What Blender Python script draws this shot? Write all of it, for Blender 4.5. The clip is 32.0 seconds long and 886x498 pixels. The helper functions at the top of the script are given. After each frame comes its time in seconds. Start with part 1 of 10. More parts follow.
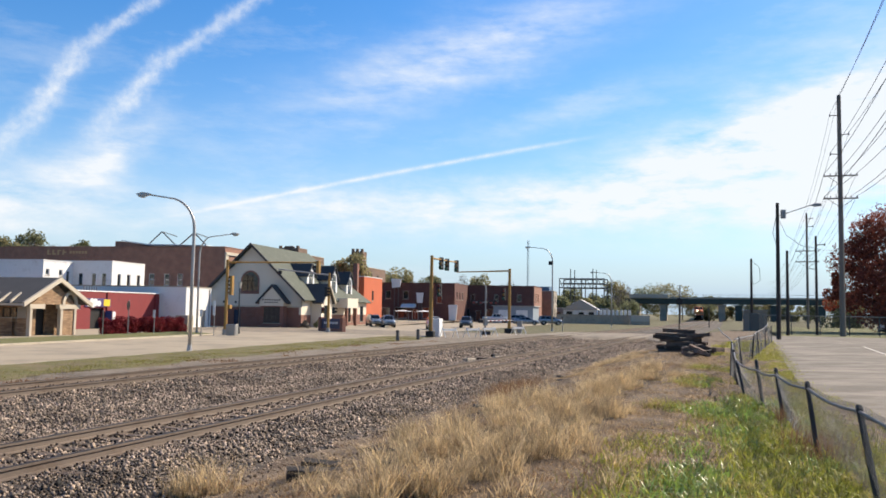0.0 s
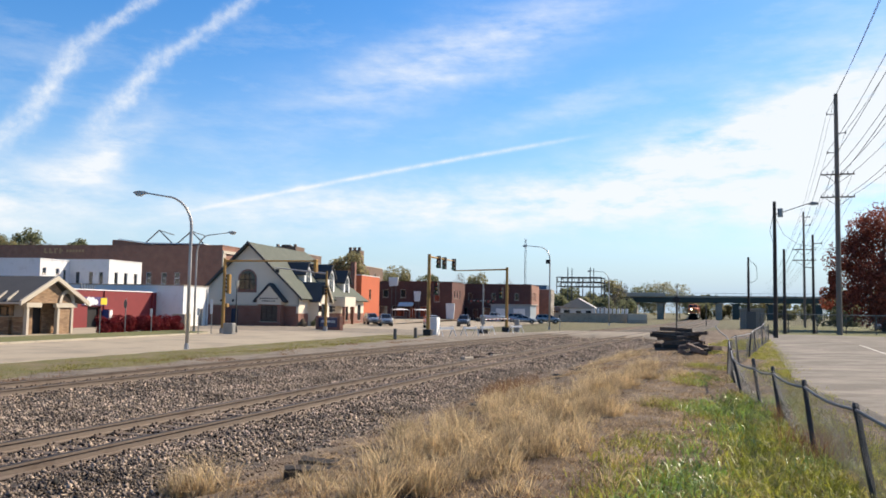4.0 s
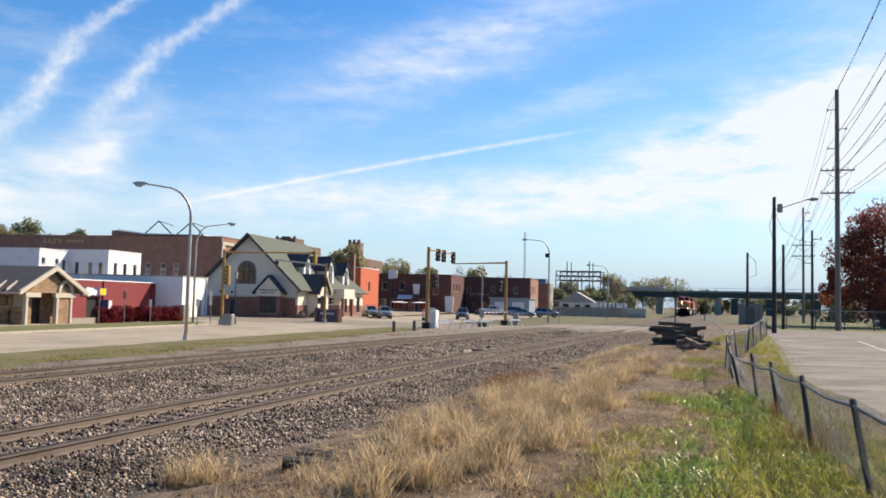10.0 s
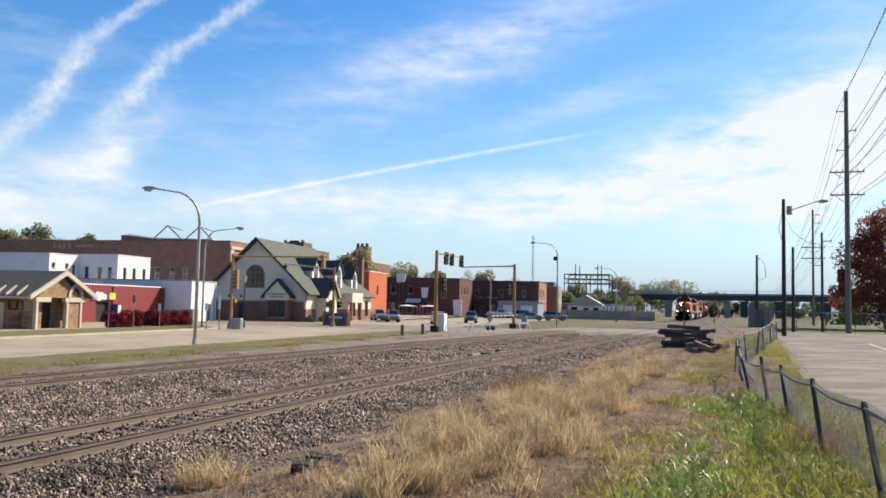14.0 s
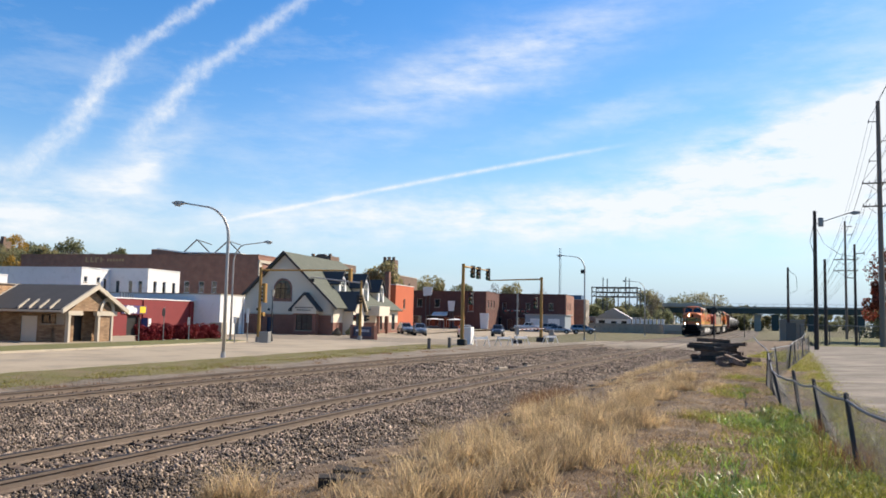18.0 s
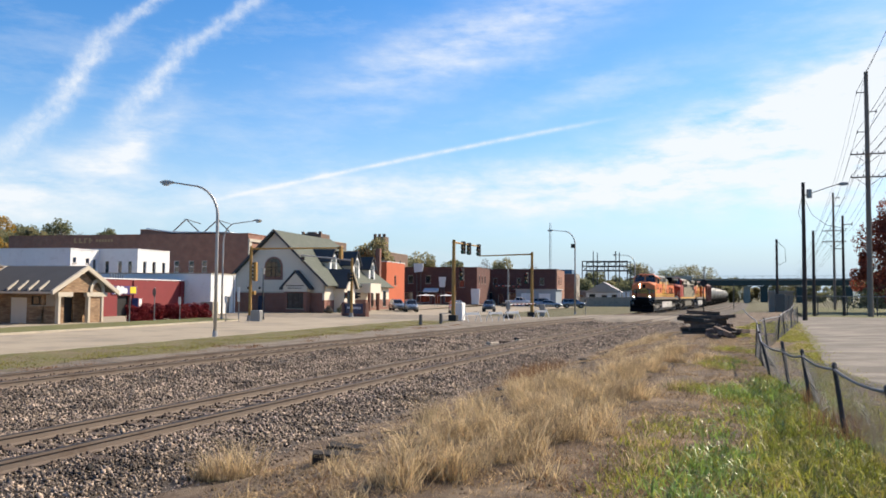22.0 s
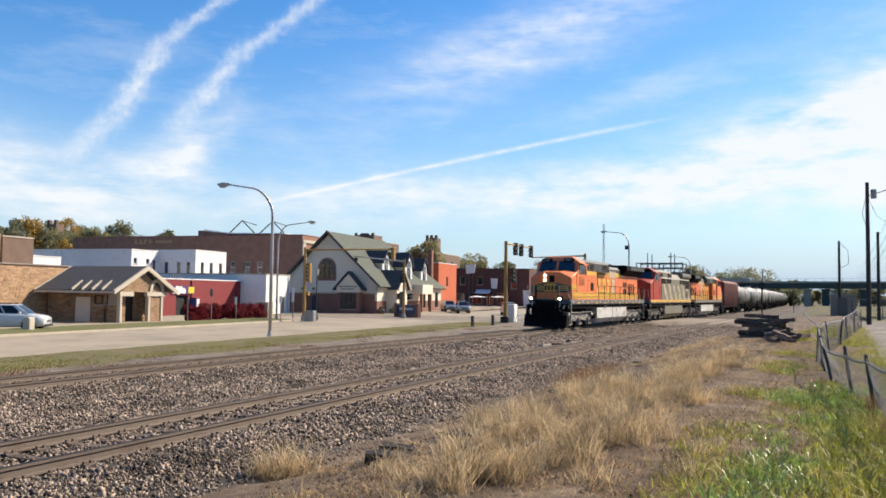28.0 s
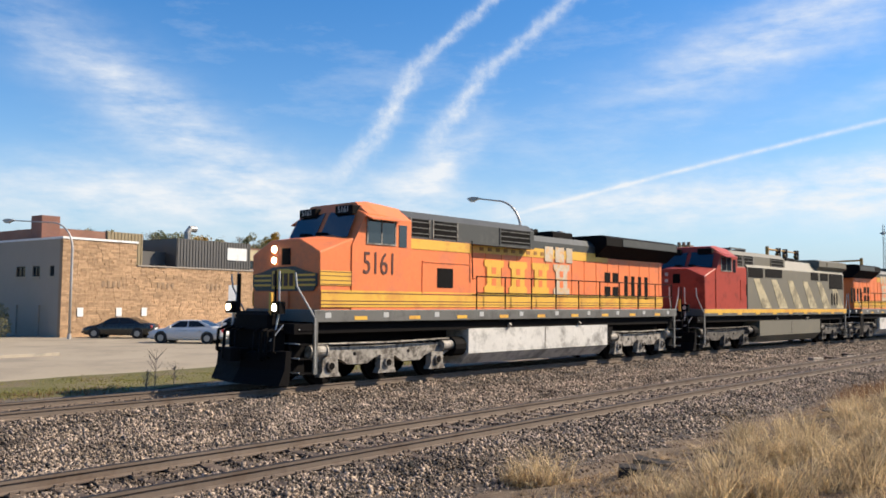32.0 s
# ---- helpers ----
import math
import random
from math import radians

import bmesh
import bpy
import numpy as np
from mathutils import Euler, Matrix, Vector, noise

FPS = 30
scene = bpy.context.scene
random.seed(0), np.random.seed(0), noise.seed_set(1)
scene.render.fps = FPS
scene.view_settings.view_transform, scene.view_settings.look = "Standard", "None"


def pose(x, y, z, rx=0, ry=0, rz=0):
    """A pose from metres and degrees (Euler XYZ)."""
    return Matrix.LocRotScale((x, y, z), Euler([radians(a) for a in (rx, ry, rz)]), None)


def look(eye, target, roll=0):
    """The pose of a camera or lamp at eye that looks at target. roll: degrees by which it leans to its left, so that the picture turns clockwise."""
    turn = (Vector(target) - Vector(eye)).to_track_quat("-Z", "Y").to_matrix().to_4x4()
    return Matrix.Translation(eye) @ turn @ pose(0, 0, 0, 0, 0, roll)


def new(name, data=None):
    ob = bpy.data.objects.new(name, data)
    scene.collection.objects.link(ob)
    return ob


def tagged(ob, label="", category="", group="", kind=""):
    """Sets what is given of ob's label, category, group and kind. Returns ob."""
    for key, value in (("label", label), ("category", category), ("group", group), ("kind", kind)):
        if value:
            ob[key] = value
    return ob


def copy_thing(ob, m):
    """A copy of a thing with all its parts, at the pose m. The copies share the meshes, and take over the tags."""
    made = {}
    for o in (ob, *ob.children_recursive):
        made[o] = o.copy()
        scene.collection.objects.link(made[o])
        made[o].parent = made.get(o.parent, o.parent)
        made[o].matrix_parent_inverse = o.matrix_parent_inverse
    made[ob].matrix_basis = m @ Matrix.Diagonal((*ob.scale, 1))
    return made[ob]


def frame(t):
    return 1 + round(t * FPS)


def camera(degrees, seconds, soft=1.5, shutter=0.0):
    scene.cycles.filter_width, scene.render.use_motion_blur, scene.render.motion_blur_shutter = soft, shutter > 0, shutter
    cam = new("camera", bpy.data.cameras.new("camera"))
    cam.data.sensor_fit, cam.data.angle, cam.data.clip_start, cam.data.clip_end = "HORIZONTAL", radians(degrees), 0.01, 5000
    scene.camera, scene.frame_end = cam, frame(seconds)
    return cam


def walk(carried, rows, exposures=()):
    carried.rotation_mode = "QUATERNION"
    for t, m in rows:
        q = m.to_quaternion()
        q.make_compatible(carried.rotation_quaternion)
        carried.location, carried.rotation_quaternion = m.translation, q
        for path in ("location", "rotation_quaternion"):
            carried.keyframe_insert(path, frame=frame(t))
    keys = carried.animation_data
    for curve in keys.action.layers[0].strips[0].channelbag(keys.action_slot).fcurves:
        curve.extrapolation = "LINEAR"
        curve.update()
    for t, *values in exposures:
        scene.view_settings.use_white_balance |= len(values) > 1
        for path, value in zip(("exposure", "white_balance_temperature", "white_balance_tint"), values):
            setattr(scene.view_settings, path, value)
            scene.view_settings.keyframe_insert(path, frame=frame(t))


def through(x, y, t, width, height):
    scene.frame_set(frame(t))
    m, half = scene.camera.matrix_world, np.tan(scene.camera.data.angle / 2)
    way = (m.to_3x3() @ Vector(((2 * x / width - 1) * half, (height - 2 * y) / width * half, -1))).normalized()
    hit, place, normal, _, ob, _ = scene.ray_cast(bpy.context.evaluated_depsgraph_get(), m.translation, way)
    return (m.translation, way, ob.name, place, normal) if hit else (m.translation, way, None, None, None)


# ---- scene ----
cam = camera(57.0, 32.0, soft=1.7)
EYE = (0.0, 0.0, 2.2)
# seconds, tilt, lean, turn
PATH = [
    (0.0, 94.26, -1.04, 19.08),
    (0.5, 94.18, -0.97, 19.09),
    (1.0, 94.20, -0.93, 19.04),
    (1.5, 94.24, -0.88, 18.89),
    (2.0, 94.27, -0.97, 18.90),
    (2.5, 94.32, -1.14, 19.01),
    (3.0, 94.31, -1.18, 18.98),
    (3.5, 94.23, -1.08, 18.98),
    (5.5, 94.10, -1.00, 18.63),
    (6.0, 94.11, -0.98, 18.59),
    (6.5, 93.97, -1.01, 18.55),
    (7.0, 93.86, -1.00, 18.55),
    (7.5, 93.80, -1.08, 18.55),
    (8.0, 93.85, -1.11, 18.67),
    (8.5, 93.82, -1.20, 18.78),
    (9.0, 93.72, -1.29, 18.84),
    (9.5, 93.68, -1.38, 18.82),
    (10.0, 93.67, -1.46, 18.83),
    (10.5, 93.72, -1.52, 18.85),
    (11.0, 93.77, -1.60, 18.95),
    (11.5, 93.79, -1.62, 19.09),
    (12.0, 93.82, -1.70, 19.11),
    (12.5, 93.84, -1.58, 19.19),
    (13.0, 93.87, -1.39, 19.29),
    (13.5, 93.87, -1.30, 19.35),
    (14.0, 93.90, -1.30, 19.41),
    (14.5, 93.87, -1.26, 19.43),
    (16.5, 94.48, -1.59, 19.66),
    (17.0, 94.45, -1.47, 20.01),
    (17.5, 94.44, -1.45, 21.57),
    (18.0, 94.79, -1.27, 21.28),
    (18.5, 94.60, -0.87, 21.69),
    (19.0, 94.03, -1.31, 23.00),
    (19.5, 93.53, -1.11, 23.59),
    (20.0, 93.91, -0.97, 23.23),
    (20.5, 93.78, -1.12, 22.22),
    (21.0, 93.36, -0.65, 21.06),
    (21.5, 93.12, -0.64, 20.92),
    (22.0, 93.13, -0.48, 20.66),
    (22.5, 93.17, -0.33, 20.52),
    (23.0, 93.21, -0.11, 20.68),
    (23.5, 93.14, -0.07, 21.03),
    (24.0, 93.04, -0.31, 21.23),
    (24.5, 93.39, -0.44, 21.26),
    (25.0, 93.55, -0.50, 21.37),
    (25.5, 93.51, -0.66, 21.80),
    (26.0, 93.26, -0.83, 24.19),
    (26.5, 93.47, -0.77, 24.25),
    (28.5, 93.12, -0.84, 24.37),
    (29.0, 93.20, -0.83, 24.63),
    (29.5, 93.12, -0.92, 25.16),
    (30.0, 92.50, -1.07, 28.72),
    (30.5, 92.54, -1.18, 29.93),
    (31.0, 92.99, -1.01, 30.36),
    (31.5, 93.36, -0.77, 32.77),
    (32.0, 93.70, -0.48, 41.60),
]
walk(cam, [(t, pose(*EYE, a, b, c)) for t, a, b, c in PATH], [(0.0, 0.74), (29.5, 0.74), (30.5, 0.7), (31.5, 0.67), (32.0, 0.65)])

# ---- sky and sun ----
SUN_AZ, SUN_EL = 39.0, 38.5
world = bpy.data.worlds.new("world")
scene.world = world
world.use_nodes = True
wn, wl = world.node_tree.nodes, world.node_tree.links
wn.clear()


def w_math(op, a, b=None, c=None, clamp=False):
    nd = wn.new("ShaderNodeMath")
    nd.operation, nd.use_clamp = op, clamp
    for k, v in enumerate((a, b, c)):
        if v is None:
            continue
        if isinstance(v, (int, float)):
            nd.inputs[k].default_value = v
        else:
            wl.new(v, nd.inputs[k])
    return nd.outputs[0]


def w_noise(vec, scale, detail, rough=0.55, stretch=(1, 1, 1), turn=0.0):
    mp = wn.new("ShaderNodeMapping")
    mp.inputs["Scale"].default_value = stretch
    mp.inputs["Rotation"].default_value = (0, 0, radians(turn))
    wl.new(vec, mp.inputs["Vector"])
    nd = wn.new("ShaderNodeTexNoise")
    nd.inputs["Scale"].default_value, nd.inputs["Detail"].default_value, nd.inputs["Roughness"].default_value = scale, detail, rough
    wl.new(mp.outputs[0], nd.inputs["Vector"])
    return nd.outputs["Fac"]


tex = wn.new("ShaderNodeTexCoord")
sep = wn.new("ShaderNodeSeparateXYZ")
wl.new(tex.outputs["Generated"], sep.inputs[0])
az0 = w_math("MULTIPLY", w_math("ARCTAN2", sep.outputs[0], sep.outputs[1]), 57.2958)
el0 = w_math("MULTIPLY", w_math("ARCSINE", sep.outputs[2]), 57.2958)
comb = wn.new("ShaderNodeCombineXYZ")
wl.new(az0, comb.inputs[0])
wl.new(el0, comb.inputs[1])
flat = comb.outputs[0]
# warped degrees, for ragged edges
wob1 = w_math("SUBTRACT", w_noise(flat, 0.22, 5), 0.5)
wob2 = w_math("SUBTRACT", w_noise(flat, 0.3, 5, 0.6, (1, 1.3, 1), 40), 0.5)
az = w_math("MULTIPLY_ADD", wob1, 4.5, az0)
el = w_math("MULTIPLY_ADD", wob2, 2.2, el0)
fine_az = w_math("MULTIPLY_ADD", w_math("SUBTRACT", w_noise(flat, 1.1, 4), 0.5), 1.3, az0)
fine_el = w_math("MULTIPLY_ADD", w_math("SUBTRACT", w_noise(flat, 1.3, 4, 0.6, (1, 1, 1), 70), 0.5), 1.0, el0)


def blob(a, e, length, width, turn, gain, u=None, v=None, power=2.0):
    """A soft streak of cloud round a point of the sky, in degrees; turn lifts its right end."""
    u, v = (az, el) if u is None else (u, v)
    c, s = math.cos(radians(turn)), math.sin(radians(turn))
    da, de = w_math("SUBTRACT", u, a), w_math("SUBTRACT", v, e)
    p = w_math("MULTIPLY_ADD", da, c / length, w_math("MULTIPLY", de, s / length))
    q = w_math("MULTIPLY_ADD", da, -s / width, w_math("MULTIPLY", de, c / width))
    r2 = w_math("ADD", w_math("POWER", w_math("ABSOLUTE", p), power), w_math("POWER", w_math("ABSOLUTE", q), 2.0))
    return w_math("MULTIPLY", w_math("POWER", 2.7183, w_math("MULTIPLY", r2, -1.0)), gain)


def total(parts):
    out = parts[0]
    for p in parts[1:]:
        out = w_math("ADD", out, p)
    return out


grain = w_noise(flat, 0.35, 8, 0.62, (0.45, 1.6, 1), -14)
grain2 = w_noise(flat, 0.9, 6, 0.6, (0.5, 1.5, 1), -10)
veil = total([
    blob(-18.5, 17.3, 12, 2.3, 19, 0.55),
    blob(1, 11.2, 13, 2.2, 15, 0.85),
    blob(9, 10.5, 9, 4.0, 10, 0.95),
    blob(4, 7.4, 9, 1.2, 10, 0.4),
    blob(-8, 7.3, 11, 1.5, 3, 0.75),
    blob(-26, 6.8, 13, 1.7, 3, 0.8),
    blob(-44.5, 8.3, 5, 1.6, 28, 0.4),
    blob(-41.4, 9.5, 3.0, 1.1, 44, 0.55),
    blob(-61, 12.2, 11, 2.2, -30, 0.62),
    blob(-66, 6.6, 14, 2.2, 4, 0.6),
    blob(-50, 6.0, 10, 1.8, 0, 0.5),
    blob(25, 13, 18, 6, 5, 0.8),
    blob(-12, 13.5, 9, 1.0, 14, 0.22),
])
shaped = w_math("MULTIPLY", veil, w_math("MAXIMUM", w_math("MULTIPLY_ADD", grain, 3.7, -0.98), 0.0))
shaped = w_math("MULTIPLY", shaped, w_math("MULTIPLY_ADD", grain2, 1.0, 0.5))
haze = w_math("MINIMUM", w_math("MULTIPLY", w_math("POWER", 2.7183, w_math("MULTIPLY", w_math("ABSOLUTE", el0), -0.165)), 1.18), 0.97)
wisps = w_math("MULTIPLY", w_math("MAXIMUM", w_math("SUBTRACT", w_noise(flat, 0.11, 8, 0.66, (0.5, 1.8, 1), -16), 0.52), 0.0), 1.25)
trails = total([
    blob(-40.0, 19.3, 4.6, 0.38, 39, 0.46, fine_az, fine_el, 6.0),
    blob(-44.8, 14.2, 2.7, 0.62, 58, 0.6, fine_az, fine_el, 4.0),
    blob(-47.6, 10.2, 3.0, 0.7, 46, 0.5, fine_az, fine_el, 4.0),
    blob(-34.7, 19.0, 5.0, 0.42, 38, 0.46, fine_az, fine_el, 8.0),
    blob(-39.9, 14.4, 2.6, 0.58, 54, 0.55, fine_az, fine_el, 4.0),
    blob(-42.2, 11.6, 1.6, 0.8, 57, 0.4, fine_az, fine_el, 2.0),
    blob(-23.5, 9.35, 13.5, 0.14, 12.2, 0.6, az0, w_math("MULTIPLY_ADD", w_math("POWER", w_math("ADD", az0, 23.5), 2.0), 0.0022, el0), 6.0),
])
trail_grain = w_math("MULTIPLY_ADD", w_noise(flat, 1.2, 7, 0.66), 2.1, -0.12)
cover = w_math("ADD", shaped, w_math("ADD", wisps, w_math("MULTIPLY", trails, trail_grain)))
cover = w_math("MINIMUM", w_math("MULTIPLY", w_math("MAXIMUM", cover, 0.0), 0.95), 0.93)

sky = wn.new("ShaderNodeTexSky")
sky.sky_type, sky.sun_disc = "NISHITA", False
sky.sun_elevation, sky.sun_rotation = radians(SUN_EL), radians(SUN_AZ)
sky.altitude, sky.air_density, sky.dust_density, sky.ozone_density = 200, 1.0, 0.6, 1.6
clear = wn.new("ShaderNodeBackground")
clear.inputs["Strength"].default_value = 0.0925
tint = wn.new("ShaderNodeHueSaturation")
tint.inputs["Saturation"].default_value = 1.42
wl.new(sky.outputs[0], tint.inputs["Color"])
shade = wn.new("ShaderNodeMix")
shade.data_type, shade.blend_type = "RGBA", "MULTIPLY"
shade.inputs["Factor"].default_value = 1.0
shade.inputs["B"].default_value = (0.92, 1.04, 1.16, 1)
wl.new(tint.outputs[0], shade.inputs["A"])
wl.new(shade.outputs["Result"], clear.inputs["Color"])
cloud = wn.new("ShaderNodeBackground")
cloud.inputs["Color"].default_value, cloud.inputs["Strength"].default_value = (0.94, 0.97, 1.0, 1), 0.603
far_air = wn.new("ShaderNodeBackground")
far_air.inputs["Color"].default_value, far_air.inputs["Strength"].default_value = (0.62, 0.79, 0.97, 1), 0.517
# haze and thin cloud scatter less light on the side away from the sun
sun_way = wn.new("ShaderNodeVectorMath")
sun_way.operation = "DOT_PRODUCT"
sun_way.inputs[1].default_value = (math.sin(radians(SUN_AZ)) * math.cos(radians(SUN_EL)), math.cos(radians(SUN_AZ)) * math.cos(radians(SUN_EL)), math.sin(radians(SUN_EL)))
wl.new(tex.outputs["Generated"], sun_way.inputs[0])
scatter = wn.new("ShaderNodeMapRange")
scatter.interpolation_type = "SMOOTHSTEP"
for key_, val_ in (("From Min", -0.95), ("From Max", -0.1), ("To Min", 0.28), ("To Max", 1.0)):
    scatter.inputs[key_].default_value = val_
wl.new(sun_way.outputs["Value"], scatter.inputs["Value"])
wl.new(w_math("MULTIPLY", scatter.outputs[0], 0.603), cloud.inputs["Strength"])
wl.new(w_math("MULTIPLY", scatter.outputs[0], 0.517), far_air.inputs["Strength"])
hazy = wn.new("ShaderNodeMixShader")
wl.new(haze, hazy.inputs[0])
wl.new(clear.outputs[0], hazy.inputs[1])
wl.new(far_air.outputs[0], hazy.inputs[2])
mix = wn.new("ShaderNodeMixShader")
wl.new(cover, mix.inputs[0])
wl.new(hazy.outputs[0], mix.inputs[1])
wl.new(cloud.outputs[0], mix.inputs[2])
world_out = wn.new("ShaderNodeOutputWorld")
wl.new(mix.outputs[0], world_out.inputs["Surface"])

sun = new("sun", bpy.data.lights.new("sun", "SUN"))
sun.data.energy, sun.data.angle, sun.data.color = 5.0, radians(0.55), (1.0, 0.855, 0.665)
_a, _e = radians(SUN_AZ), radians(SUN_EL)
sun.matrix_basis = look((60 * math.sin(_a) * math.cos(_e), 60 * math.cos(_a) * math.cos(_e), 60 * math.sin(_e)), (0, 0, 0))

# ---- mesh helpers ----
def material_slot(me, mat):
    if mat is not None:
        me.materials.append(mat)


def part(name, bm, mat, parent=None, label="", m=None, smooth=False):
    """Links a bmesh as one mesh object, under parent if given."""
    me = bpy.data.meshes.new(name)
    if smooth:
        for fc in bm.faces:
            fc.smooth = True
    bm.to_mesh(me)
    bm.free()
    material_slot(me, mat)
    ob = new(name, me)
    if parent is not None:
        ob.parent = parent
    if m is not None:
        ob.matrix_local = m
    if label:
        ob["label"] = label
    return ob


def share(name, me, parent, m):
    """Another object on the same mesh."""
    ob = new(name, me)
    ob.parent = parent
    ob.matrix_local = m
    return ob


def thing(name, label, category, m=None, group="", kind=""):
    ob = new(name)
    if m is not None:
        ob.matrix_basis = m
    return tagged(ob, label, category, group, kind)


def B():
    return bmesh.new()


def quad(bm, *pts):
    vs = [bm.verts.new(p) for p in pts]
    return bm.faces.new(vs)


def box(bm, x0, x1, y0, y1, z0, z1, bevel=0.0):
    """An axis box; bevel chamfers its upright edges and top."""
    if bevel <= 0:
        v = [bm.verts.new(p) for p in ((x0, y0, z0), (x1, y0, z0), (x1, y1, z0), (x0, y1, z0), (x0, y0, z1), (x1, y0, z1), (x1, y1, z1), (x0, y1, z1))]
        for f in ((3, 2, 1, 0), (4, 5, 6, 7), (0, 1, 5, 4), (1, 2, 6, 5), (2, 3, 7, 6), (3, 0, 4, 7)):
            bm.faces.new([v[i] for i in f])
        return v
    b = bevel
    ring = [(x0 + b, y0), (x1 - b, y0), (x1, y0 + b), (x1, y1 - b), (x1 - b, y1), (x0 + b, y1), (x0, y1 - b), (x0, y0 + b)]
    top = [(x0 + b, y0 + b), (x1 - b, y0 + b), (x1 - b, y0 + b), (x1 - b, y1 - b), (x1 - b, y1 - b), (x0 + b, y1 - b), (x0 + b, y1 - b), (x0 + b, y0 + b)]
    lo = [bm.verts.new((x, y, z0)) for x, y in ring]
    mid = [bm.verts.new((x, y, z1 - b)) for x, y in ring]
    cap = [bm.verts.new((x, y, z1)) for x, y in ((x0 + b, y0 + b), (x1 - b, y0 + b), (x1 - b, y1 - b), (x0 + b, y1 - b))]
    for i in range(8):
        j = (i + 1) % 8
        bm.faces.new((lo[i], lo[j], mid[j], mid[i]))
    for k in range(4):
        bm.faces.new((mid[2 * k], mid[2 * k + 1], cap[(k + 1) % 4], cap[k]))
        bm.faces.new((mid[2 * k + 1], mid[(2 * k + 2) % 8], cap[(k + 1) % 4]))
    bm.faces.new(cap)
    bm.faces.new(lo[::-1])
    return lo


def tube(bm, p0, p1, r0, r1=None, n=8, caps=True):
    """A straight tapered tube."""
    r1 = r0 if r1 is None else r1
    p0, p1 = Vector(p0), Vector(p1)
    d = (p1 - p0).normalized()
    a = d.orthogonal().normalized()
    b = d.cross(a)
    rings = []
    for p, r in ((p0, r0), (p1, r1)):
        rings.append([bm.verts.new(p + (a * math.cos(2 * math.pi * i / n) + b * math.sin(2 * math.pi * i / n)) * r) for i in range(n)])
    for i in range(n):
        j = (i + 1) % n
        bm.faces.new((rings[0][i], rings[0][j], rings[1][j], rings[1][i]))
    if caps:
        bm.faces.new(rings[0][::-1])
        bm.faces.new(rings[1])


def pipe(bm, pts, r, n=8, r_end=None):
    """A bent tube along points."""
    pts = [Vector(p) for p in pts]
    prev = None
    ref = None
    for k, p in enumerate(pts):
        d = (pts[min(k + 1, len(pts) - 1)] - pts[max(k - 1, 0)]).normalized()
        if ref is None:
            ref = d.orthogonal().normalized()
        a = (ref - d * ref.dot(d)).normalized()
        ref = a
        b = d.cross(a)
        rr = r if r_end is None else r + (r_end - r) * k / (len(pts) - 1)
        ring = [bm.verts.new(p + (a * math.cos(2 * math.pi * i / n) + b * math.sin(2 * math.pi * i / n)) * rr) for i in range(n)]
        if prev:
            for i in range(n):
                j = (i + 1) % n
                bm.faces.new((prev[i], prev[j], ring[j], ring[i]))
        else:
            bm.faces.new(ring[::-1])
        prev = ring
    bm.faces.new(prev)


def prism(bm, outline, axis, a, b):
    """Extrudes a closed outline of 2D points along an axis from a to b. axis x: points are (y, z); y: (x, z); z: (x, y)."""
    def at(u, v, w):
        return {"x": (w, u, v), "y": (u, w, v), "z": (u, v, w)}[axis]
    lo = [bm.verts.new(at(u, v, a)) for u, v in outline]
    hi = [bm.verts.new(at(u, v, b)) for u, v in outline]
    n = len(outline)
    fs = [bm.faces.new(lo), bm.faces.new(hi)]
    for i in range(n):
        j = (i + 1) % n
        fs.append(bm.faces.new((lo[i], lo[j], hi[j], hi[i])))
    bmesh.ops.recalc_face_normals(bm, faces=fs)


def wall_with_holes(bm, u0, u1, z0, z1, holes, thick, put):
    """A wall slab in its own plane with rectangular openings cut through. holes: (u0, u1, z0, z1). put(u, d, z) gives a place; d goes inwards."""
    us = sorted({u0, u1, *[h[0] for h in holes], *[h[1] for h in holes]})
    zs = sorted({z0, z1, *[h[2] for h in holes], *[h[3] for h in holes]})
    us = [u for u in us if u0 - 1e-6 <= u <= u1 + 1e-6]
    zs = [z for z in zs if z0 - 1e-6 <= z <= z1 + 1e-6]

    def solid(i, k):
        if i < 0 or k < 0 or i >= len(us) - 1 or k >= len(zs) - 1:
            return False
        cu, cz = (us[i] + us[i + 1]) / 2, (zs[k] + zs[k + 1]) / 2
        return not any(h[0] < cu < h[1] and h[2] < cz < h[3] for h in holes)
    fs = []
    for i in range(len(us) - 1):
        for k in range(len(zs) - 1):
            if not solid(i, k):
                continue
            a, b, c, d = us[i], us[i + 1], zs[k], zs[k + 1]
            fs.append(quad(bm, put(a, 0, c), put(b, 0, c), put(b, 0, d), put(a, 0, d)))
            fs.append(quad(bm, put(a, thick, c), put(a, thick, d), put(b, thick, d), put(b, thick, c)))
            if not solid(i - 1, k):
                fs.append(quad(bm, put(a, 0, c), put(a, 0, d), put(a, thick, d), put(a, thick, c)))
            if not solid(i + 1, k):
                fs.append(quad(bm, put(b, 0, c), put(b, thick, c), put(b, thick, d), put(b, 0, d)))
            if not solid(i, k - 1):
                fs.append(quad(bm, put(a, 0, c), put(a, thick, c), put(b, thick, c), put(b, 0, c)))
            if not solid(i, k + 1):
                fs.append(quad(bm, put(a, 0, d), put(b, 0, d), put(b, thick, d), put(a, thick, d)))
    bmesh.ops.remove_doubles(bm, verts=bm.verts, dist=0.0005)
    bmesh.ops.recalc_face_normals(bm, faces=bm.faces)


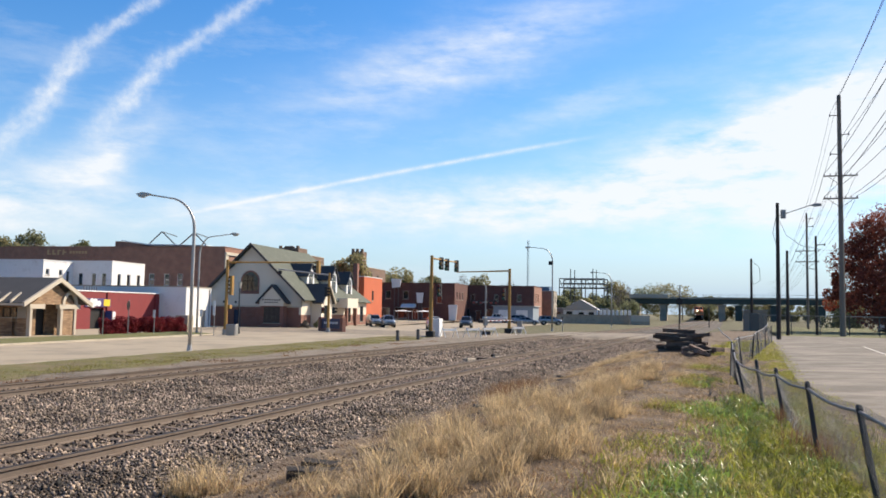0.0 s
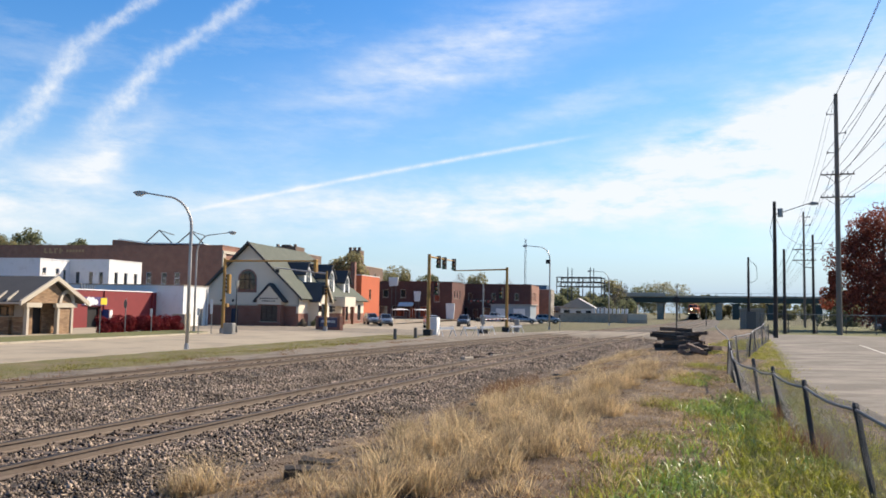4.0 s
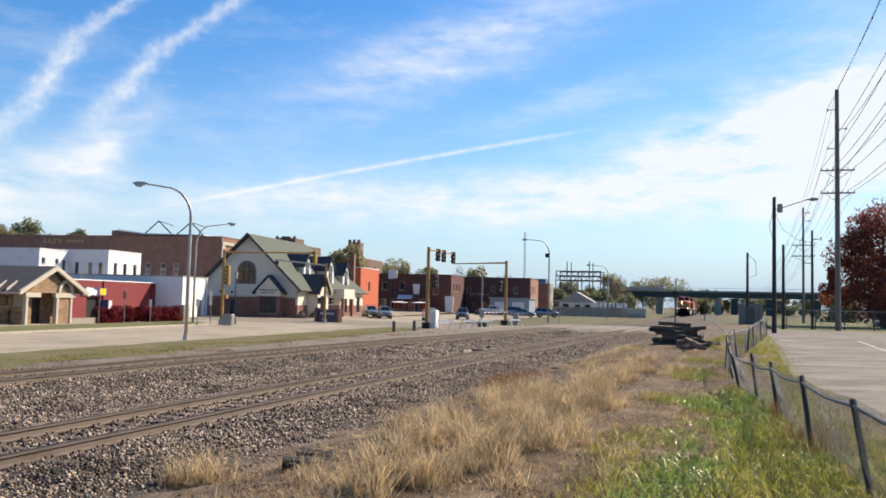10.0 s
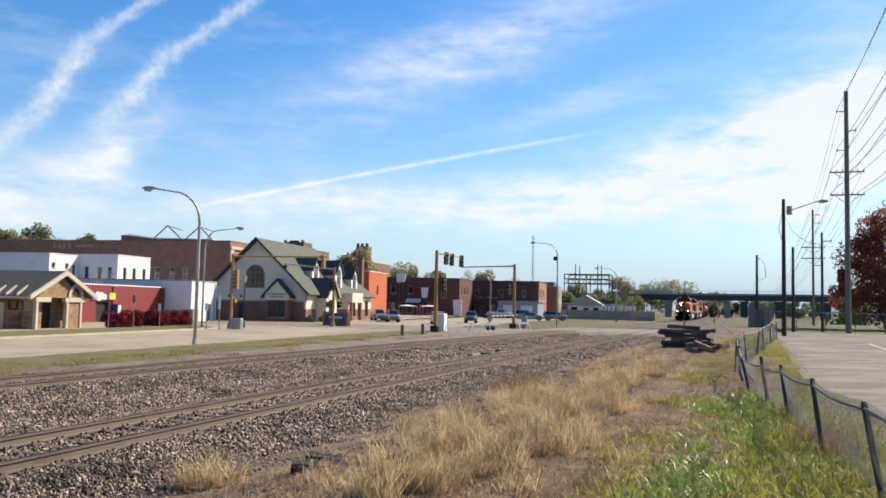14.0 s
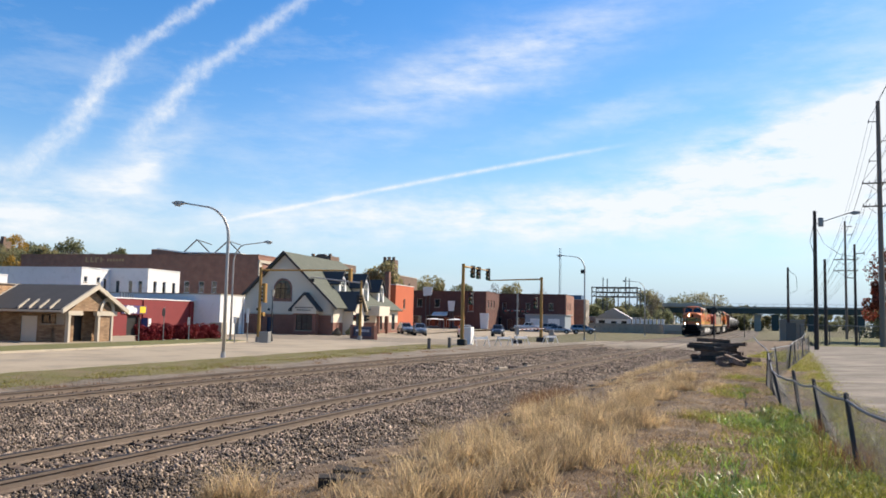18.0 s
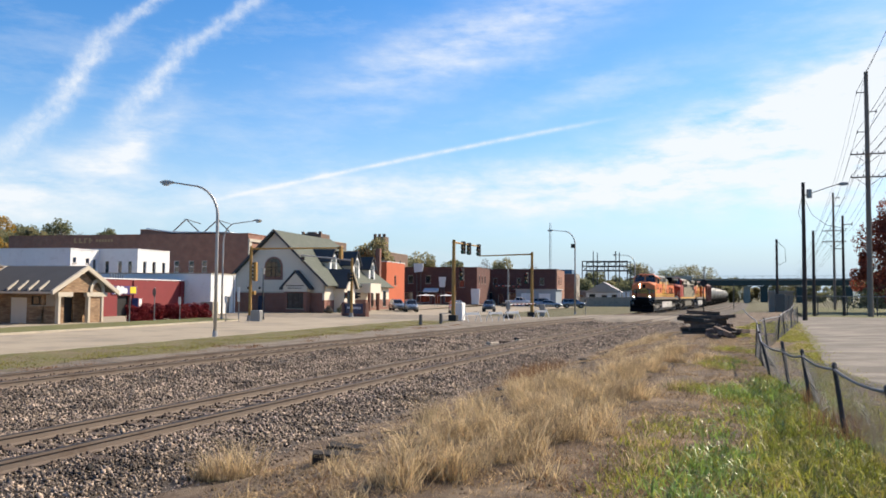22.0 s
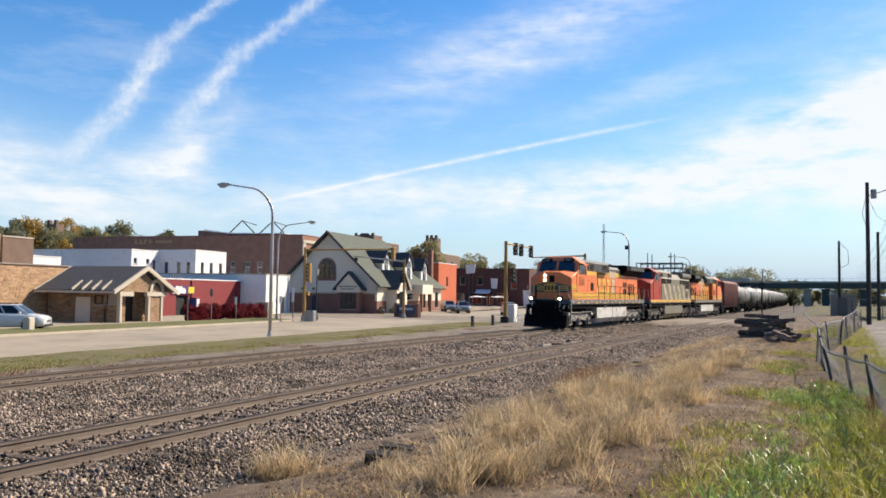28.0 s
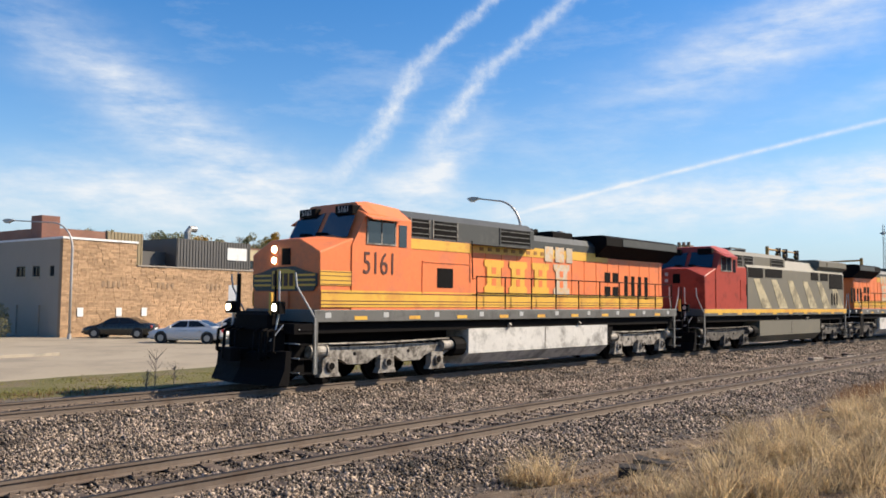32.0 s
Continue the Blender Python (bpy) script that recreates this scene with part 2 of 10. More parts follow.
def mesh_from(name, verts, faces, mat, parent=None, label=""):
    me = bpy.data.meshes.new(name)
    me.from_pydata([tuple(v) for v in verts], [], faces)
    material_slot(me, mat)
    ob = new(name, me)
    if parent is not None:
        ob.parent = parent
    if label:
        ob["label"] = label
    return ob


def big_mesh(name, verts, polys, mat):
    """A large mesh of equal polygons from numpy arrays."""
    me = bpy.data.meshes.new(name)
    n, k = polys.shape
    me.vertices.add(len(verts))
    me.vertices.foreach_set("co", np.asarray(verts, np.float32).ravel())
    me.loops.add(n * k)
    me.loops.foreach_set("vertex_index", polys.astype(np.int32).ravel())
    me.polygons.add(n)
    me.polygons.foreach_set("loop_start", np.arange(0, n * k, k, dtype=np.int32))
    me.update(calc_edges=True)
    me.validate()
    material_slot(me, mat)
    return new(name, me)

# ---- materials ----
def mat(name, col, rough=0.6, metal=0.0, var=0.18, s1=0.8, s2=14.0, bump=0.25, bscale=60.0, bdist=0.01, col2=None, mixs=0.5, rand=0.0, island=0.0, spec=0.5, stretch=None, coat=0.0):
    """A surface with colour varied at two scales and fine relief. col2: stains or wear of another colour; rand, island: change from piece to piece."""
    m = bpy.data.materials.new(name)
    m.use_nodes = True
    nt = m.node_tree
    ns, ls = nt.nodes, nt.links
    bsdf = ns["Principled BSDF"]
    bsdf.inputs["Metallic"].default_value = metal
    bsdf.inputs["Specular IOR Level"].default_value = spec
    bsdf.inputs["Coat Weight"].default_value = coat
    tc = ns.new("ShaderNodeTexCoord")
    vec = tc.outputs["Object"]
    if stretch:
        mp = ns.new("ShaderNodeMapping")
        mp.inputs["Scale"].default_value = stretch
        ls.new(vec, mp.inputs["Vector"])
        vec = mp.outputs[0]

    def nz(scale, detail=6.0, rgh=0.6):
        nd = ns.new("ShaderNodeTexNoise")
        nd.inputs["Scale"].default_value, nd.inputs["Detail"].default_value, nd.inputs["Roughness"].default_value = scale, detail, rgh
        ls.new(vec, nd.inputs["Vector"])
        return nd.outputs["Fac"]

    def mth(op, a, b, clamp=False):
        nd = ns.new("ShaderNodeMath")
        nd.operation, nd.use_clamp = op, clamp
        for k, v in enumerate((a, b)):
            if isinstance(v, (int, float)):
                nd.inputs[k].default_value = v
            else:
                ls.new(v, nd.inputs[k])
        return nd.outputs[0]

    big, small = nz(s1), nz(s2)
    tone = mth("ADD", mth("MULTIPLY", mth("SUBTRACT", big, 0.5), var * 2.2), mth("MULTIPLY", mth("SUBTRACT", small, 0.5), var * 2.0))
    if rand:
        oi = ns.new("ShaderNodeObjectInfo")
        tone = mth("ADD", tone, mth("MULTIPLY", mth("SUBTRACT", oi.outputs["Random"], 0.5), rand * 2))
    if island:
        ge = ns.new("ShaderNodeNewGeometry")
        tone = mth("ADD", tone, mth("MULTIPLY", mth("SUBTRACT", ge.outputs["Random Per Island"], 0.5), island * 2))
    gain = mth("ADD", tone, 1.0)
    base = ns.new("ShaderNodeRGB")
    base.outputs[0].default_value = (*col, 1)
    colour = base.outputs[0]
    if col2:
        mx = ns.new("ShaderNodeMix")
        mx.data_type = "RGBA"
        ramp = ns.new("ShaderNodeMapRange")
        ramp.inputs["From Min"].default_value, ramp.inputs["From Max"].default_value = 0.62 - mixs * 0.3, 0.78 - mixs * 0.3
        ls.new(nz(s1 * 2.7, 8.0, 0.65), ramp.inputs["Value"])
        ls.new(ramp.outputs[0], mx.inputs["Factor"])
        ls.new(colour, mx.inputs["A"])
        mx.inputs["B"].default_value = (*col2, 1)
        colour = mx.outputs["Result"]
    sc = ns.new("ShaderNodeVectorMath")
    sc.operation = "SCALE"
    ls.new(colour, sc.inputs[0])
    ls.new(gain, sc.inputs["Scale"])
    ls.new(sc.outputs[0], bsdf.inputs["Base Color"])
    ls.new(mth("ADD", mth("MULTIPLY", mth("SUBTRACT", small, 0.5), 0.3), rough, True), bsdf.inputs["Roughness"])
    if bump:
        bp = ns.new("ShaderNodeBump")
        bp.inputs["Strength"].default_value, bp.inputs["Distance"].default_value = bump, bdist
        ls.new(nz(bscale, 4.0), bp.inputs["Height"])
        ls.new(bp.outputs[0], bsdf.inputs["Normal"])
    return m


def brick_mat(name, c1, c2, mortar, bw=0.22, bh=0.075, var=0.25, axes="yz", rough=0.85, gap=0.012, patch=0.2):
    """Bricks or cut stones for walls that stay far off. axes: the two object axes of the wall."""
    m = mat(name, c1, rough, var=0.12)
    ns, ls = m.node_tree.nodes, m.node_tree.links
    bsdf = ns["Principled BSDF"]
    tc = ns.new("ShaderNodeTexCoord")
    sp = ns.new("ShaderNodeSeparateXYZ")
    ls.new(tc.outputs["Object"], sp.inputs[0])
    cb = ns.new("ShaderNodeCombineXYZ")
    ad = ns.new("ShaderNodeMath")
    ls.new(sp.outputs[0], ad.inputs[0])
    ls.new(sp.outputs[1], ad.inputs[1])
    ls.new(ad.outputs[0], cb.inputs[0])
    ls.new(sp.outputs[2], cb.inputs[1])
    br = ns.new("ShaderNodeTexBrick")
    br.inputs["Color1"].default_value, br.inputs["Color2"].default_value, br.inputs["Mortar"].default_value = (*c1, 1), (*c2, 1), (*mortar, 1)
    br.inputs["Scale"].default_value = 1.0
    br.inputs["Brick Width"].default_value, br.inputs["Row Height"].default_value, br.inputs["Mortar Size"].default_value = bw, bh, gap
    br.inputs["Bias"].default_value = 0.0
    ls.new(cb.outputs[0], br.inputs["Vector"])
    ng = ns.new("ShaderNodeTexNoise")
    ng.inputs["Scale"].default_value, ng.inputs["Detail"].default_value = 0.9, 8
    ls.new(tc.outputs["Object"], ng.inputs["Vector"])
    mr = ns.new("ShaderNodeMapRange")
    mr.inputs["To Min"].default_value, mr.inputs["To Max"].default_value = 1 - patch * 1.6, 1 + patch * 1.6
    ls.new(ng.outputs["Fac"], mr.inputs["Value"])
    sc = ns.new("ShaderNodeVectorMath")
    sc.operation = "SCALE"
    ls.new(br.outputs["Color"], sc.inputs[0])
    ls.new(mr.outputs[0], sc.inputs["Scale"])
    ls.new(sc.outputs[0], bsdf.inputs["Base Color"])
    bp = ns.new("ShaderNodeBump")
    bp.inputs["Strength"].default_value, bp.inputs["Distance"].default_value = 0.35, 0.01
    bp.invert = True
    ls.new(br.outputs["Fac"], bp.inputs["Height"])
    ls.new(bp.outputs[0], bsdf.inputs["Normal"])
    return m


def glow(name, col, strength):
    m = bpy.data.materials.new(name)
    m.use_nodes = True
    b = m.node_tree.nodes["Principled BSDF"]
    b.inputs["Base Color"].default_value = (*col, 1)
    b.inputs["Emission Color"].default_value = (*col, 1)
    b.inputs["Emission Strength"].default_value = strength
    return m


def glass(name, tint, rough=0.05):
    """Dark window glass: a glossy dark pane."""
    m = mat(name, tint, rough, var=0.05, bump=0.0, spec=0.9)
    return m


M_SOIL = mat("soil", (0.105, 0.069, 0.04), 0.95, var=0.5, s1=0.6, s2=16, bump=1.0, bscale=30, bdist=0.03, col2=(0.2, 0.145, 0.09), mixs=0.55)
# bed colour is darkened to paint the shade in gaps between loose stones
M_BALLAST_GAPS = mat("ballast", (0.074, 0.058, 0.044), 0.9, var=0.5, s1=0.25, s2=22, bump=1.0, bscale=16, bdist=0.06, col2=(0.039, 0.031, 0.024), mixs=0.55)
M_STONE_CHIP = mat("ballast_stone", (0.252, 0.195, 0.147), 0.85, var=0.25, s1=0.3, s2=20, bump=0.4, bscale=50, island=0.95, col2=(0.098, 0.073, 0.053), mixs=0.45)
M_ASPHALT = mat("old_concrete_road", (0.315, 0.262, 0.185), 0.9, var=0.18, s1=0.12, s2=5, bump=0.35, bscale=70, col2=(0.24, 0.2, 0.145), mixs=0.5)
M_CROSSING = mat("worn_crossing_asphalt", (0.22, 0.18, 0.13), 0.9, var=0.22, s1=0.3, s2=6, bump=0.4, bscale=60, col2=(0.14, 0.115, 0.085), mixs=0.5)
M_LOT = mat("worn_lot_surface", (0.2, 0.172, 0.137), 0.9, var=0.4, s1=0.25, s2=3, bump=0.5, bscale=60, col2=(0.105, 0.088, 0.068), mixs=0.75, stretch=(0.6, 1.2, 1))
M_CONC = mat("concrete", (0.36, 0.31, 0.235), 0.88, var=0.14, s1=0.5, s2=8, bump=0.3, bscale=60, col2=(0.24, 0.215, 0.175), mixs=0.35)
M_TURF = mat("turf", (0.085, 0.082, 0.03), 0.95, var=0.35, s1=0.5, s2=10, bump=0.9, bscale=30, bdist=0.04, col2=(0.135, 0.104, 0.048), mixs=0.5)
M_VERGE = mat("worn_verge_turf", (0.113, 0.103, 0.026), 0.95, var=0.3, s1=0.35, s2=8, bump=0.9, bscale=30, bdist=0.03, col2=(0.148, 0.113, 0.057), mixs=0.55)
M_LAWN = mat("short_green_lawn", (0.112, 0.115, 0.033), 0.95, var=0.3, s1=0.2, s2=8, bump=0.8, bscale=30, bdist=0.03, col2=(0.14, 0.125, 0.04), mixs=0.45)
M_DUST = mat("dusty_gravel", (0.19, 0.155, 0.115), 0.95, var=0.3, s1=0.4, s2=14, bump=0.9, bscale=30, bdist=0.03, col2=(0.115, 0.092, 0.066), mixs=0.5)
M_RAIL_SIDE = mat("rusty_rail", (0.135, 0.102, 0.078), 0.8, 0.0, var=0.22, s1=0.6, s2=14, bump=0.3, col2=(0.1, 0.068, 0.047), mixs=0.4)
# head near black beside the paler side: the fall of light is painted in
M_RAIL_TOP = mat("worn_shaded_rail_head", (0.02, 0.017, 0.015), 0.6, 0.0, spec=0.2, var=0.15, s1=0.6, s2=20, bump=0.1)
M_TIE = mat("creosoted_wood", (0.058, 0.038, 0.026), 0.9, var=0.35, s1=1.5, s2=20, bump=0.7, bscale=30, col2=(0.1, 0.074, 0.055), mixs=0.4, rand=0.25, stretch=(0.3, 1, 1))
M_STONE = brick_mat("tan_stone_veneer", (0.2, 0.115, 0.062), (0.32, 0.21, 0.12), (0.18, 0.125, 0.08), 0.46, 0.13, patch=0.35, gap=0.01)
M_BROWN_BRICK = brick_mat("brown_brick", (0.25, 0.112, 0.075), (0.3, 0.142, 0.096), (0.22, 0.135, 0.1), 0.22, 0.075, patch=0.26)
M_OLD_BRICK = brick_mat("old_brown_brick", (0.146, 0.087, 0.059), (0.174, 0.104, 0.07), (0.139, 0.104, 0.084), 0.22, 0.075, patch=0.18)
M_RED_BRICK = brick_mat("red_brick", (0.195, 0.07, 0.046), (0.237, 0.09, 0.059), (0.209, 0.139, 0.111), 0.22, 0.075, patch=0.15)
M_DARK_BRICK = brick_mat("dark_red_brick", (0.09, 0.031, 0.024), (0.118, 0.042, 0.031), (0.097, 0.052, 0.042), 0.22, 0.075, patch=0.2)
M_CREAM = mat("cream_stucco", (0.65, 0.575, 0.465), 0.9, var=0.07, s1=0.6, s2=12, bump=0.3, bscale=90)
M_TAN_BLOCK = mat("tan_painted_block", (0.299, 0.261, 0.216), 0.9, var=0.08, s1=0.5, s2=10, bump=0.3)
M_WHITE = mat("white_paint", (0.68, 0.68, 0.67), 0.75, var=0.07, s1=0.5, s2=9, bump=0.2, col2=(0.56, 0.55, 0.53), mixs=0.25)
M_RED_PAINT = mat("red_painted_wall", (0.18, 0.019, 0.021), 0.7, var=0.1, s1=0.4, s2=9, bump=0.25, col2=(0.145, 0.018, 0.02), mixs=0.3)
M_ORANGE_WALL = mat("orange_painted_brick", (0.432, 0.097, 0.035), 0.8, var=0.1, s1=0.4, s2=9, bump=0.3)
M_SHINGLE = mat("grey_green_shingles", (0.08, 0.09, 0.07), 0.9, var=0.15, s1=0.6, s2=9, bump=0.6, bscale=25, col2=(0.104, 0.115, 0.09), mixs=0.4)
M_SHINGLE_DARK = mat("charcoal_shingles", (0.052, 0.052, 0.054), 0.9, var=0.2, s1=0.6, s2=9, bump=0.6, bscale=25)
M_SIDING = mat("grey_metal_siding", (0.111, 0.104, 0.097), 0.5, 0.4, var=0.08, s1=0.5, s2=12, bump=0.05)
M_GALV = mat("galvanised_steel", (0.292, 0.285, 0.271), 0.5, 0.6, var=0.12, s1=1.0, s2=14, bump=0.1)
M_POLE_ALU = mat("dull_aluminium", (0.4, 0.38, 0.36), 0.5, 0.5, var=0.12, s1=0.8, s2=12, bump=0.1)
M_YELLOW = mat("traffic_yellow_paint", (0.334, 0.184, 0.038), 0.55, var=0.1, s1=0.8, s2=12, bump=0.1, col2=(0.251, 0.139, 0.042), mixs=0.3)
M_BLACK = mat("black_paint", (0.009, 0.008, 0.008), 0.6, var=0.2, s1=1.0, s2=12, bump=0.1)
M_WOODPOLE = mat("weathered_pole_wood", (0.19, 0.157, 0.128), 0.9, var=0.2, s1=0.8, s2=14, bump=0.5, bscale=30, stretch=(4, 4, 0.4))
M_DARKPOLE = mat("dark_pole_wood", (0.044, 0.035, 0.03), 0.9, var=0.2, s1=0.8, s2=14, bump=0.5, bscale=30, stretch=(4, 4, 0.4))
M_WINDOW = glass("dark_window_glass", (0.02, 0.025, 0.03))
M_TRIM = mat("cream_trim_paint", (0.459, 0.404, 0.32), 0.7, var=0.06, s1=0.7, s2=10, bump=0.15)
M_STEEL_GREEN = mat("green_bridge_steel", (0.038, 0.059, 0.052), 0.6, 0.2, var=0.15, s1=0.3, s2=5, bump=0.1)


def leaf_mat(name, col, col2=None, var=0.12, island=0.4, through=0.45, s1=0.8, rough=0.75, spec=0.25):
    """Blades and leaves: thin, so that part of the sun shines through them."""
    m = mat(name, col, rough, var=var, bump=0.0, s1=s1, island=island, col2=col2, mixs=0.45, spec=spec)
    ns, ls = m.node_tree.nodes, m.node_tree.links
    bsdf = ns["Principled BSDF"]
    tr = ns.new("ShaderNodeBsdfTranslucent")
    ls.new(bsdf.inputs["Base Color"].links[0].from_socket, tr.inputs["Color"])
    mx = ns.new("ShaderNodeMixShader")
    mx.inputs[0].default_value = through
    ls.new(bsdf.outputs[0], mx.inputs[1])
    ls.new(tr.outputs[0], mx.inputs[2])
    ls.new(mx.outputs[0], ns["Material Output"].inputs["Surface"])
    return m

# ---- the plan of the tracks ----
def smooth_line(points, lo=-60.0, hi=900.0, step=1.0, width=9):
    ys = np.arange(lo, hi + step, step)
    xs = np.interp(ys, [p[0] for p in points], [p[1] for p in points])
    pad = np.pad(xs, width, mode="edge")
    kern = np.hanning(2 * width + 3)[1:-1]
    return ys, np.convolve(pad, kern / kern.sum(), mode="valid")


FAR_LINE = smooth_line([(-60, -17.9), (12, -17.65), (24, -17.6), (36, -17.25), (50, -16.5), (68, -15.35), (82, -14.6), (95, -13.7), (123, -11.9), (155, -10.2), (187, -9.3), (224, -9.1), (260, -8.9), (320, -9.4), (900, -30)])
NEAR_LINE = smooth_line([(-60, -9.85), (26, -9.85), (40, -9.5), (65, -8.6), (80, -7.7), (95, -7.0), (123, -6.0), (155, -5.0), (187, -4.4), (260, -4.2), (320, -4.7), (900, -25)])


def x_far(y):
    return float(np.interp(y, *FAR_LINE))


def x_near(y):
    return float(np.interp(y, *NEAR_LINE))


def kerb_near(y):
    return -26.4 - 0.052 * y


def kerb_far(y):
    return -37.4 - 0.105 * y


def mixed(a, b, k):
    k = min(max(k, 0.0), 1.0)
    k = k * k * (3 - 2 * k)
    return a + (b - a) * k


def ground_z(x, y):
    """Height of the bare ground; rail heads are at zero."""
    xn, xf = x_near(y), x_far(y)
    far_off = min(max((y - 60) / 120.0, 0.0), 1.0)
    if x > xn:
        d = x - xn
        bed = -0.42
        bank = mixed(bed, 0.28 - 0.3 * far_off, (d - 2.4) / 4.2)
        z = mixed(bank, 0.40 - 0.42 * far_off, (x - 0.5) / 4.0) if x > 0.5 else bank
    elif x > xf:
        z = -0.42
    else:
        z = mixed(-0.42, -0.50, (xf - x - 3.0) / 6.0)
    far = math.hypot(x, y)
    if far > 230 and x < -60:
        z += 18.0 * mixed(0, 1, (far - 230) / 110.0) * mixed(0, 1, (math.degrees(math.atan2(-x, y)) - 34) / 12.0)
    return z


def surface(name, x0s, x1s, ys, nx, lift, mat_, rough=0.0, z_of=None):
    """A sheet between two side lines over the ground."""
    verts, faces = [], []
    for y in ys:
        a, b = x0s(y), x1s(y)
        for i in range(nx + 1):
            x = a + (b - a) * i / nx
            z = (z_of or ground_z)(x, y) + lift
            if rough:
                z += rough * noise.noise(Vector((x * 1.7, y * 1.7, 3.1))) + rough * 0.6 * noise.noise(Vector((x * 5.3, y * 5.3, 7.7)))
            verts.append((x, y, z))
    n = nx + 1
    for j in range(len(ys) - 1):
        for i in range(nx):
            faces.append((j * n + i, j * n + i + 1, (j + 1) * n + i + 1, (j + 1) * n + i))
    return mesh_from(name, verts, faces, mat_)


def span(a, b, step):
    n = max(1, int(round((b - a) / step)))
    return [a + (b - a) * i / n for i in range(n + 1)]


# one sheet of ground to the horizon
gx_ = sorted({*np.linspace(-2500, -200, 12), *np.linspace(-190, -32, 24), *np.arange(-31, 12, 0.8), *np.linspace(12, 60, 14), *np.linspace(80, 2500, 14)})
gy_ = sorted({*np.linspace(-1500, -40, 10), *np.arange(-30, 100, 2.0), *np.linspace(100, 360, 40), *np.linspace(400, 3500, 16)})
gverts = [(x, y, ground_z(x, y) - (0.14 if -9 < x < 6 and -15 < y < 108 else 0.03)) for y in gy_ for x in gx_]
gn = len(gx_)
gfaces = [(j * gn + i, j * gn + i + 1, (j + 1) * gn + i + 1, (j + 1) * gn + i) for j in range(len(gy_) - 1) for i in range(gn - 1)]
ground = mesh_from("ground", gverts, gfaces, M_TURF)
tagged(ground, "rough ground of dry grass and bare soil", "ground", kind="structure")

# ballast bed between and beside the two tracks
def ballast_z(x, y):
    xn, xf = x_near(y), x_far(y)
    z = -0.40
    for c in (xn, xf):
        z = max(z, mixed(-0.20, -0.40, (abs(x - c) - 1.35) / 1.5))
    if xf < x < xn:
        z = max(z, -0.315)
    # the stones lie lower between the rails, where the sleepers show
    for c in (xn, xf):
        z -= 0.03 * mixed(1.0, 0.0, (abs(x - c) - 0.62) / 0.12)
    return z


bed = surface("ballast_bed", lambda y: x_far(y) - 3.6, lambda y: x_near(y) + 3.3, span(-20, 60, 0.33) + span(60.6, 330, 3.0)[0:], 60, 0.0, M_BALLAST_GAPS, 0.022, ballast_z)
tagged(bed, "bed of grey-brown crushed stone, darkened for the shade between stones", "ballast", kind="structure")

# soil under the dry grass
soil = surface("soil", lambda y: x_near(y) + 2.6, lambda y: 2.1 + 0.030 * (y - 24) + 0.11 * min(max(24 - y, 0), 24), span(-14, 0, 1.0) + span(0.8, 66, 0.45) + span(66.8, 110, 0.8), 34, 0.012, M_SOIL, 0.05)
tagged(soil, "bare brown soil beside the tracks", "soil", kind="structure")

# street beyond the tracks, with kerbs
road = surface("road", kerb_near, lambda y: kerb_far(y), span(-40, 210, 5.0), 6, 0.035, M_ASPHALT, 0.0, lambda x, y: -0.5)
flip = [p.flip() for p in road.data.polygons]
tagged(road, "wide pale concrete street beside the railway", "road", kind="structure")


def kerb(name, line, side, y0, y1):
    bm = B()
    ys = span(y0, y1, 4.0)
    for a, b in zip(ys[:-1], ys[1:]):
        xa, xb = line(a), line(b)
        w = 0.16 * side
        lo = [bm.verts.new(p) for p in ((xa, a, -0.5), (xa + w, a, -0.5), (xb + w, b - 0.02, -0.5), (xb, b - 0.02, -0.5))]
        hi = [bm.verts.new(p) for p in ((xa + 0.02 * side, a, -0.34), (xa + w, a, -0.335), (xb + w, b - 0.02, -0.335), (xb + 0.02 * side, b - 0.02, -0.34))]
        bm.faces.new(hi)
        for i in range(4):
            j = (i + 1) % 4
            bm.faces.new((lo[i], lo[j], hi[j], hi[i]))
    bmesh.ops.recalc_face_normals(bm, faces=bm.faces)
    return tagged(part(name, bm, M_CONC), "pale concrete kerb along the street", "kerb", kind="structure")


kerb("kerb_east", kerb_near, 1, -40, 72)
kerb("kerb_west", kerb_far, -1, -40, 17)
kerb("kerb_west_far", kerb_far, -1, 31, 64)

shoulder = surface("gravel_shoulder", lambda y: kerb_near(y) + 4.0, lambda y: x_far(y) - 2.6, span(-40, 76, 1.5), 10, 0.0, M_DUST, 0.03, lambda x, y: -0.405)
tagged(shoulder, "dusty grey gravel between verge and main track", "gravel", kind="structure")
verge = surface("verge", lambda y: kerb_near(y) + 0.16, lambda y: kerb_near(y) + 4.6 + 0.5 * math.sin(y * 0.7), span(-40, 72, 1.0), 8, 0.0, M_VERGE, 0.03, lambda x, y: mixed(-0.34, -0.40, (x - kerb_near(y)) / 6.0))
tagged(verge, "narrow strip of worn green grass by the street", "grass verge", kind="structure")
verge_w = surface("verge_west", lambda y: kerb_far(y) - 4.3, lambda y: kerb_far(y) - 0.16, span(31, 64, 2.0), 5, 0.0, M_LAWN, 0.02, lambda x, y: mixed(-0.345, -0.27, (kerb_far(y) - x) / 2.0))
tagged(verge_w, "grass strip between street and car park", "grass verge", kind="structure")

# car park and pavement before the buildings
car_park = surface("car_park", lambda y: -100.0, lambda y: kerb_far(y) - 0.1, span(-40, 64, 4.0), 8, 0.0, M_ASPHALT, 0.0, lambda x, y: -0.47)
tagged(car_park, "pale concrete car park before the stone building", "car park", kind="structure")
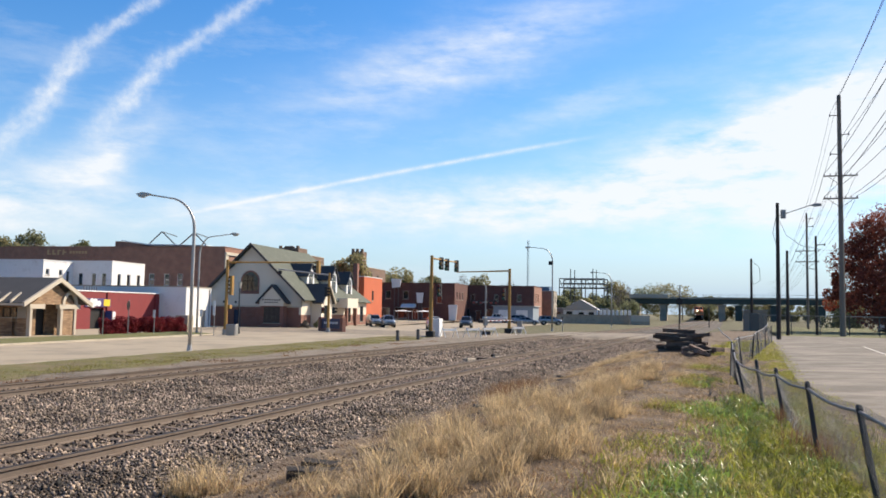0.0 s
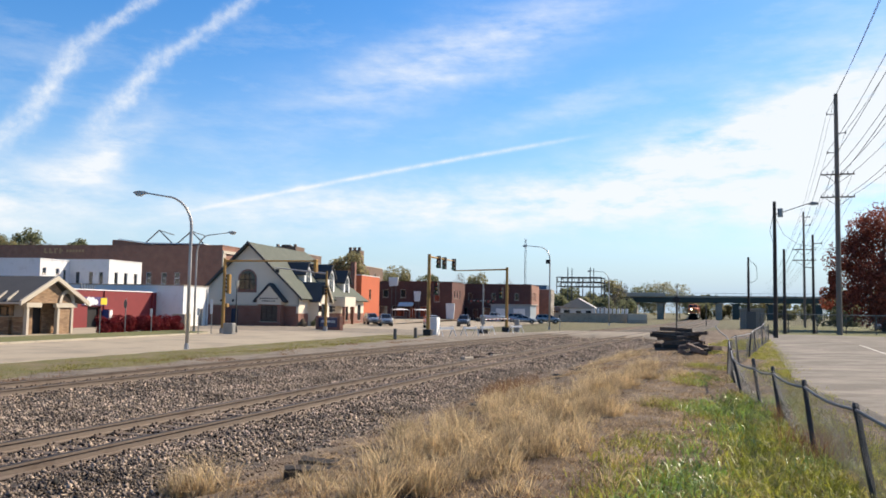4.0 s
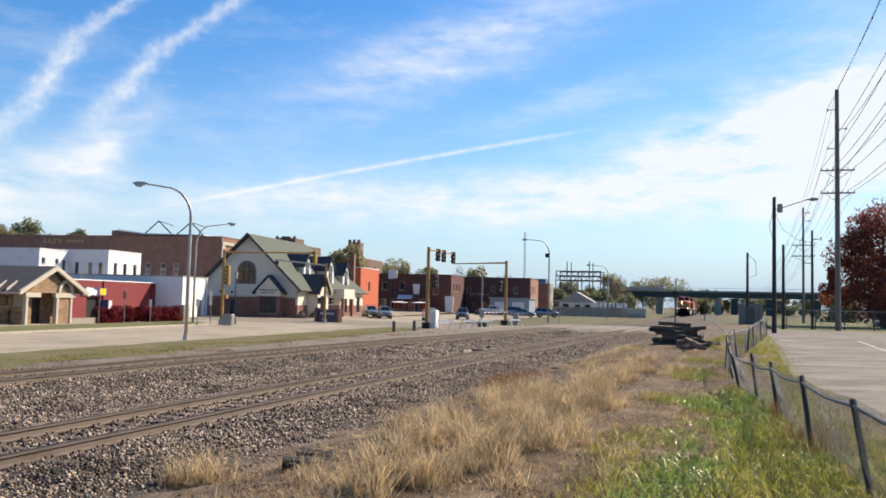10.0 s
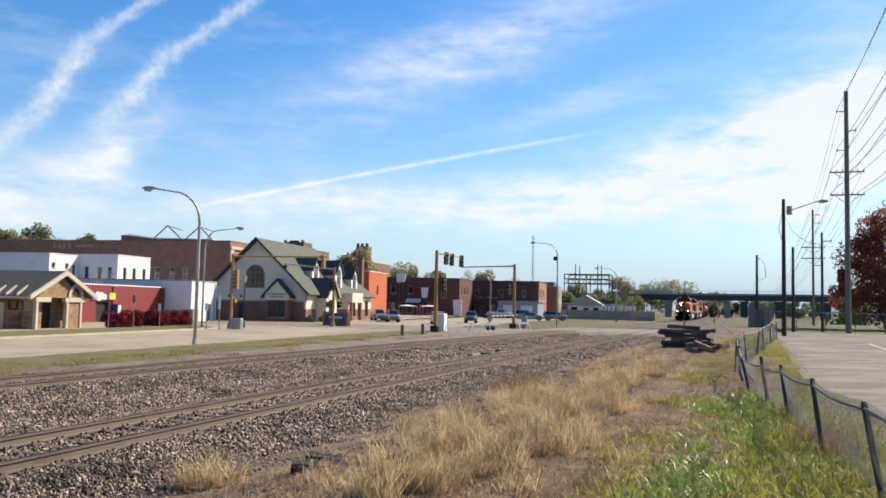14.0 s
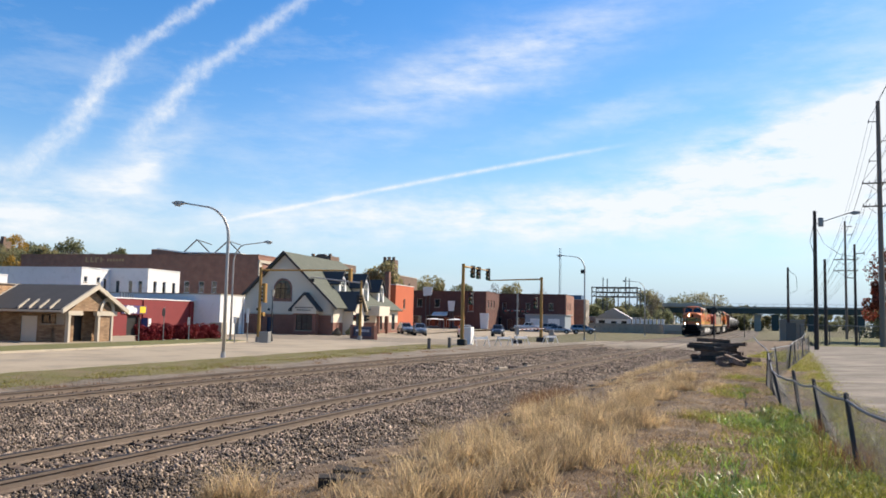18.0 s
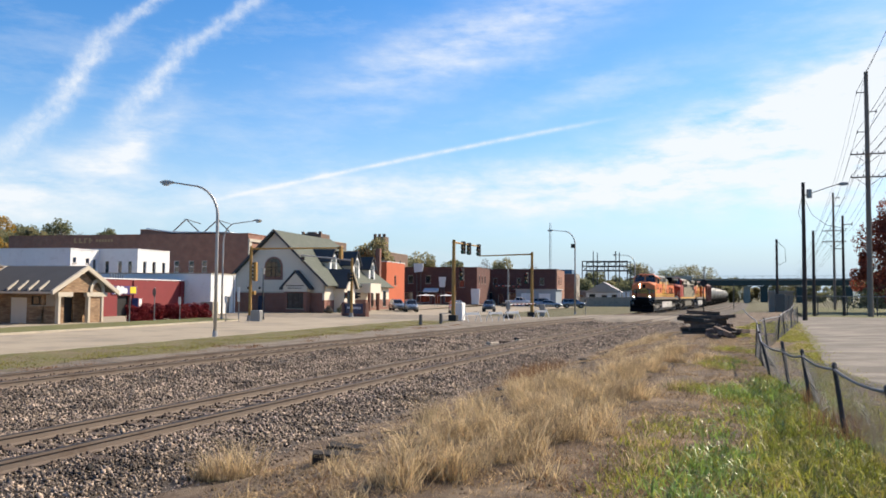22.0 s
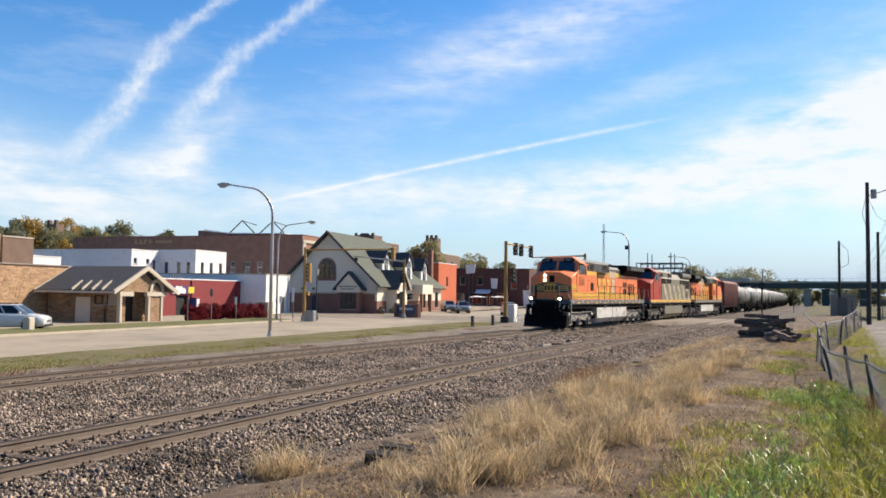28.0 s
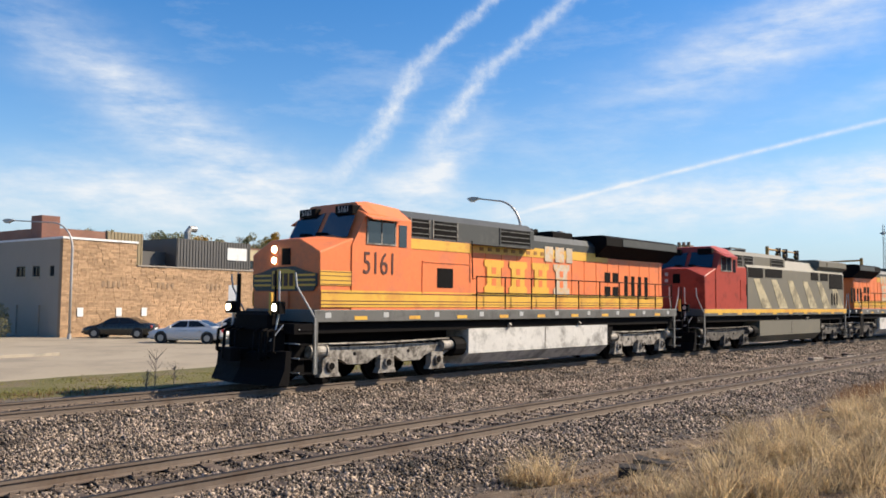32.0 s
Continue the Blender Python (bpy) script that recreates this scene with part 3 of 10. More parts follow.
plaza = surface("side_street", lambda y: -110.0, lambda y: kerb_far(y) + 0.5, span(64, 240, 6.0), 8, 0.0, M_ASPHALT, 0.0, lambda x, y: -0.49 + min(max((y - 90) / 110, 0), 1) * 0.5)
tagged(plaza, "pale street and parking area beyond the depot", "street", kind="structure")

# the cross street over the rails
def crossing_z(x, y):
    ramp = min((y - 75.5) / 3.0, (95.5 - y) / 3.0, (-0.4 - x) / 2.5)
    return mixed(-0.5, mixed(-0.44, -0.03, (x - x_far(y) + 9) / 7.0), ramp)


cross = surface("level_crossing", lambda y: -60.0, lambda y: -0.4, span(75.5, 95.5, 0.5), 60, 0.0, M_CROSSING, 0.0, crossing_z)
tagged(cross, "worn tan asphalt over the rails at the level crossing", "level crossing", kind="structure")

# lot on the near side
lot = surface("parking_lot", lambda y: 1.85 + 0.030 * (y - 24) + 0.11 * min(max(24 - y, 0), 24), lambda y: 70.0, span(-20, 78, 2.0), 20, 0.06, M_LOT, 0.0, lambda x, y: mixed(0.30, 0.40, (x - 2) / 3.0))
tagged(lot, "worn pale parking lot with cracks and faded lines", "parking lot", kind="structure")

lawn = surface("lawn", lambda y: 4.6 + 0.02 * (y - 78), lambda y: 120.0, span(78.2, 150, 4.0), 14, 0.05, M_LAWN, 0.0, lambda x, y: 0.3)
tagged(lawn, "short green lawn beyond the parking lot", "lawn", kind="structure")


# ---- rails ----
RAIL = [(-0.075, -0.17), (0.075, -0.17), (0.075, -0.155), (0.018, -0.135), (0.012, -0.06), (0.037, -0.042), (0.037, -0.006), (0.028, 0.0), (-0.028, 0.0), (-0.037, -0.006), (-0.037, -0.042), (-0.012, -0.06), (-0.018, -0.135), (-0.075, -0.155)]


def rail(line, offset, y0, y1, parent):
    ys = span(y0, 100, 2.0) + span(104, y1, 6.0)
    me = bpy.data.meshes.new("rail")
    verts, faces, mats = [], [], []
    n = len(RAIL)
    for y in ys:
        slope = (line(y + 1) - line(y - 1)) / 2
        for u, z in RAIL:
            verts.append((line(y) + (offset + u), y - slope * (offset + u), z))
    for j in range(len(ys) - 1):
        for i in range(n):
            k = (i + 1) % n
            faces.append((j * n + i, j * n + k, (j + 1) * n + k, (j + 1) * n + i))
            mats.append(1 if i in (6, 7, 8) else 0)
    me.from_pydata(verts, [], faces)
    me.materials.append(M_RAIL_SIDE)
    me.materials.append(M_RAIL_TOP)
    me.polygons.foreach_set("material_index", mats)
    ob = new("rail", me)
    ob.parent = parent
    ob["label"] = "rusty steel rail with a worn head coloured dark like shade"
    return ob


tracks = []
for nm, line, lab in (("railway_track", x_near, "rusty near railway track on wooden sleepers"), ("railway_track", x_far, "main railway track that carries the train")):
    tr = thing(nm, lab, "railway track", group="railway tracks")
    for off in (-0.755, 0.755):
        rail(line, off, -30, 420, tr)
    tracks.append((tr, line))

# faded lines and cracks of the lot
M_LINE = mat("faded_white_line", (0.5, 0.48, 0.43), 0.85, var=0.25, s1=2, s2=14, bump=0.1, col2=(0.3, 0.27, 0.22), mixs=0.5)
for (xa, ya), (xb, yb) in (((7.71, 54.4), (7.0, 40.7)), ((10.4, 54.4), (9.7, 40.7)), ((13.1, 54.4), (12.4, 40.7)), ((3.9, 15.0), (5.6, 12.9))):
    bm = B()
    d = Vector((xb - xa, yb - ya, 0)).normalized()
    n_ = Vector((-d.y, d.x, 0)) * 0.055
    for a, b in (((xa, ya), (xb, yb)),):
        p, q = Vector((a[0], a[1], 0.4645)), Vector((b[0], b[1], 0.4645))
        quad(bm, p - n_, p + n_, q + n_, q - n_)
    tagged(part("parking_line", bm, M_LINE), "worn white painted line on the lot", "road marking", "painted lines on the lot")
M_CRACK = mat("dirt_filled_crack", (0.07, 0.058, 0.045), 0.95, var=0.3, bump=0.3)
crng = random.Random(31)
cv, cf = [], []
for k in range(16):
    y = 15 + 52 * crng.random() ** 1.3
    x = 4.2 + 0.03 * (y - 24) + crng.uniform(0, 3)
    for j in range(crng.randint(8, 26)):
        nx_, ny_ = x + crng.uniform(0.5, 1.3), y + crng.uniform(-0.16, 0.16)
        w = crng.uniform(0.015, 0.06)
        i0 = len(cv)
        cv += [(x, y - w, 0.4635), (nx_, ny_ - w, 0.4635), (nx_, ny_ + w, 0.4635), (x, y + w, 0.4635)]
        cf.append((i0, i0 + 1, i0 + 2, i0 + 3))
        x, y = nx_, ny_
tagged(mesh_from("lot_cracks", cv, cf, M_CRACK), "dirt filled cracks across the worn lot", "cracks", kind="stuff")

# ---- buildings ----
TURN = 6.0


def plot(x, y, z=0.0, turn=TURN):
    """The frame of a building: +x looks to the railway, -y to the camera's side."""
    return pose(x, y, z, 0, 0, turn)


def face_x(x0):
    return lambda u, d, z: (x0 - d, u, z)


def face_y(y0):
    return lambda u, d, z: (u, y0 + d, z)


def opening(parent, face, u0, u1, z0, z1, frame_mat, bars=(1, 1), depth=0.12, label="", name="window", arched=False, pane_mat=None):
    """A window: frame, pane set back, sill. bars: panes across and up."""
    bm = B()
    t = 0.07

    def bar(a, b, c, d):
        vs = [bm.verts.new(face(*p)) for p in ((a, depth - 0.05, c), (b, depth - 0.05, c), (b, depth - 0.05, d), (a, depth - 0.05, d), (a, depth + 0.03, c), (b, depth + 0.03, c), (b, depth + 0.03, d), (a, depth + 0.03, d))]
        for f in ((0, 1, 2, 3), (4, 7, 6, 5), (0, 4, 5, 1), (1, 5, 6, 2), (2, 6, 7, 3), (3, 7, 4, 0)):
            bm.faces.new([vs[i] for i in f])
    bar(u0, u1, z0, z0 + t)
    bar(u0, u1, z1 - t, z1)
    bar(u0, u0 + t, z0 + t, z1 - t)
    bar(u1 - t, u1, z0 + t, z1 - t)
    for k in range(1, bars[0]):
        c = u0 + (u1 - u0) * k / bars[0]
        bar(c - 0.03, c + 0.03, z0 + t, z1 - t)
    for k in range(1, bars[1]):
        c = z0 + (z1 - z0) * k / bars[1]
        bar(u0 + t, u1 - t, c - 0.03, c + 0.03)
    bmesh.ops.recalc_face_normals(bm, faces=bm.faces)
    win = part(name, bm, frame_mat, parent, label)
    bm = B()
    quad(bm, *[face(*p) for p in ((u0 + 0.01, depth, z0 + 0.01), (u1 - 0.01, depth, z0 + 0.01), (u1 - 0.01, depth, z1 - 0.01), (u0 + 0.01, depth, z1 - 0.01))])
    part("pane", bm, pane_mat or M_WINDOW, win)
    bm = B()
    vs = [bm.verts.new(face(*p)) for p in ((u0 - 0.08, -0.07, z0 - 0.09), (u1 + 0.08, -0.07, z0 - 0.09), (u1 + 0.08, -0.07, z0), (u0 - 0.08, -0.07, z0), (u0 - 0.08, depth, z0 - 0.09), (u1 + 0.08, depth, z0 - 0.09), (u1 + 0.08, depth, z0), (u0 - 0.08, depth, z0))]
    for f in ((0, 1, 2, 3), (4, 7, 6, 5), (0, 4, 5, 1), (1, 5, 6, 2), (2, 6, 7, 3), (3, 7, 4, 0)):
        bm.faces.new([vs[i] for i in f])
    bmesh.ops.recalc_face_normals(bm, faces=bm.faces)
    part("sill", bm, M_CONC, win)
    return win


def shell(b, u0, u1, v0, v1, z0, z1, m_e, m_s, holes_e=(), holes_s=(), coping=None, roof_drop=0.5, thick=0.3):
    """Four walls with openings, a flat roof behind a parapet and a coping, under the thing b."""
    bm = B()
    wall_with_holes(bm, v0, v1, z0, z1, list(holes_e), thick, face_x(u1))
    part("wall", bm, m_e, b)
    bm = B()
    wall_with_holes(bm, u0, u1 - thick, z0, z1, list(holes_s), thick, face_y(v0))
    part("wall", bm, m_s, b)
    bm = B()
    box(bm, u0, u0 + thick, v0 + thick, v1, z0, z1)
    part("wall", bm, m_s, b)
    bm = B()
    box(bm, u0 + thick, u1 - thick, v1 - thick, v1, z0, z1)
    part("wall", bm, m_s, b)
    bm = B()
    box(bm, u0 + thick, u1 - thick, v0 + thick, v1 - thick, z1 - roof_drop, z1 - roof_drop + 0.1)
    part("roof", bm, M_SHINGLE_DARK, b)
    if coping is not None:
        bm = B()
        box(bm, u1 - thick - 0.06, u1 + 0.07, v0 - 0.07, v1, z1, z1 + 0.12)
        box(bm, u0, u1 - thick - 0.06, v0 - 0.07, v0 + thick + 0.05, z1, z1 + 0.12)
        part("coping", bm, coping, b)


# -- long stone-faced building with the car park before it --
M_STONE_PIECE = mat("tan_stone_piece", (0.47, 0.305, 0.175), 0.88, var=0.16, s1=2.0, s2=14, bump=0.5, bscale=24, bdist=0.02, rand=0.2, island=0.2, col2=(0.35, 0.215, 0.12), mixs=0.5)
M_STONE_JOINT = mat("stone_backing", (0.28, 0.19, 0.12), 0.9, var=0.15)
stone = thing("stone_building", "long single-storey building faced with tan cut stone", "building", plot(-57.0, 24.6))
bm = B()
wall_with_holes(bm, 0, 19.2, -0.5, 4.66, [], 0.3, face_x(-0.04))
part("wall", bm, M_STONE_JOINT, stone)
bm = B()
wall_with_holes(bm, 19.2, 30, -0.5, 4.2, [], 0.3, face_x(-0.04))
part("wall", bm, M_STONE_JOINT, stone)
bm = B()
wall_with_holes(bm, 0, 5.75, 4.66, 6.35, [], 0.3, face_x(-0.04))
part("wall", bm, M_STONE_JOINT, stone)
holes = [(-6.2, -4.9, 3.75, 4.5), (-3.9, -2.9, 3.75, 4.5), (-1.6, -1.0, 3.75, 4.5), (-6.0, -5.1, -0.5, 1.7), (-2.9, -1.6, -0.5, 1.7)]
bm = B()
wall_with_holes(bm, -30, -0.34, -0.5, 6.35, holes, 0.3, face_y(0))
part("wall", bm, M_TAN_BLOCK, stone, "tan painted side wall")
for h in holes[:3]:
    opening(stone, face_y(0), *h, M_BLACK, (2, 1))
for h in holes[3:]:
    bm = B()
    box(bm, h[0], h[1], 0.1, 0.15, -0.5, 1.7)
    dr = part("door", bm, M_TAN_BLOCK, stone, "tan painted steel door")
    bm = B()
    box(bm, h[1] - 0.15, h[1] - 0.1, 0.04, 0.1, 0.5, 0.62)
    part("door_handle", bm, M_GALV, dr)
bm = B()
box(bm, -30, -0.34, 0.3, 30, 3.95, 4.05)
part("roof", bm, M_SHINGLE_DARK, stone)
bm = B()
box(bm, -30, -0.34, 5.45, 5.75, 4.5, 6.35)
part("wall", bm, M_TAN_BLOCK, stone)
bm = B()
box(bm, -30.0, -29.7, 0.3, 30, -0.5, 6.35)
part("wall", bm, M_TAN_BLOCK, stone)
bm = B()
box(bm, -30, -0.34, 29.7, 30, -0.5, 4.2)
part("wall", bm, M_TAN_BLOCK, stone)
bm = B()
box(bm, -0.42, 0.1, -0.06, 5.85, 6.35, 6.5)
box(bm, -30, -0.42, -0.06, 0.36, 6.35, 6.5)
part("coping", bm, M_WHITE, stone, "white metal coping")
bm = B()
box(bm, -0.42, 0.1, 5.85, 19.3, 4.66, 4.76)
part("coping", bm, M_TAN_BLOCK, stone)
bm = B()
box(bm, -0.42, 0.1, 19.3, 30, 4.2, 4.29)
part("coping", bm, M_TAN_BLOCK, stone)
bm = B()
box(bm, -5.9, -4.4, 0.8, 2.2, 6.2, 8.3, 0.02)
part("chimney", bm, M_RED_BRICK, stone, "red brick chimney")
for y, z in ((1.4, 1.25), (4.4, 1.25), (6.5, 1.25), (17.7, 2.0)):
    bm = B()
    box(bm, 0.062, 0.085, y - 0.22, y + 0.22, z - 0.3, z + 0.32)
    part("wall_plate", bm, M_WHITE, stone, "small white plate on the wall")
# painted wall words seen as faint bars
for k in range(4):
    for j in range(4):
        y0 = 3.0 + k * 4.6 + j * 0.42
        bm = B()
        box(bm, 0.06, 0.072, y0, y0 + 0.2, 3.05, 3.5)
        part("lettering_bar", bm, M_STONE_JOINT, stone, "faint dark lettering bar on the stone")
# stones, proud of the wall
srng = random.Random(5)
variants = []
for k in range(5):
    bm = B()
    w = (0.34, 0.5, 0.66, 0.82, 0.42)[k]
    box(bm, 0, 0.045 + 0.009 * k, 0.006, w - 0.006, 0.006, 0.136, 0.01)
    me = bpy.data.meshes.new("stone_piece")
    bm.to_mesh(me)
    bm.free()
    me.materials.append(M_STONE_PIECE)
    variants.append((me, w, 0.045 + 0.009 * k))
rest_v, rest_f = [], []
count = 0
for row in range(48):
    z = -0.48 + row * 0.142
    y = 0.0 - srng.uniform(0, 0.3)
    y_end = 5.75 if z > 4.5 else (19.2 if z > 4.05 else 30.0)
    while y < y_end - 0.3:
        if y > 18.9 and z > 4.05:
            break
        me, w, d = srng.choice(variants)
        ya, yb = max(y, 0.0), min(y + w, y_end)
        if 7.0 < y < 16.0 and z < 4.6 and count < 300:
            share("stone_piece", me, stone, Matrix.Translation((-0.04 + srng.uniform(-0.01, 0.005), y, z)))
            count += 1
        elif yb - ya > 0.1:
            x1 = -0.04 + d + srng.uniform(-0.01, 0.008)
            k = len(rest_v)
            for xx in (-0.05, x1):
                rest_v += [(xx, ya + 0.006, z + 0.006), (xx, yb - 0.006, z + 0.006), (xx, yb - 0.006, z + 0.136), (xx, ya + 0.006, z + 0.136)]
            rest_f += [(k + 4, k + 5, k + 6, k + 7), (k, k + 4, k + 7, k + 3), (k + 1, k + 2, k + 6, k + 5), (k + 3, k + 7, k + 6, k + 2), (k, k + 1, k + 5, k + 4)]
        y += w
tagged(mesh_from("stone_course", rest_v, rest_f, M_STONE_PIECE, stone), kind="stuff")

# ribbed metal penthouse on its roof
pent = thing("roof_penthouse", "grey ribbed metal structure on the flat roof", "roof structure", plot(-57.0, 24.6))
bm = B()
box(bm, -16, -4.0, 12.2, 20.1, 3.98, 7.35)
part("wall", bm, M_SIDING, pent)
bm = B()
box(bm, -0.03, 0.05, -0.07, 0.07, 4.5, 7.33)
rib = part("rib", bm, M_SIDING, pent, m=Matrix.Translation((-4.0, 12.35, 0)))
for k in range(1, 26):
    share("rib", rib.data, pent, Matrix.Translation((-4.0, 12.35 + 0.31 * k, 0)))
bm = B()
box(bm, -3.94, -3.9, 17.5, 19.7, 5.75, 6.85)
part("sign_panel", bm, M_WHITE, pent, "blank white sign panel")
M_TAN_SIDING = mat("tan_ribbed_siding", (0.261, 0.204, 0.117), 0.6, 0.1, var=0.1, s1=0.5, s2=10, bump=0.1)
low = thing("roof_shed", "tan ribbed metal shed on the flat roof", "roof structure", plot(-57.0, 24.6))
bm = B()
box(bm, -14, -4.5, 6.1, 9.3, 3.98, 7.5)
part("wall", bm, M_TAN_SIDING, low)
bm = B()
box(bm, -0.03, 0.04, -0.05, 0.05, 4.5, 7.48)
trib = part("rib", bm, M_TAN_SIDING, low, m=Matrix.Translation((-4.5, 6.2, 0)))
for k in range(1, 11):
    share("rib", trib.data, low, Matrix.Translation((-4.5, 6.2 + 0.3 * k, 0)))
bm = B()
box(bm, -14, -4.6, 1.5, 6.1, 6.0, 7.45)
part("brick_end", bm, M_BROWN_BRICK, low, "dark brick parapet end")
bm = B()
box(bm, -12, -5.5, 9.3, 12.2, 3.98, 6.2)
part("link", bm, M_SIDING, low)
fan = thing("roof_vent", "bent silver vent duct on the roof", "vent", plot(-57.0, 24.6))
bm = B()
pipe(bm, [(-9, 17.0, 7.3), (-9, 17.0, 8.4), (-9, 17.3, 8.75), (-9, 17.9, 8.75)], 0.3, 10)
part("duct", bm, M_GALV, fan)

# cream building behind
cream = thing("cream_building", "pale cream building with a row of windows behind the roof", "building", plot(-71.5, 23.1))
hs = [(29.4 + 1.1 * k, 30.0 + 1.1 * k, 5.5, 6.5) for k in range(4)]
# front wall is lighter than the tan sides and back
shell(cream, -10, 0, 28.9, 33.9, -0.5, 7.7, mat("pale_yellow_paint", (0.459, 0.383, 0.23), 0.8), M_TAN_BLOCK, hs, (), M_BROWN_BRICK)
for h in hs:
    opening(cream, face_x(0), *h, M_BROWN_BRICK)
brk = thing("brick_house", "small brown brick building with white trim", "building", plot(-71.5, 23.1))
shell(brk, -10, 0.0, 34.2, 38.2, -0.5, 7.5, M_OLD_BRICK, M_OLD_BRICK, (), (), M_TRIM)

# -- entrance pavilion of the stone building --
pav = thing("entrance_pavilion", "low stone entrance with a gabled shingle roof and cream trim", "building", plot(-51.6, 50.1))
EZ, RZ = 2.05, 4.1
bm = B()
wall_with_holes(bm, -7.4, -0.3, -0.5, EZ, [(-4.6, -3.0, -0.5, 1.62), (-2.6, -1.2, 1.0, 1.75)], 0.3, face_y(0))
part("wall", bm, M_STONE, pav)
bm = B()
box(bm, -4.58, -3.02, 0.08, 0.13, -0.5, 1.6)
dr = part("door", bm, M_CREAM, pav, "plain pale side door")
opening(pav, face_y(0), -2.6, -1.2, 1.0, 1.75, M_BLACK, (2, 1))
bm = B()
box(bm, -1.15, -0.35, -0.03, 0.0, 0.95, 1.85)
part("vent_panel", bm, M_TAN_BLOCK, pav, "pale panel under the eaves")
bm = B()
wall_with_holes(bm, 0, 5.6, -0.5, EZ, [(2.0, 3.3, -0.5, 1.75)], 0.3, face_x(-1.3))
part("wall", bm, M_STONE, pav)
bm = B()
box(bm, -1.46, -1.42, 2.02, 3.28, -0.5, 1.73)
part("door", bm, M_BLACK, pav, "dark recessed entrance door")
bm = B()
wall_with_holes(bm, 0.26, 2.0, -0.5, EZ, [], 0.15, face_x(-1.12))
part("wall", bm, M_STONE, pav)
bm = B()
prism(bm, [(0.15, EZ), (5.45, EZ), (2.8, RZ - 0.25)], "x", -0.3, -0.05)
part("gable", bm, M_STONE, pav, "stone gable over the entrance")
for y in (0.12, 3.65, 5.35):
    bm = B()
    box(bm, -0.3, 0.02, y - 0.14, y + 0.14, -0.5, EZ, 0.02)
    part("post", bm, M_TRIM, pav, "cream square post")
bm = B()
wall_with_holes(bm, 3.9, 5.2, -0.5, EZ - 0.1, [], 0.2, face_x(-0.08))
part("pier", bm, M_STONE, pav)
for a_, b_ in ((3.3, 5.9), (-0.1, 1.6)):
    bm = B()
    box(bm, -0.3, 0.06, a_, b_, EZ - 0.35, EZ + 0.02)
    part("beam", bm, M_TRIM, pav, "cream beam over the entrance")
bm = B()
pts = []
for k in range(13):
    a = math.pi * k / 12
    pts.append((4.55 - 0.95 * math.cos(a), EZ + 1.15 * math.sin(a)))
for k in range(12, -1, -1):
    a = math.pi * k / 12
    pts.append((4.55 - 0.66 * math.cos(a), EZ + 0.86 * math.sin(a)))
prism(bm, pts, "x", -0.02, 0.1)
part("arch", bm, M_TRIM, pav, "round cream arch on the gable")
for sgn, y0 in ((1, -1.1), (-1, 6.8)):
    yr = 2.85
    bm = B()
    zt = 0.16
    prism(bm, [(y0, EZ - 0.02), (yr, RZ), (yr, RZ + zt), (y0 - sgn * 0.1, EZ + zt - 0.05)], "x", -7.6, 0.3)
    part("roof", bm, M_SHINGLE_DARK, pav, "dark shingle roof slope")
    bm = B()
    prism(bm, [(y0 - sgn * 0.12, EZ - 0.2), (yr, RZ - 0.2), (yr, RZ + zt + 0.04), (y0 - sgn * 0.12, EZ + zt)], "x", 0.3, 0.48)
    part("bargeboard", bm, M_TRIM, pav, "wide cream bargeboard")
    bm = B()
    prism(bm, [(y0 - sgn * 0.12, EZ - 0.2), (yr, RZ - 0.2), (yr, RZ + zt + 0.04), (y0 - sgn * 0.12, EZ + zt)], "x", -7.75, -7.6)
    part("bargeboard", bm, M_TRIM, pav)
for k in range(4):
    x = -3.9 + 1.0 * k
    bm = B()
    prism(bm, [(-1.2, 2.1), (-0.1, 2.9), (-0.1, 3.0), (-1.2, 2.34)], "x", x, x + 0.13)
    part("roof_fin", bm, M_TRIM, pav, "cream beam end through the roof")
bm = B()
box(bm, -7.6, 0.3, -1.24, -1.1, EZ - 0.12, EZ + 0.06)
part("gutter", bm, M_TRIM, pav)

# -- red shop --
red = thing("red_building", "low red painted building with a white roof edge", "building", plot(-63.3, 68.3))
shell(red, -22, 0, -1.2, 14.4, -0.5, 3.45, M_RED_PAINT, M_RED_PAINT, [(1.2, 3.4, -0.5, 1.7)], (), M_WHITE)
bm = B()
box(bm, -0.35, -0.3, 1.25, 3.35, -0.5, 1.68)
part("door", bm, M_BLACK, red, "dark shop doorway")
for y in (4.0, 13.2):
    bm = B()
    box(bm, 0, 0.14, y - 0.18, y + 0.18, -0.5, 3.45)
    part("pilaster", bm, M_RED_PAINT, red)
bm = B()
box(bm, 0.02, 0.12, 0.2, 4.4, 1.85, 2.75)
sg = part("shop_sign", bm, mat("purple_sign", (0.063, 0.042, 0.139), 0.5), red, "purple shop sign with a white cloud and yellow square")
bm = B()
for yy, zz, rr in ((0.7, 2.2, 0.32), (1.2, 2.4, 0.36), (1.8, 2.3, 0.42), (2.4, 2.2, 0.32), (1.4, 2.05, 0.3)):
    tube(bm, (0.12, yy, zz), (0.15, yy, zz), rr, rr, 14)
part("sign_cloud", bm, M_WHITE, sg)
bm = B()
box(bm, 0.12, 0.15, 3.2, 4.25, 1.95, 2.65)
part("sign_square", bm, mat("sign_yellow", (0.652, 0.479, 0.026), 0.5), sg)
for k in range(6):
    bm = B()
    tube(bm, (-1.5 - k * 1.3, 2.0 + 2.2 * k, 3.0), (-1.5 - k * 1.3, 2.0 + 2.2 * k, 4.2), 0.07, 0.07, 8)
    part("roof_pipe", bm, M_GALV, red)
vend = thing("vending_machine", "red and white vending machine by the shop door", "vending machine", plot(-63.3, 68.3))
bm = B()
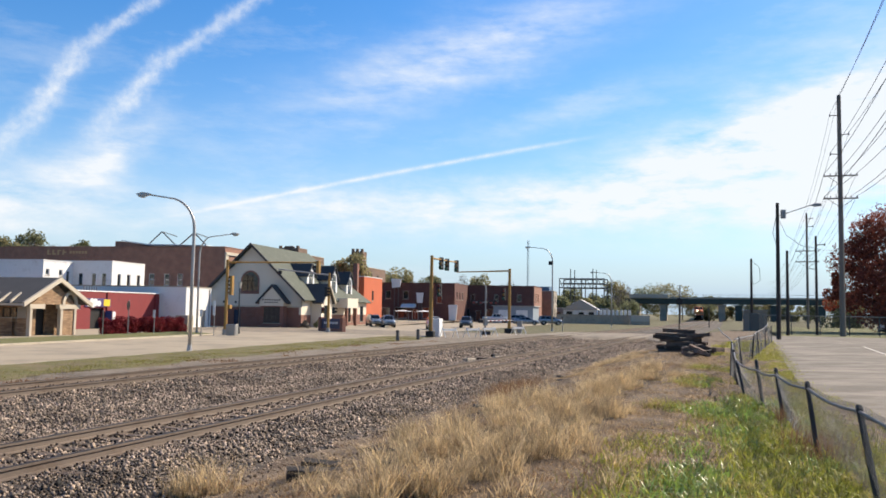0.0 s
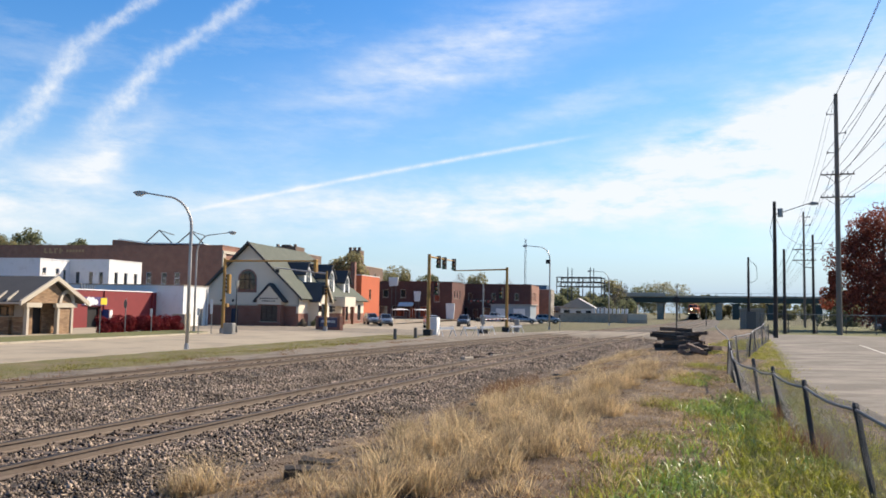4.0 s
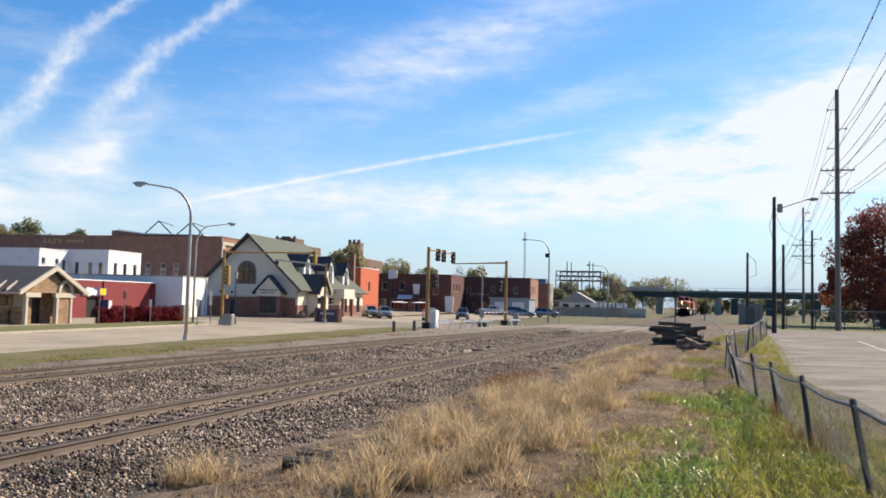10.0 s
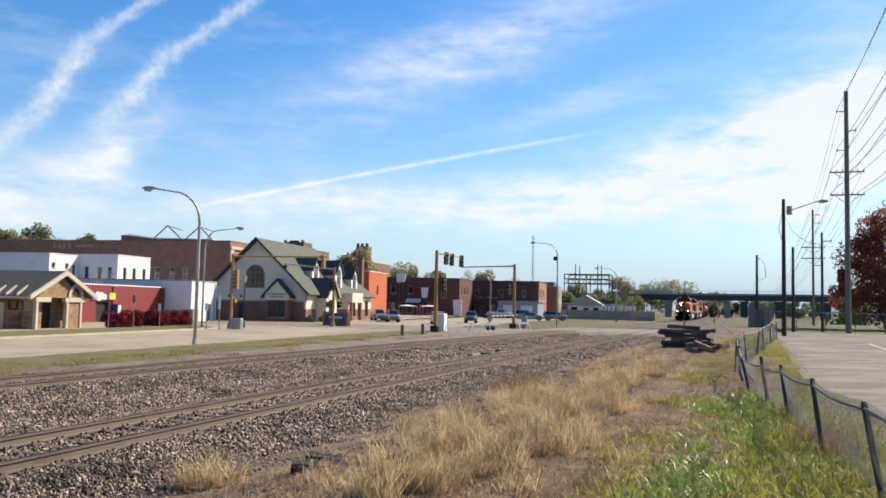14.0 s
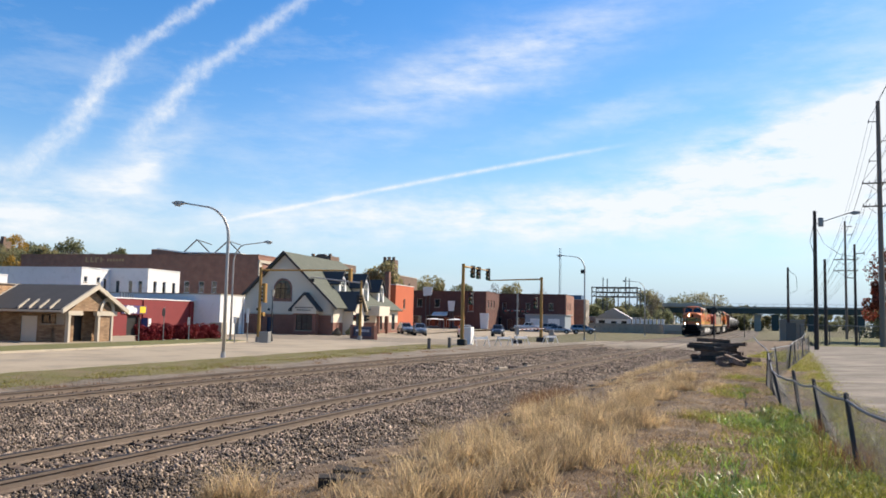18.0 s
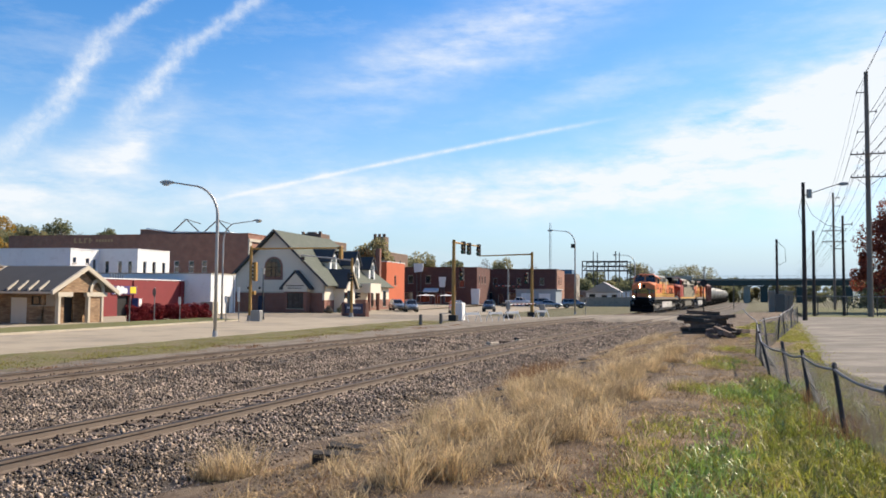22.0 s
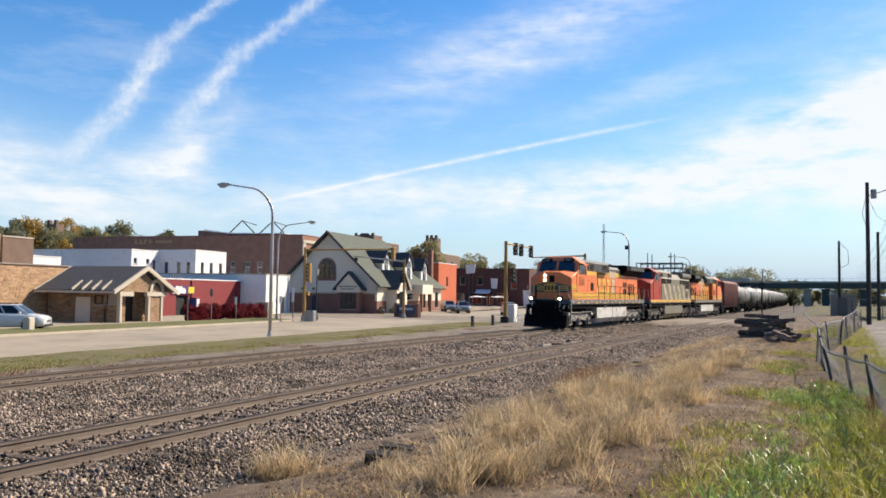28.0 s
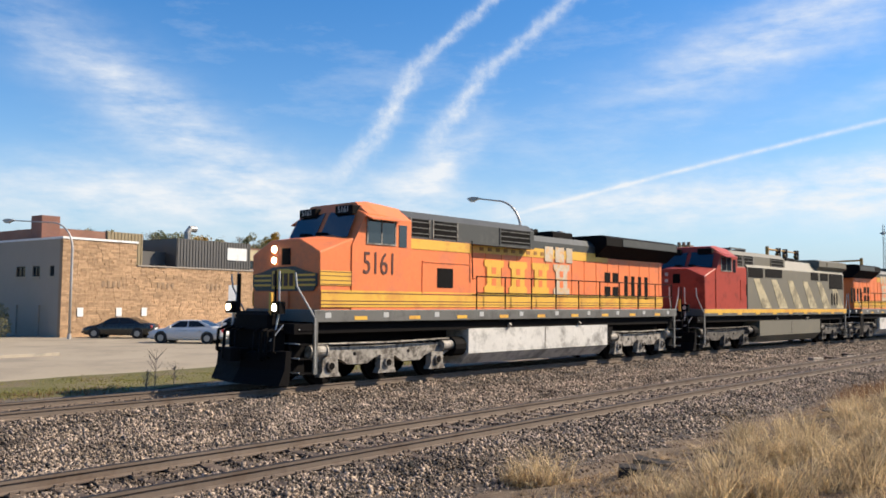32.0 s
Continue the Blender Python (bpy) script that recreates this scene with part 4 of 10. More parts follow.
box(bm, 0.1, 0.9, 3.6, 4.6, -0.47, 1.45, 0.03)
part("cabinet", bm, M_RED_PAINT, vend)
bm = B()
box(bm, 0.9, 0.93, 3.7, 4.2, 0.3, 1.35)
part("front_panel", bm, M_WHITE, vend)
bm = B()
box(bm, 0.12, 0.88, 3.58, 3.6, 0.1, 1.4)
part("side_panel", bm, mat("blue_panel", (0.035, 0.063, 0.209), 0.5), vend)

# -- white block beside it --
wht = thing("white_building", "small white painted block building", "building", plot(-61.2, 82.6))
shell(wht, -16, 0, 0, 6.0, -0.5, 4.35, M_WHITE, M_WHITE, [(3.6, 4.8, -0.5, 1.6)], (), M_CONC)
bm = B()
box(bm, -0.2, -0.15, 3.62, 4.78, -0.5, 1.58)
part("door", bm, M_GALV, wht)
bm = B()
pipe(bm, [(0.08, 1.0, 4.2), (0.08, 1.0, -0.4)], 0.05, 6)
pipe(bm, [(0.08, 5.4, 4.2), (0.08, 5.4, -0.4)], 0.05, 6)
part("downpipe", bm, M_GALV, wht)

# -- white two-storey backs --
wa = thing("white_two_storey_building", "two-storey white painted building with small windows", "building", plot(-85.0, 80.0), "white buildings in a row")
hs = [(5.3, 6.0, 5.9, 6.7), (7.9, 8.6, 5.9, 6.7), (9.4, 10.1, 4.6, 6.6)]
shell(wa, -28, 0, 4.8, 10.7, -0.5, 7.8, M_WHITE, M_WHITE, hs, (), M_WHITE)
for h in hs:
    opening(wa, face_x(0), *h, M_WHITE)
wb = thing("white_two_storey_building", "two-storey white building with tall windows and a stepped roofline", "building", plot(-85.0, 80.0), "white buildings in a row")
hs = [(12.0, 12.8, 4.4, 6.4), (14.2, 15.0, 4.4, 6.4), (16.6, 17.4, 4.4, 6.4)]
hw = [(0.9, 1.6, 4.4, 6.4), (3.0, 3.7, 4.4, 6.4), (4.6, 5.3, 4.4, 6.4)]
shell(wb, -12, 6.2, 10.7, 18.4, -0.5, 8.0, M_WHITE, M_WHITE, hs, hw, M_WHITE)
for h in hs:
    opening(wb, face_x(6.2), *h, M_WHITE)
for h in hw:
    opening(wb, face_y(10.7), *h, M_WHITE)
wc = thing("grey_roof_building", "long pale grey low building with a flat white roof", "building", plot(-92.0, 66.0))
# white front wall, darker tan for the other three
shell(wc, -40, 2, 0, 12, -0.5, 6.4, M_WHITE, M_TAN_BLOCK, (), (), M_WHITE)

# -- big brown brick warehouse --
klee = thing("brick_warehouse", "large brown brick warehouse with a flat parapet", "building", plot(-80.0, 118.0))
hs = [(-14.2, -13.2, 5.5, 7.5), (-11.3, -10.3, 5.5, 7.5), (-8.8, -7.8, 5.5, 7.5), (-14.2, -13.2, 1.5, 3.5), (-11.3, -10.3, 1.5, 3.5)]
he = [(1.5 + 3.2 * k, 2.7 + 3.2 * k, 7.6, 9.8) for k in range(4)]
shell(klee, -49, 0, 0, 26, -0.5, 12.1, M_BROWN_BRICK, M_BROWN_BRICK, he, hs, M_BROWN_BRICK)
for h in hs:
    opening(klee, face_y(0), *h, M_WHITE, (1, 2))
for h in he:
    opening(klee, face_x(0), *h, M_WHITE, (1, 2))
bm = B()
box(bm, -0.05, 0.25, 0, 26, 10.8, 11.3)
box(bm, -0.02, 0.18, 0.0, 1.0, -0.5, 10.8)
part("cornice", bm, M_TRIM, klee, "pale cornice on the end wall")
M_FADED = mat("faded_yellow_lettering", (0.435, 0.278, 0.139), 0.8)
for k in range(4):
    bm = B()
    box(bm, -34.8 + 1.05 * k, -34.45 + 1.05 * k, -0.03, -0.01, 10.75, 11.65)
    box(bm, -34.5 + 1.05 * k, -34.05 + 1.05 * k, -0.03, -0.01, (10.75, 10.75, 11.4, 11.1)[k], (10.95, 11.0, 11.65, 11.3)[k])
    part("lettering_bar", bm, M_FADED, klee, "faded yellow lettering bar on the brick")
for k in range(6):
    bm = B()
    box(bm, -30.2 + 0.62 * k, -29.8 + 0.62 * k, -0.03, -0.01, 10.95, 11.4)
    part("small_lettering_bar", bm, M_FADED, klee)
ph = thing("roof_monitor", "low brick roof monitor with a white side", "roof structure", plot(-80.0, 118.0))
bm = B()
prism(bm, [(-21.8, 11.6), (-15.6, 11.6), (-15.6, 12.5), (-20.6, 13.2), (-21.8, 13.2)], "y", 1.0, 9.0)
part("body", bm, M_BROWN_BRICK, ph)
bm = B()
prism(bm, [(-20.5, 13.22), (-15.3, 12.52), (-4.0, 12.42), (-4.0, 12.52), (-15.3, 12.75), (-20.5, 13.4)], "y", 0.8, 9.2)
part("white_edge", bm, M_WHITE, ph)
frame_ = thing("roof_sign_frame", "two pointed grey steel frames on the warehouse roof", "sign frame", plot(-80.0, 118.0))
for pk, l, r_ in (((-12.8, 14.9), (-16.6, 12.2), (-9.0, 12.2)), ((-6.6, 14.7), (-10.4, 12.2), (-3.2, 12.2))):
    for e in (l, r_):
        bm = B()
        tube(bm, (pk[0], 1.2, pk[1]), (e[0], 1.2, e[1] - 0.6), 0.11, 0.11, 6)
        part("strut", bm, M_SIDING, frame_)
        bm = B()
        tube(bm, (pk[0], 1.2, pk[1]), (pk[0], 6, pk[1] - 0.4), 0.08, 0.08, 6)
        part("brace", bm, M_SIDING, frame_)

M_SHADED_PANE = mat("dim_window_pane", (0.05, 0.05, 0.045), 0.25, var=0.3, s1=1.0, s2=5, bump=0.0, spec=0.3)
# -- depot-like civic building with a steep roof --
depot = thing("depot_building", "cream stucco and brick depot with steep grey-green roof and dormers", "building", plot(-52.3, 94.7))
UL, UR, V1 = -14.0, 0.0, 26.6
bm = B()
prism(bm, [(UL, 2.15), (UR, 2.15), (UR, 3.25), (-7.2, 10.15), (UL, 3.6)], "y", 0.0, 0.3)
part("gable_wall", bm, M_CREAM, depot, "cream stucco gable")
bm = B()
wall_with_holes(bm, UL, UR - 0.3, -0.5, 2.15, [(-9.6, -8.6, -0.5, 1.75)], 0.3, face_y(0.0))
part("wall", bm, M_RED_BRICK, depot)
bm = B()
box(bm, -9.58, -8.62, 0.12, 0.17, -0.5, 1.73)
part("door", bm, mat("dark_blue_door", (0.021, 0.031, 0.063), 0.5), depot)
ws = [(9.2, 10.4, 0.2, 2.1), (18.0, 19.2, 0.1, 2.5), (20.2, 21.4, 0.1, 2.5), (23.6, 25.2, 0.1, 2.5)]
bm = B()
wall_with_holes(bm, 0, V1, -0.5, 1.2, [w_ for w_ in [(a, b, c, 1.2) for a, b, c, d in ws]], 0.3, face_x(UR))
part("wall", bm, M_RED_BRICK, depot)
bm = B()
wall_with_holes(bm, 0, V1, 1.2, 3.25, [(a, b, 1.2, d) for a, b, c, d in ws], 0.3, face_x(UR))
part("wall", bm, M_CREAM, depot)
for w_ in ws:
    opening(depot, face_x(UR), *w_, M_BLACK, (2, 2))
bm = B()
box(bm, UL, UL + 0.3, 0.3, V1, -0.5, 3.5)
box(bm, UL + 0.3, UR - 0.3, V1 - 0.3, V1, -0.5, 3.3)
part("wall", bm, M_RED_BRICK, depot)
bm = B()
box(bm, UL - 0.02, UR + 0.04, -0.06, 0.0, 2.12, 2.3)
part("string_course", bm, M_TRIM, depot)
# main roof, hipped at the far end
RZ_, EU = 10.55, 0.6
def roof_quad(pts, th=0.18):
    bm = B()
    n = (Vector(pts[1]) - Vector(pts[0])).cross(Vector(pts[2]) - Vector(pts[0])).normalized()
    if n.z < 0:
        n = -n
    lo = [bm.verts.new(p) for p in pts]
    hi = [bm.verts.new(Vector(p) + n * th) for p in pts]
    bm.faces.new(lo)
    bm.faces.new(hi)
    for i in range(len(pts)):
        j = (i + 1) % len(pts)
        bm.faces.new((lo[i], lo[j], hi[j], hi[i]))
    bmesh.ops.recalc_face_normals(bm, faces=bm.faces)
    return bm


part("roof", roof_quad([(EU, -0.5, 3.0), (EU, V1 + 0.6, 3.0), (-7.2, 19.0, RZ_ - 0.18), (-7.2, -0.5, RZ_ - 0.18)]), M_SHINGLE, depot, "grey-green shingle slope")
part("roof", roof_quad([(UL - 0.5, -0.5, 3.1), (-7.2, -0.5, RZ_ - 0.18), (-7.2, 19.0, RZ_ - 0.18), (UL - 0.5, V1 + 0.6, 3.1)]), M_SHINGLE, depot)
part("roof", roof_quad([(EU, V1 + 0.6, 3.0), (UL - 0.5, V1 + 0.6, 3.1), (-7.2, 19.0, RZ_ - 0.18)]), M_SHINGLE, depot)
for a, b in (((EU + 0.1, 2.85), (-7.2, RZ_)), ((UL - 0.6, 2.95), (-7.2, RZ_))):
    bm = B()
    prism(bm, [(a[0], a[1]), (b[0], b[1] - 0.3), (b[0], b[1] + 0.06), (a[0], a[1] + 0.34)], "y", -0.72, -0.5)
    part("bargeboard", bm, M_SHINGLE_DARK, depot, "dark edge of the gable roof")
# arched window with brick surround
bm = B()
def arch_pts(c, half, z0, zs, n=12):
    out = [(c - half, z0), (c + half, z0)]
    for k in range(n + 1):
        a = math.pi * k / n
        out.append((c + half * math.cos(a), zs + half * math.sin(a)))
    return out


prism(bm, arch_pts(-7.35, 1.35, 3.85, 5.6), "y", -0.04, 0.0)
aw = part("arched_surround", bm, M_RED_BRICK, depot, "brick surround of the arched window")
bm = B()
prism(bm, arch_pts(-7.35, 1.12, 4.25, 5.6), "y", -0.06, -0.04)
part("pane", bm, M_WINDOW, aw)
bm = B()
for u in (-7.68, -7.02):
    box(bm, u - 0.04, u + 0.04, -0.1, -0.06, 4.1, 6.4)
box(bm, -8.35, -6.35, -0.1, -0.06, 5.5, 5.6)
part("mullion", bm, M_BLACK, aw)
# entrance bay with small gable
bm = B()
prism(bm, [(-5.3, 2.3), (-1.9, 2.3), (-1.9, 3.0), (-3.6, 4.75), (-5.3, 3.0)], "y", -1.3, -0.05)
bay = part("bay_gable", bm, M_CREAM, depot, "cream bay over the front window")
bm = B()
wall_with_holes(bm, -5.2, -2.0, -0.5, 2.3, [(-4.75, -2.45, 0.1, 2.2)], 0.3, face_y(-1.2))
part("bay_wall", bm, M_RED_BRICK, depot)
for u in (-5.2, -2.3):
    bm = B()
    box(bm, u, u + 0.3, -0.9, -0.05, -0.5, 2.3)
    part("bay_side", bm, M_RED_BRICK, depot)
opening(depot, face_y(-1.2), -4.75, -2.45, 0.1, 2.2, M_BLACK, (3, 2), label="dark framed front window", pane_mat=M_SHADED_PANE)
for a, b in (((-5.75, 2.55), (-3.6, 5.1)), ((-1.45, 2.55), (-3.6, 5.1))):
    bm = B()
    prism(bm, [a, (b[0], b[1] - 0.22), b, (a[0], a[1] + 0.24)], "y", -1.55, -0.05)
    part("bay_roof", bm, M_SHINGLE_DARK, bay)
bm = B()
for k in range(8):
    box(bm, -4.9 + 0.33 * k, -4.68 + 0.33 * k, -1.33, -1.3, 3.0, 3.16)
for k in range(6):
    box(bm, -4.6 + 0.33 * k, -4.38 + 0.33 * k, -1.33, -1.3, 2.68, 2.82)
part("sign_bars", bm, M_BLACK, bay, "unreadable dark sign lettering")
for u in (-9.3, -11.0):
    bm = B()
    box(bm, u - 0.12, u + 0.12, -0.16, 0.0, 2.6, 2.9)
    part("wall_lamp", bm, M_BLACK, depot)


def dormer(v, width, uf, z_sill, z_eave, z_peak, win):
    """A dormer on the slope that looks to the railway."""
    def roof_at(u):
        return 3.18 + (EU - u) * (RZ_ - 3.0) / (7.2 + EU)
    back = EU - (z_peak - 3.18) * (7.2 + EU) / (RZ_ - 3.0)
    bm = B()
    prism(bm, [(v - width / 2, z_sill), (v + width / 2, z_sill), (v + width / 2, z_eave), (v, z_peak - 0.15), (v - width / 2, z_eave)], "x", uf - 0.2, uf)
    d = part("dormer", bm, M_WHITE, depot, "cream dormer with arched window")
    bm = B()
    for s_ in (-1, 1):
        e = v + s_ * (width / 2 - 0.05)
        prism(bm, [(uf - 0.2, z_sill), (uf - 0.2, z_eave), (EU - (z_eave - 3.18) * (7.2 + EU) / (RZ_ - 3.0), z_eave)], "y", e - 0.05, e + 0.05)
    part("dormer_cheek", bm, M_CREAM, d)
    for s_ in (-1, 1):
        part("dormer_roof", roof_quad([(uf + 0.25, v + s_ * (width / 2 + 0.3), z_eave - 0.3), (uf + 0.25, v, z_peak), (back, v, z_peak), (back + 1.6, v + s_ * (width / 2 + 0.3), z_eave - 0.3)], 0.14), M_SHINGLE_DARK, d)
        bm = B()
        prism(bm, [(v + s_ * (width / 2 + 0.3), z_eave - 0.36), (v, z_peak - 0.06), (v, z_peak + 0.12), (v + s_ * (width / 2 + 0.3), z_eave - 0.18)], "x", uf + 0.2, uf + 0.3)
        part("dormer_trim", bm, M_SHINGLE_DARK, d)
    bm = B()
    prism(bm, [(v - win / 2, z_sill + 0.2), (v + win / 2, z_sill + 0.2)] + [(v + win / 2 * math.cos(math.pi * k / 8), z_eave - 0.1 + win / 2 * math.sin(math.pi * k / 8)) for k in range(9)], "x", uf, uf + 0.03)
    part("dormer_pane", bm, M_WINDOW, d)
    bm = B()
    ro, ri = win / 2 + 0.34, win / 2 + 0.02
    ring = [(v + ro * math.cos(math.pi * k / 8), z_eave - 0.1 + ro * math.sin(math.pi * k / 8)) for k in range(9)]
    ring += [(v + ri * math.cos(math.pi * k / 8), z_eave - 0.1 + ri * math.sin(math.pi * k / 8)) for k in range(8, -1, -1)]
    prism(bm, ring, "x", uf, uf + 0.08)
    part("dormer_arch", bm, M_WHITE, d, "white arched window head")
    bm = B()
    box(bm, uf + 0.03, uf + 0.06, v - 0.03, v + 0.03, z_sill + 0.2, z_eave + win / 2 - 0.1)
    box(bm, uf + 0.03, uf + 0.06, v - win / 2, v + win / 2, z_eave - 0.4, z_eave - 0.34)
    part("dormer_mullion", bm, M_TRIM, d)


dormer(6.6, 2.6, -1.5, 4.8, 6.7, 8.2, 1.3)
dormer(13.2, 2.8, -0.6, 3.9, 6.4, 8.2, 1.5)
dormer(20.0, 2.6, -0.6, 3.9, 6.0, 7.7, 1.35)
# low gabled bay towards the street
bm = B()
prism(bm, [(3.3, -0.5), (7.2, -0.5), (7.2, 3.1), (5.25, 5.25), (3.3, 3.1)], "x", 1.2, 1.5)
part("bay_gable", bm, M_CREAM, depot)
for v in (3.3, 6.9):
    bm = B()
    box(bm, 0.0, 1.2, v, v + 0.3, -0.5, 3.1)
    part("bay_side", bm, M_CREAM, depot)
opening(depot, face_x(1.5), 4.3, 6.2, 0.1, 2.5, M_BLACK, (2, 1), depth=-0.03)
for s_ in (-1, 1):
    part("bay_roof", roof_quad([(1.9, 5.25 + s_ * 2.4, 2.7), (1.9, 5.25, 5.35), (-2.0, 5.25, 5.35), (0.4, 5.25 + s_ * 2.4, 2.7)], 0.16), M_SHINGLE_DARK, depot)
    bm = B()
    prism(bm, [(5.25 + s_ * 2.4, 2.5), (5.25, 5.2), (5.25, 5.5), (5.25 + s_ * 2.4, 2.85)], "x", 1.85, 1.97)
    part("bay_trim", bm, M_TRIM, depot)
# flat porch
bm = B()
box(bm, 0.0, 2.0, 12.2, 16.8, 2.2, 3.6)
part("porch", bm, M_CREAM, depot, "cream porch block")
for v in (12.4, 16.3):
    bm = B()
    box(bm, 1.5, 1.9, v, v + 0.4, -0.5, 2.2)
    part("porch_pier", bm, M_RED_BRICK, depot)
bm = B()
box(bm, -0.15, -0.1, 13.4, 15.4, -0.5, 2.1)
part("door", bm, M_BLACK, depot)
bm = B()
box(bm, -2.5, -1.8, 27.0, 27.9, -0.4, 9.5, 0.02)
part("chimney", bm, M_RED_BRICK, depot, "tall red brick chimney")

# -- buildings further up the street --
M_PALE_BLUE = mat("pale_blue_panel", (0.07, 0.132, 0.223), 0.6, var=0.05)
far_list = [
    ("orange_building", "bright orange painted brick building", (-59.6, 130.0), -14, 0, 0, 10.5, 7.7, M_ORANGE_WALL, M_ORANGE_WALL, M_WHITE, [(4.5, 5.5, 3.6, 5.4)], []),
    ("dark_brick_building", "two-storey dark red brick building", (-55.5, 168.0), -18, 0, 0, 14, 7.9, M_DARK_BRICK, M_DARK_BRICK, M_DARK_BRICK, [(2, 3, 4.5, 6.2), (5, 6, 4.5, 6.2), (8, 9, 4.5, 6.2)], [(-16.5, -14.5, 0.2, 2.5), (-13.4, -10.6, 0.2, 2.6), (-9.4, -8.2, -0.4, 2.2), (-7.2, -4.6, 0.2, 2.6), (-15.6, -14.4, 4.4, 6.2), (-11.6, -10.4, 4.4, 6.2), (-4, -2.8, 3.6, 6.2)]),
    # east wall of the next one is in lighter brick than its other walls
    ("dark_brick_building", "wide dark red brick building with a flat roof", (-42.0, 186.0), -19, 0, 0, 16, 8.0, M_BROWN_BRICK, M_DARK_BRICK, M_DARK_BRICK, [(2, 3.2, 4.4, 6.4), (5, 6.2, 4.4, 6.4), (8, 9.2, 4.4, 6.4)], [(-17.5, -15.2, 0.2, 2.6), (-13.8, -12.6, -0.4, 2.2), (-11.5, -9.0, 0.2, 2.6), (-4.6, -2.2, 0.2, 2.6), (-15, -14, 4.4, 6), (-9.4, -8.4, 4.4, 6), (-4, -3, 4.4, 6)]),
    ("grey_brick_building", "narrow grey brick building with pale windows", (-42.0, 206.0), -9, 0.5, 0, 9, 7.4, M_TAN_BLOCK, M_BROWN_BRICK, M_TRIM, [(1.5, 2.8, 1, 3), (4.5, 5.8, 1, 3), (1.5, 2.6, 4.6, 6.4), (4.5, 5.6, 4.6, 6.4)], []),
    ("low_tan_building", "long low tan building with a white roof edge", (-36.0, 222.0), -12, 6, 0, 8, 3.2, M_TAN_BLOCK, M_TAN_BLOCK, M_WHITE, [], [(-8, -6.5, 0, 2.2), (1, 2.5, 0, 2.2)]),
    ("blue_building", "distant blue clad building above the trees", (-95.0, 400.0), -14, 12, 0, 14, 14.5, M_PALE_BLUE, M_PALE_BLUE, M_PALE_BLUE, [], [(-12, -9, 9, 12), (-6, -3, 9, 12), (0, 3, 9, 12), (6, 9, 9, 12)]),
    ("church_tower", "old brick tower with battlements above the roofs", (-120.0, 260.0), -4.2, 0, 0, 4.2, 22.0, M_OLD_BRICK, M_OLD_BRICK, None, [], [(-3.4, -2.6, 17, 20), (-1.6, -0.8, 17, 20)]),
    ("brown_brick_block", "long brown brick building with a pale roof edge behind the depot", (-80.0, 172.0), -16, 0, 0, 20, 11.9, M_OLD_BRICK, M_OLD_BRICK, M_TRIM, [(3, 4.2, 8, 10.4), (8, 9.2, 8, 10.4), (13, 14.2, 8, 10.4)], [(-6, -4.8, 8, 10.4)]),
    ("brick_tower_house", "brown brick building with a stepped parapet behind the depot", (-129.6, 240.0), -13.0, 0, 0, 12, 19.2, M_OLD_BRICK, M_OLD_BRICK, M_TRIM, [(2, 3, 14.5, 17), (5, 6, 14.5, 17)], [(-12, -11, 14.5, 17), (-8, -7, 14.5, 17), (-4, -3, 14.5, 17)]),
]
for nm, lab, at_, u0, u1, v0, v1, z1, me_, ms_, cp, he, hs in far_list:
    b = thing(nm, lab, "building", plot(*at_))
    shell(b, u0, u1, v0, v1, -0.5, z1, me_, ms_, he, hs, cp)
    for h in he:
        opening(b, face_x(u1), *h, M_TRIM)
    for h in hs:
        opening(b, face_y(v0), *h, M_TRIM)
# shabby wall of the rail yard
yard = thing("concrete_yard_wall", "long grey concrete retaining wall beside the street", "wall", plot(-37.9, 192.0, 0, -72))
bm = B()
box(bm, -1.0, 0.0, 0, 22.0, -0.5, 1.55)
part("wall", bm, M_CONC, yard)
bm = B()
box(bm, -1.2, 0.1, 0, 22.0, 1.55, 1.68)
part("coping", bm, M_CONC, yard)
for k in range(9):
    bm = B()
    box(bm, 0.0, 0.06, 0.6 + 2.5 * k, 0.72 + 2.5 * k, -0.5, 1.55)
    part("panel_joint", bm, M_TAN_BLOCK, yard)

# end block takes the paler trim colour to paint its sunlit face
block = thing("concrete_block", "concrete end block beside the yard wall, coloured pale as if sunlit", "wall", plot(-16.9, 196.0, 0, 25))
bm = B()
box(bm, -4.4, 0.0, 0, 1.2, -0.5, 1.75, 0.05)
part("block", bm, M_TRIM, block)
bm = B()
box(bm, -4.5, 0.1, -0.1, 0.0, -0.5, 0.3)
part("footing", bm, M_CONC, block)
plant = thing("pump_house", "low white building with a grey gable roof behind the yard wall", "building", plot(-31.8, 216.0, 0, 4))
bm = B()
wall_with_holes(bm, -9.0, 0.0, -0.5, 2.9, [(-8.2, -6.6, 0.6, 2.4), (-5.0, -3.6, -0.5, 2.2), (-2.4, -1.0, 0.8, 2.3)], 0.3, face_y(0))
part("wall", bm, M_WHITE, plant)
# black block added behind the openings to paint a dark inside
bm = B()
box(bm, -9.0, 0.0, 0.3, 8.0, -0.5, 2.9)
part("core", bm, M_BLACK, plant)
bm = B()
prism(bm, [(-9.5, 2.8), (0.5, 2.8), (-4.5, 5.6)], "y", -0.4, 8.4)
part("roof", bm, M_GALV, plant, "pale grey gable roof")
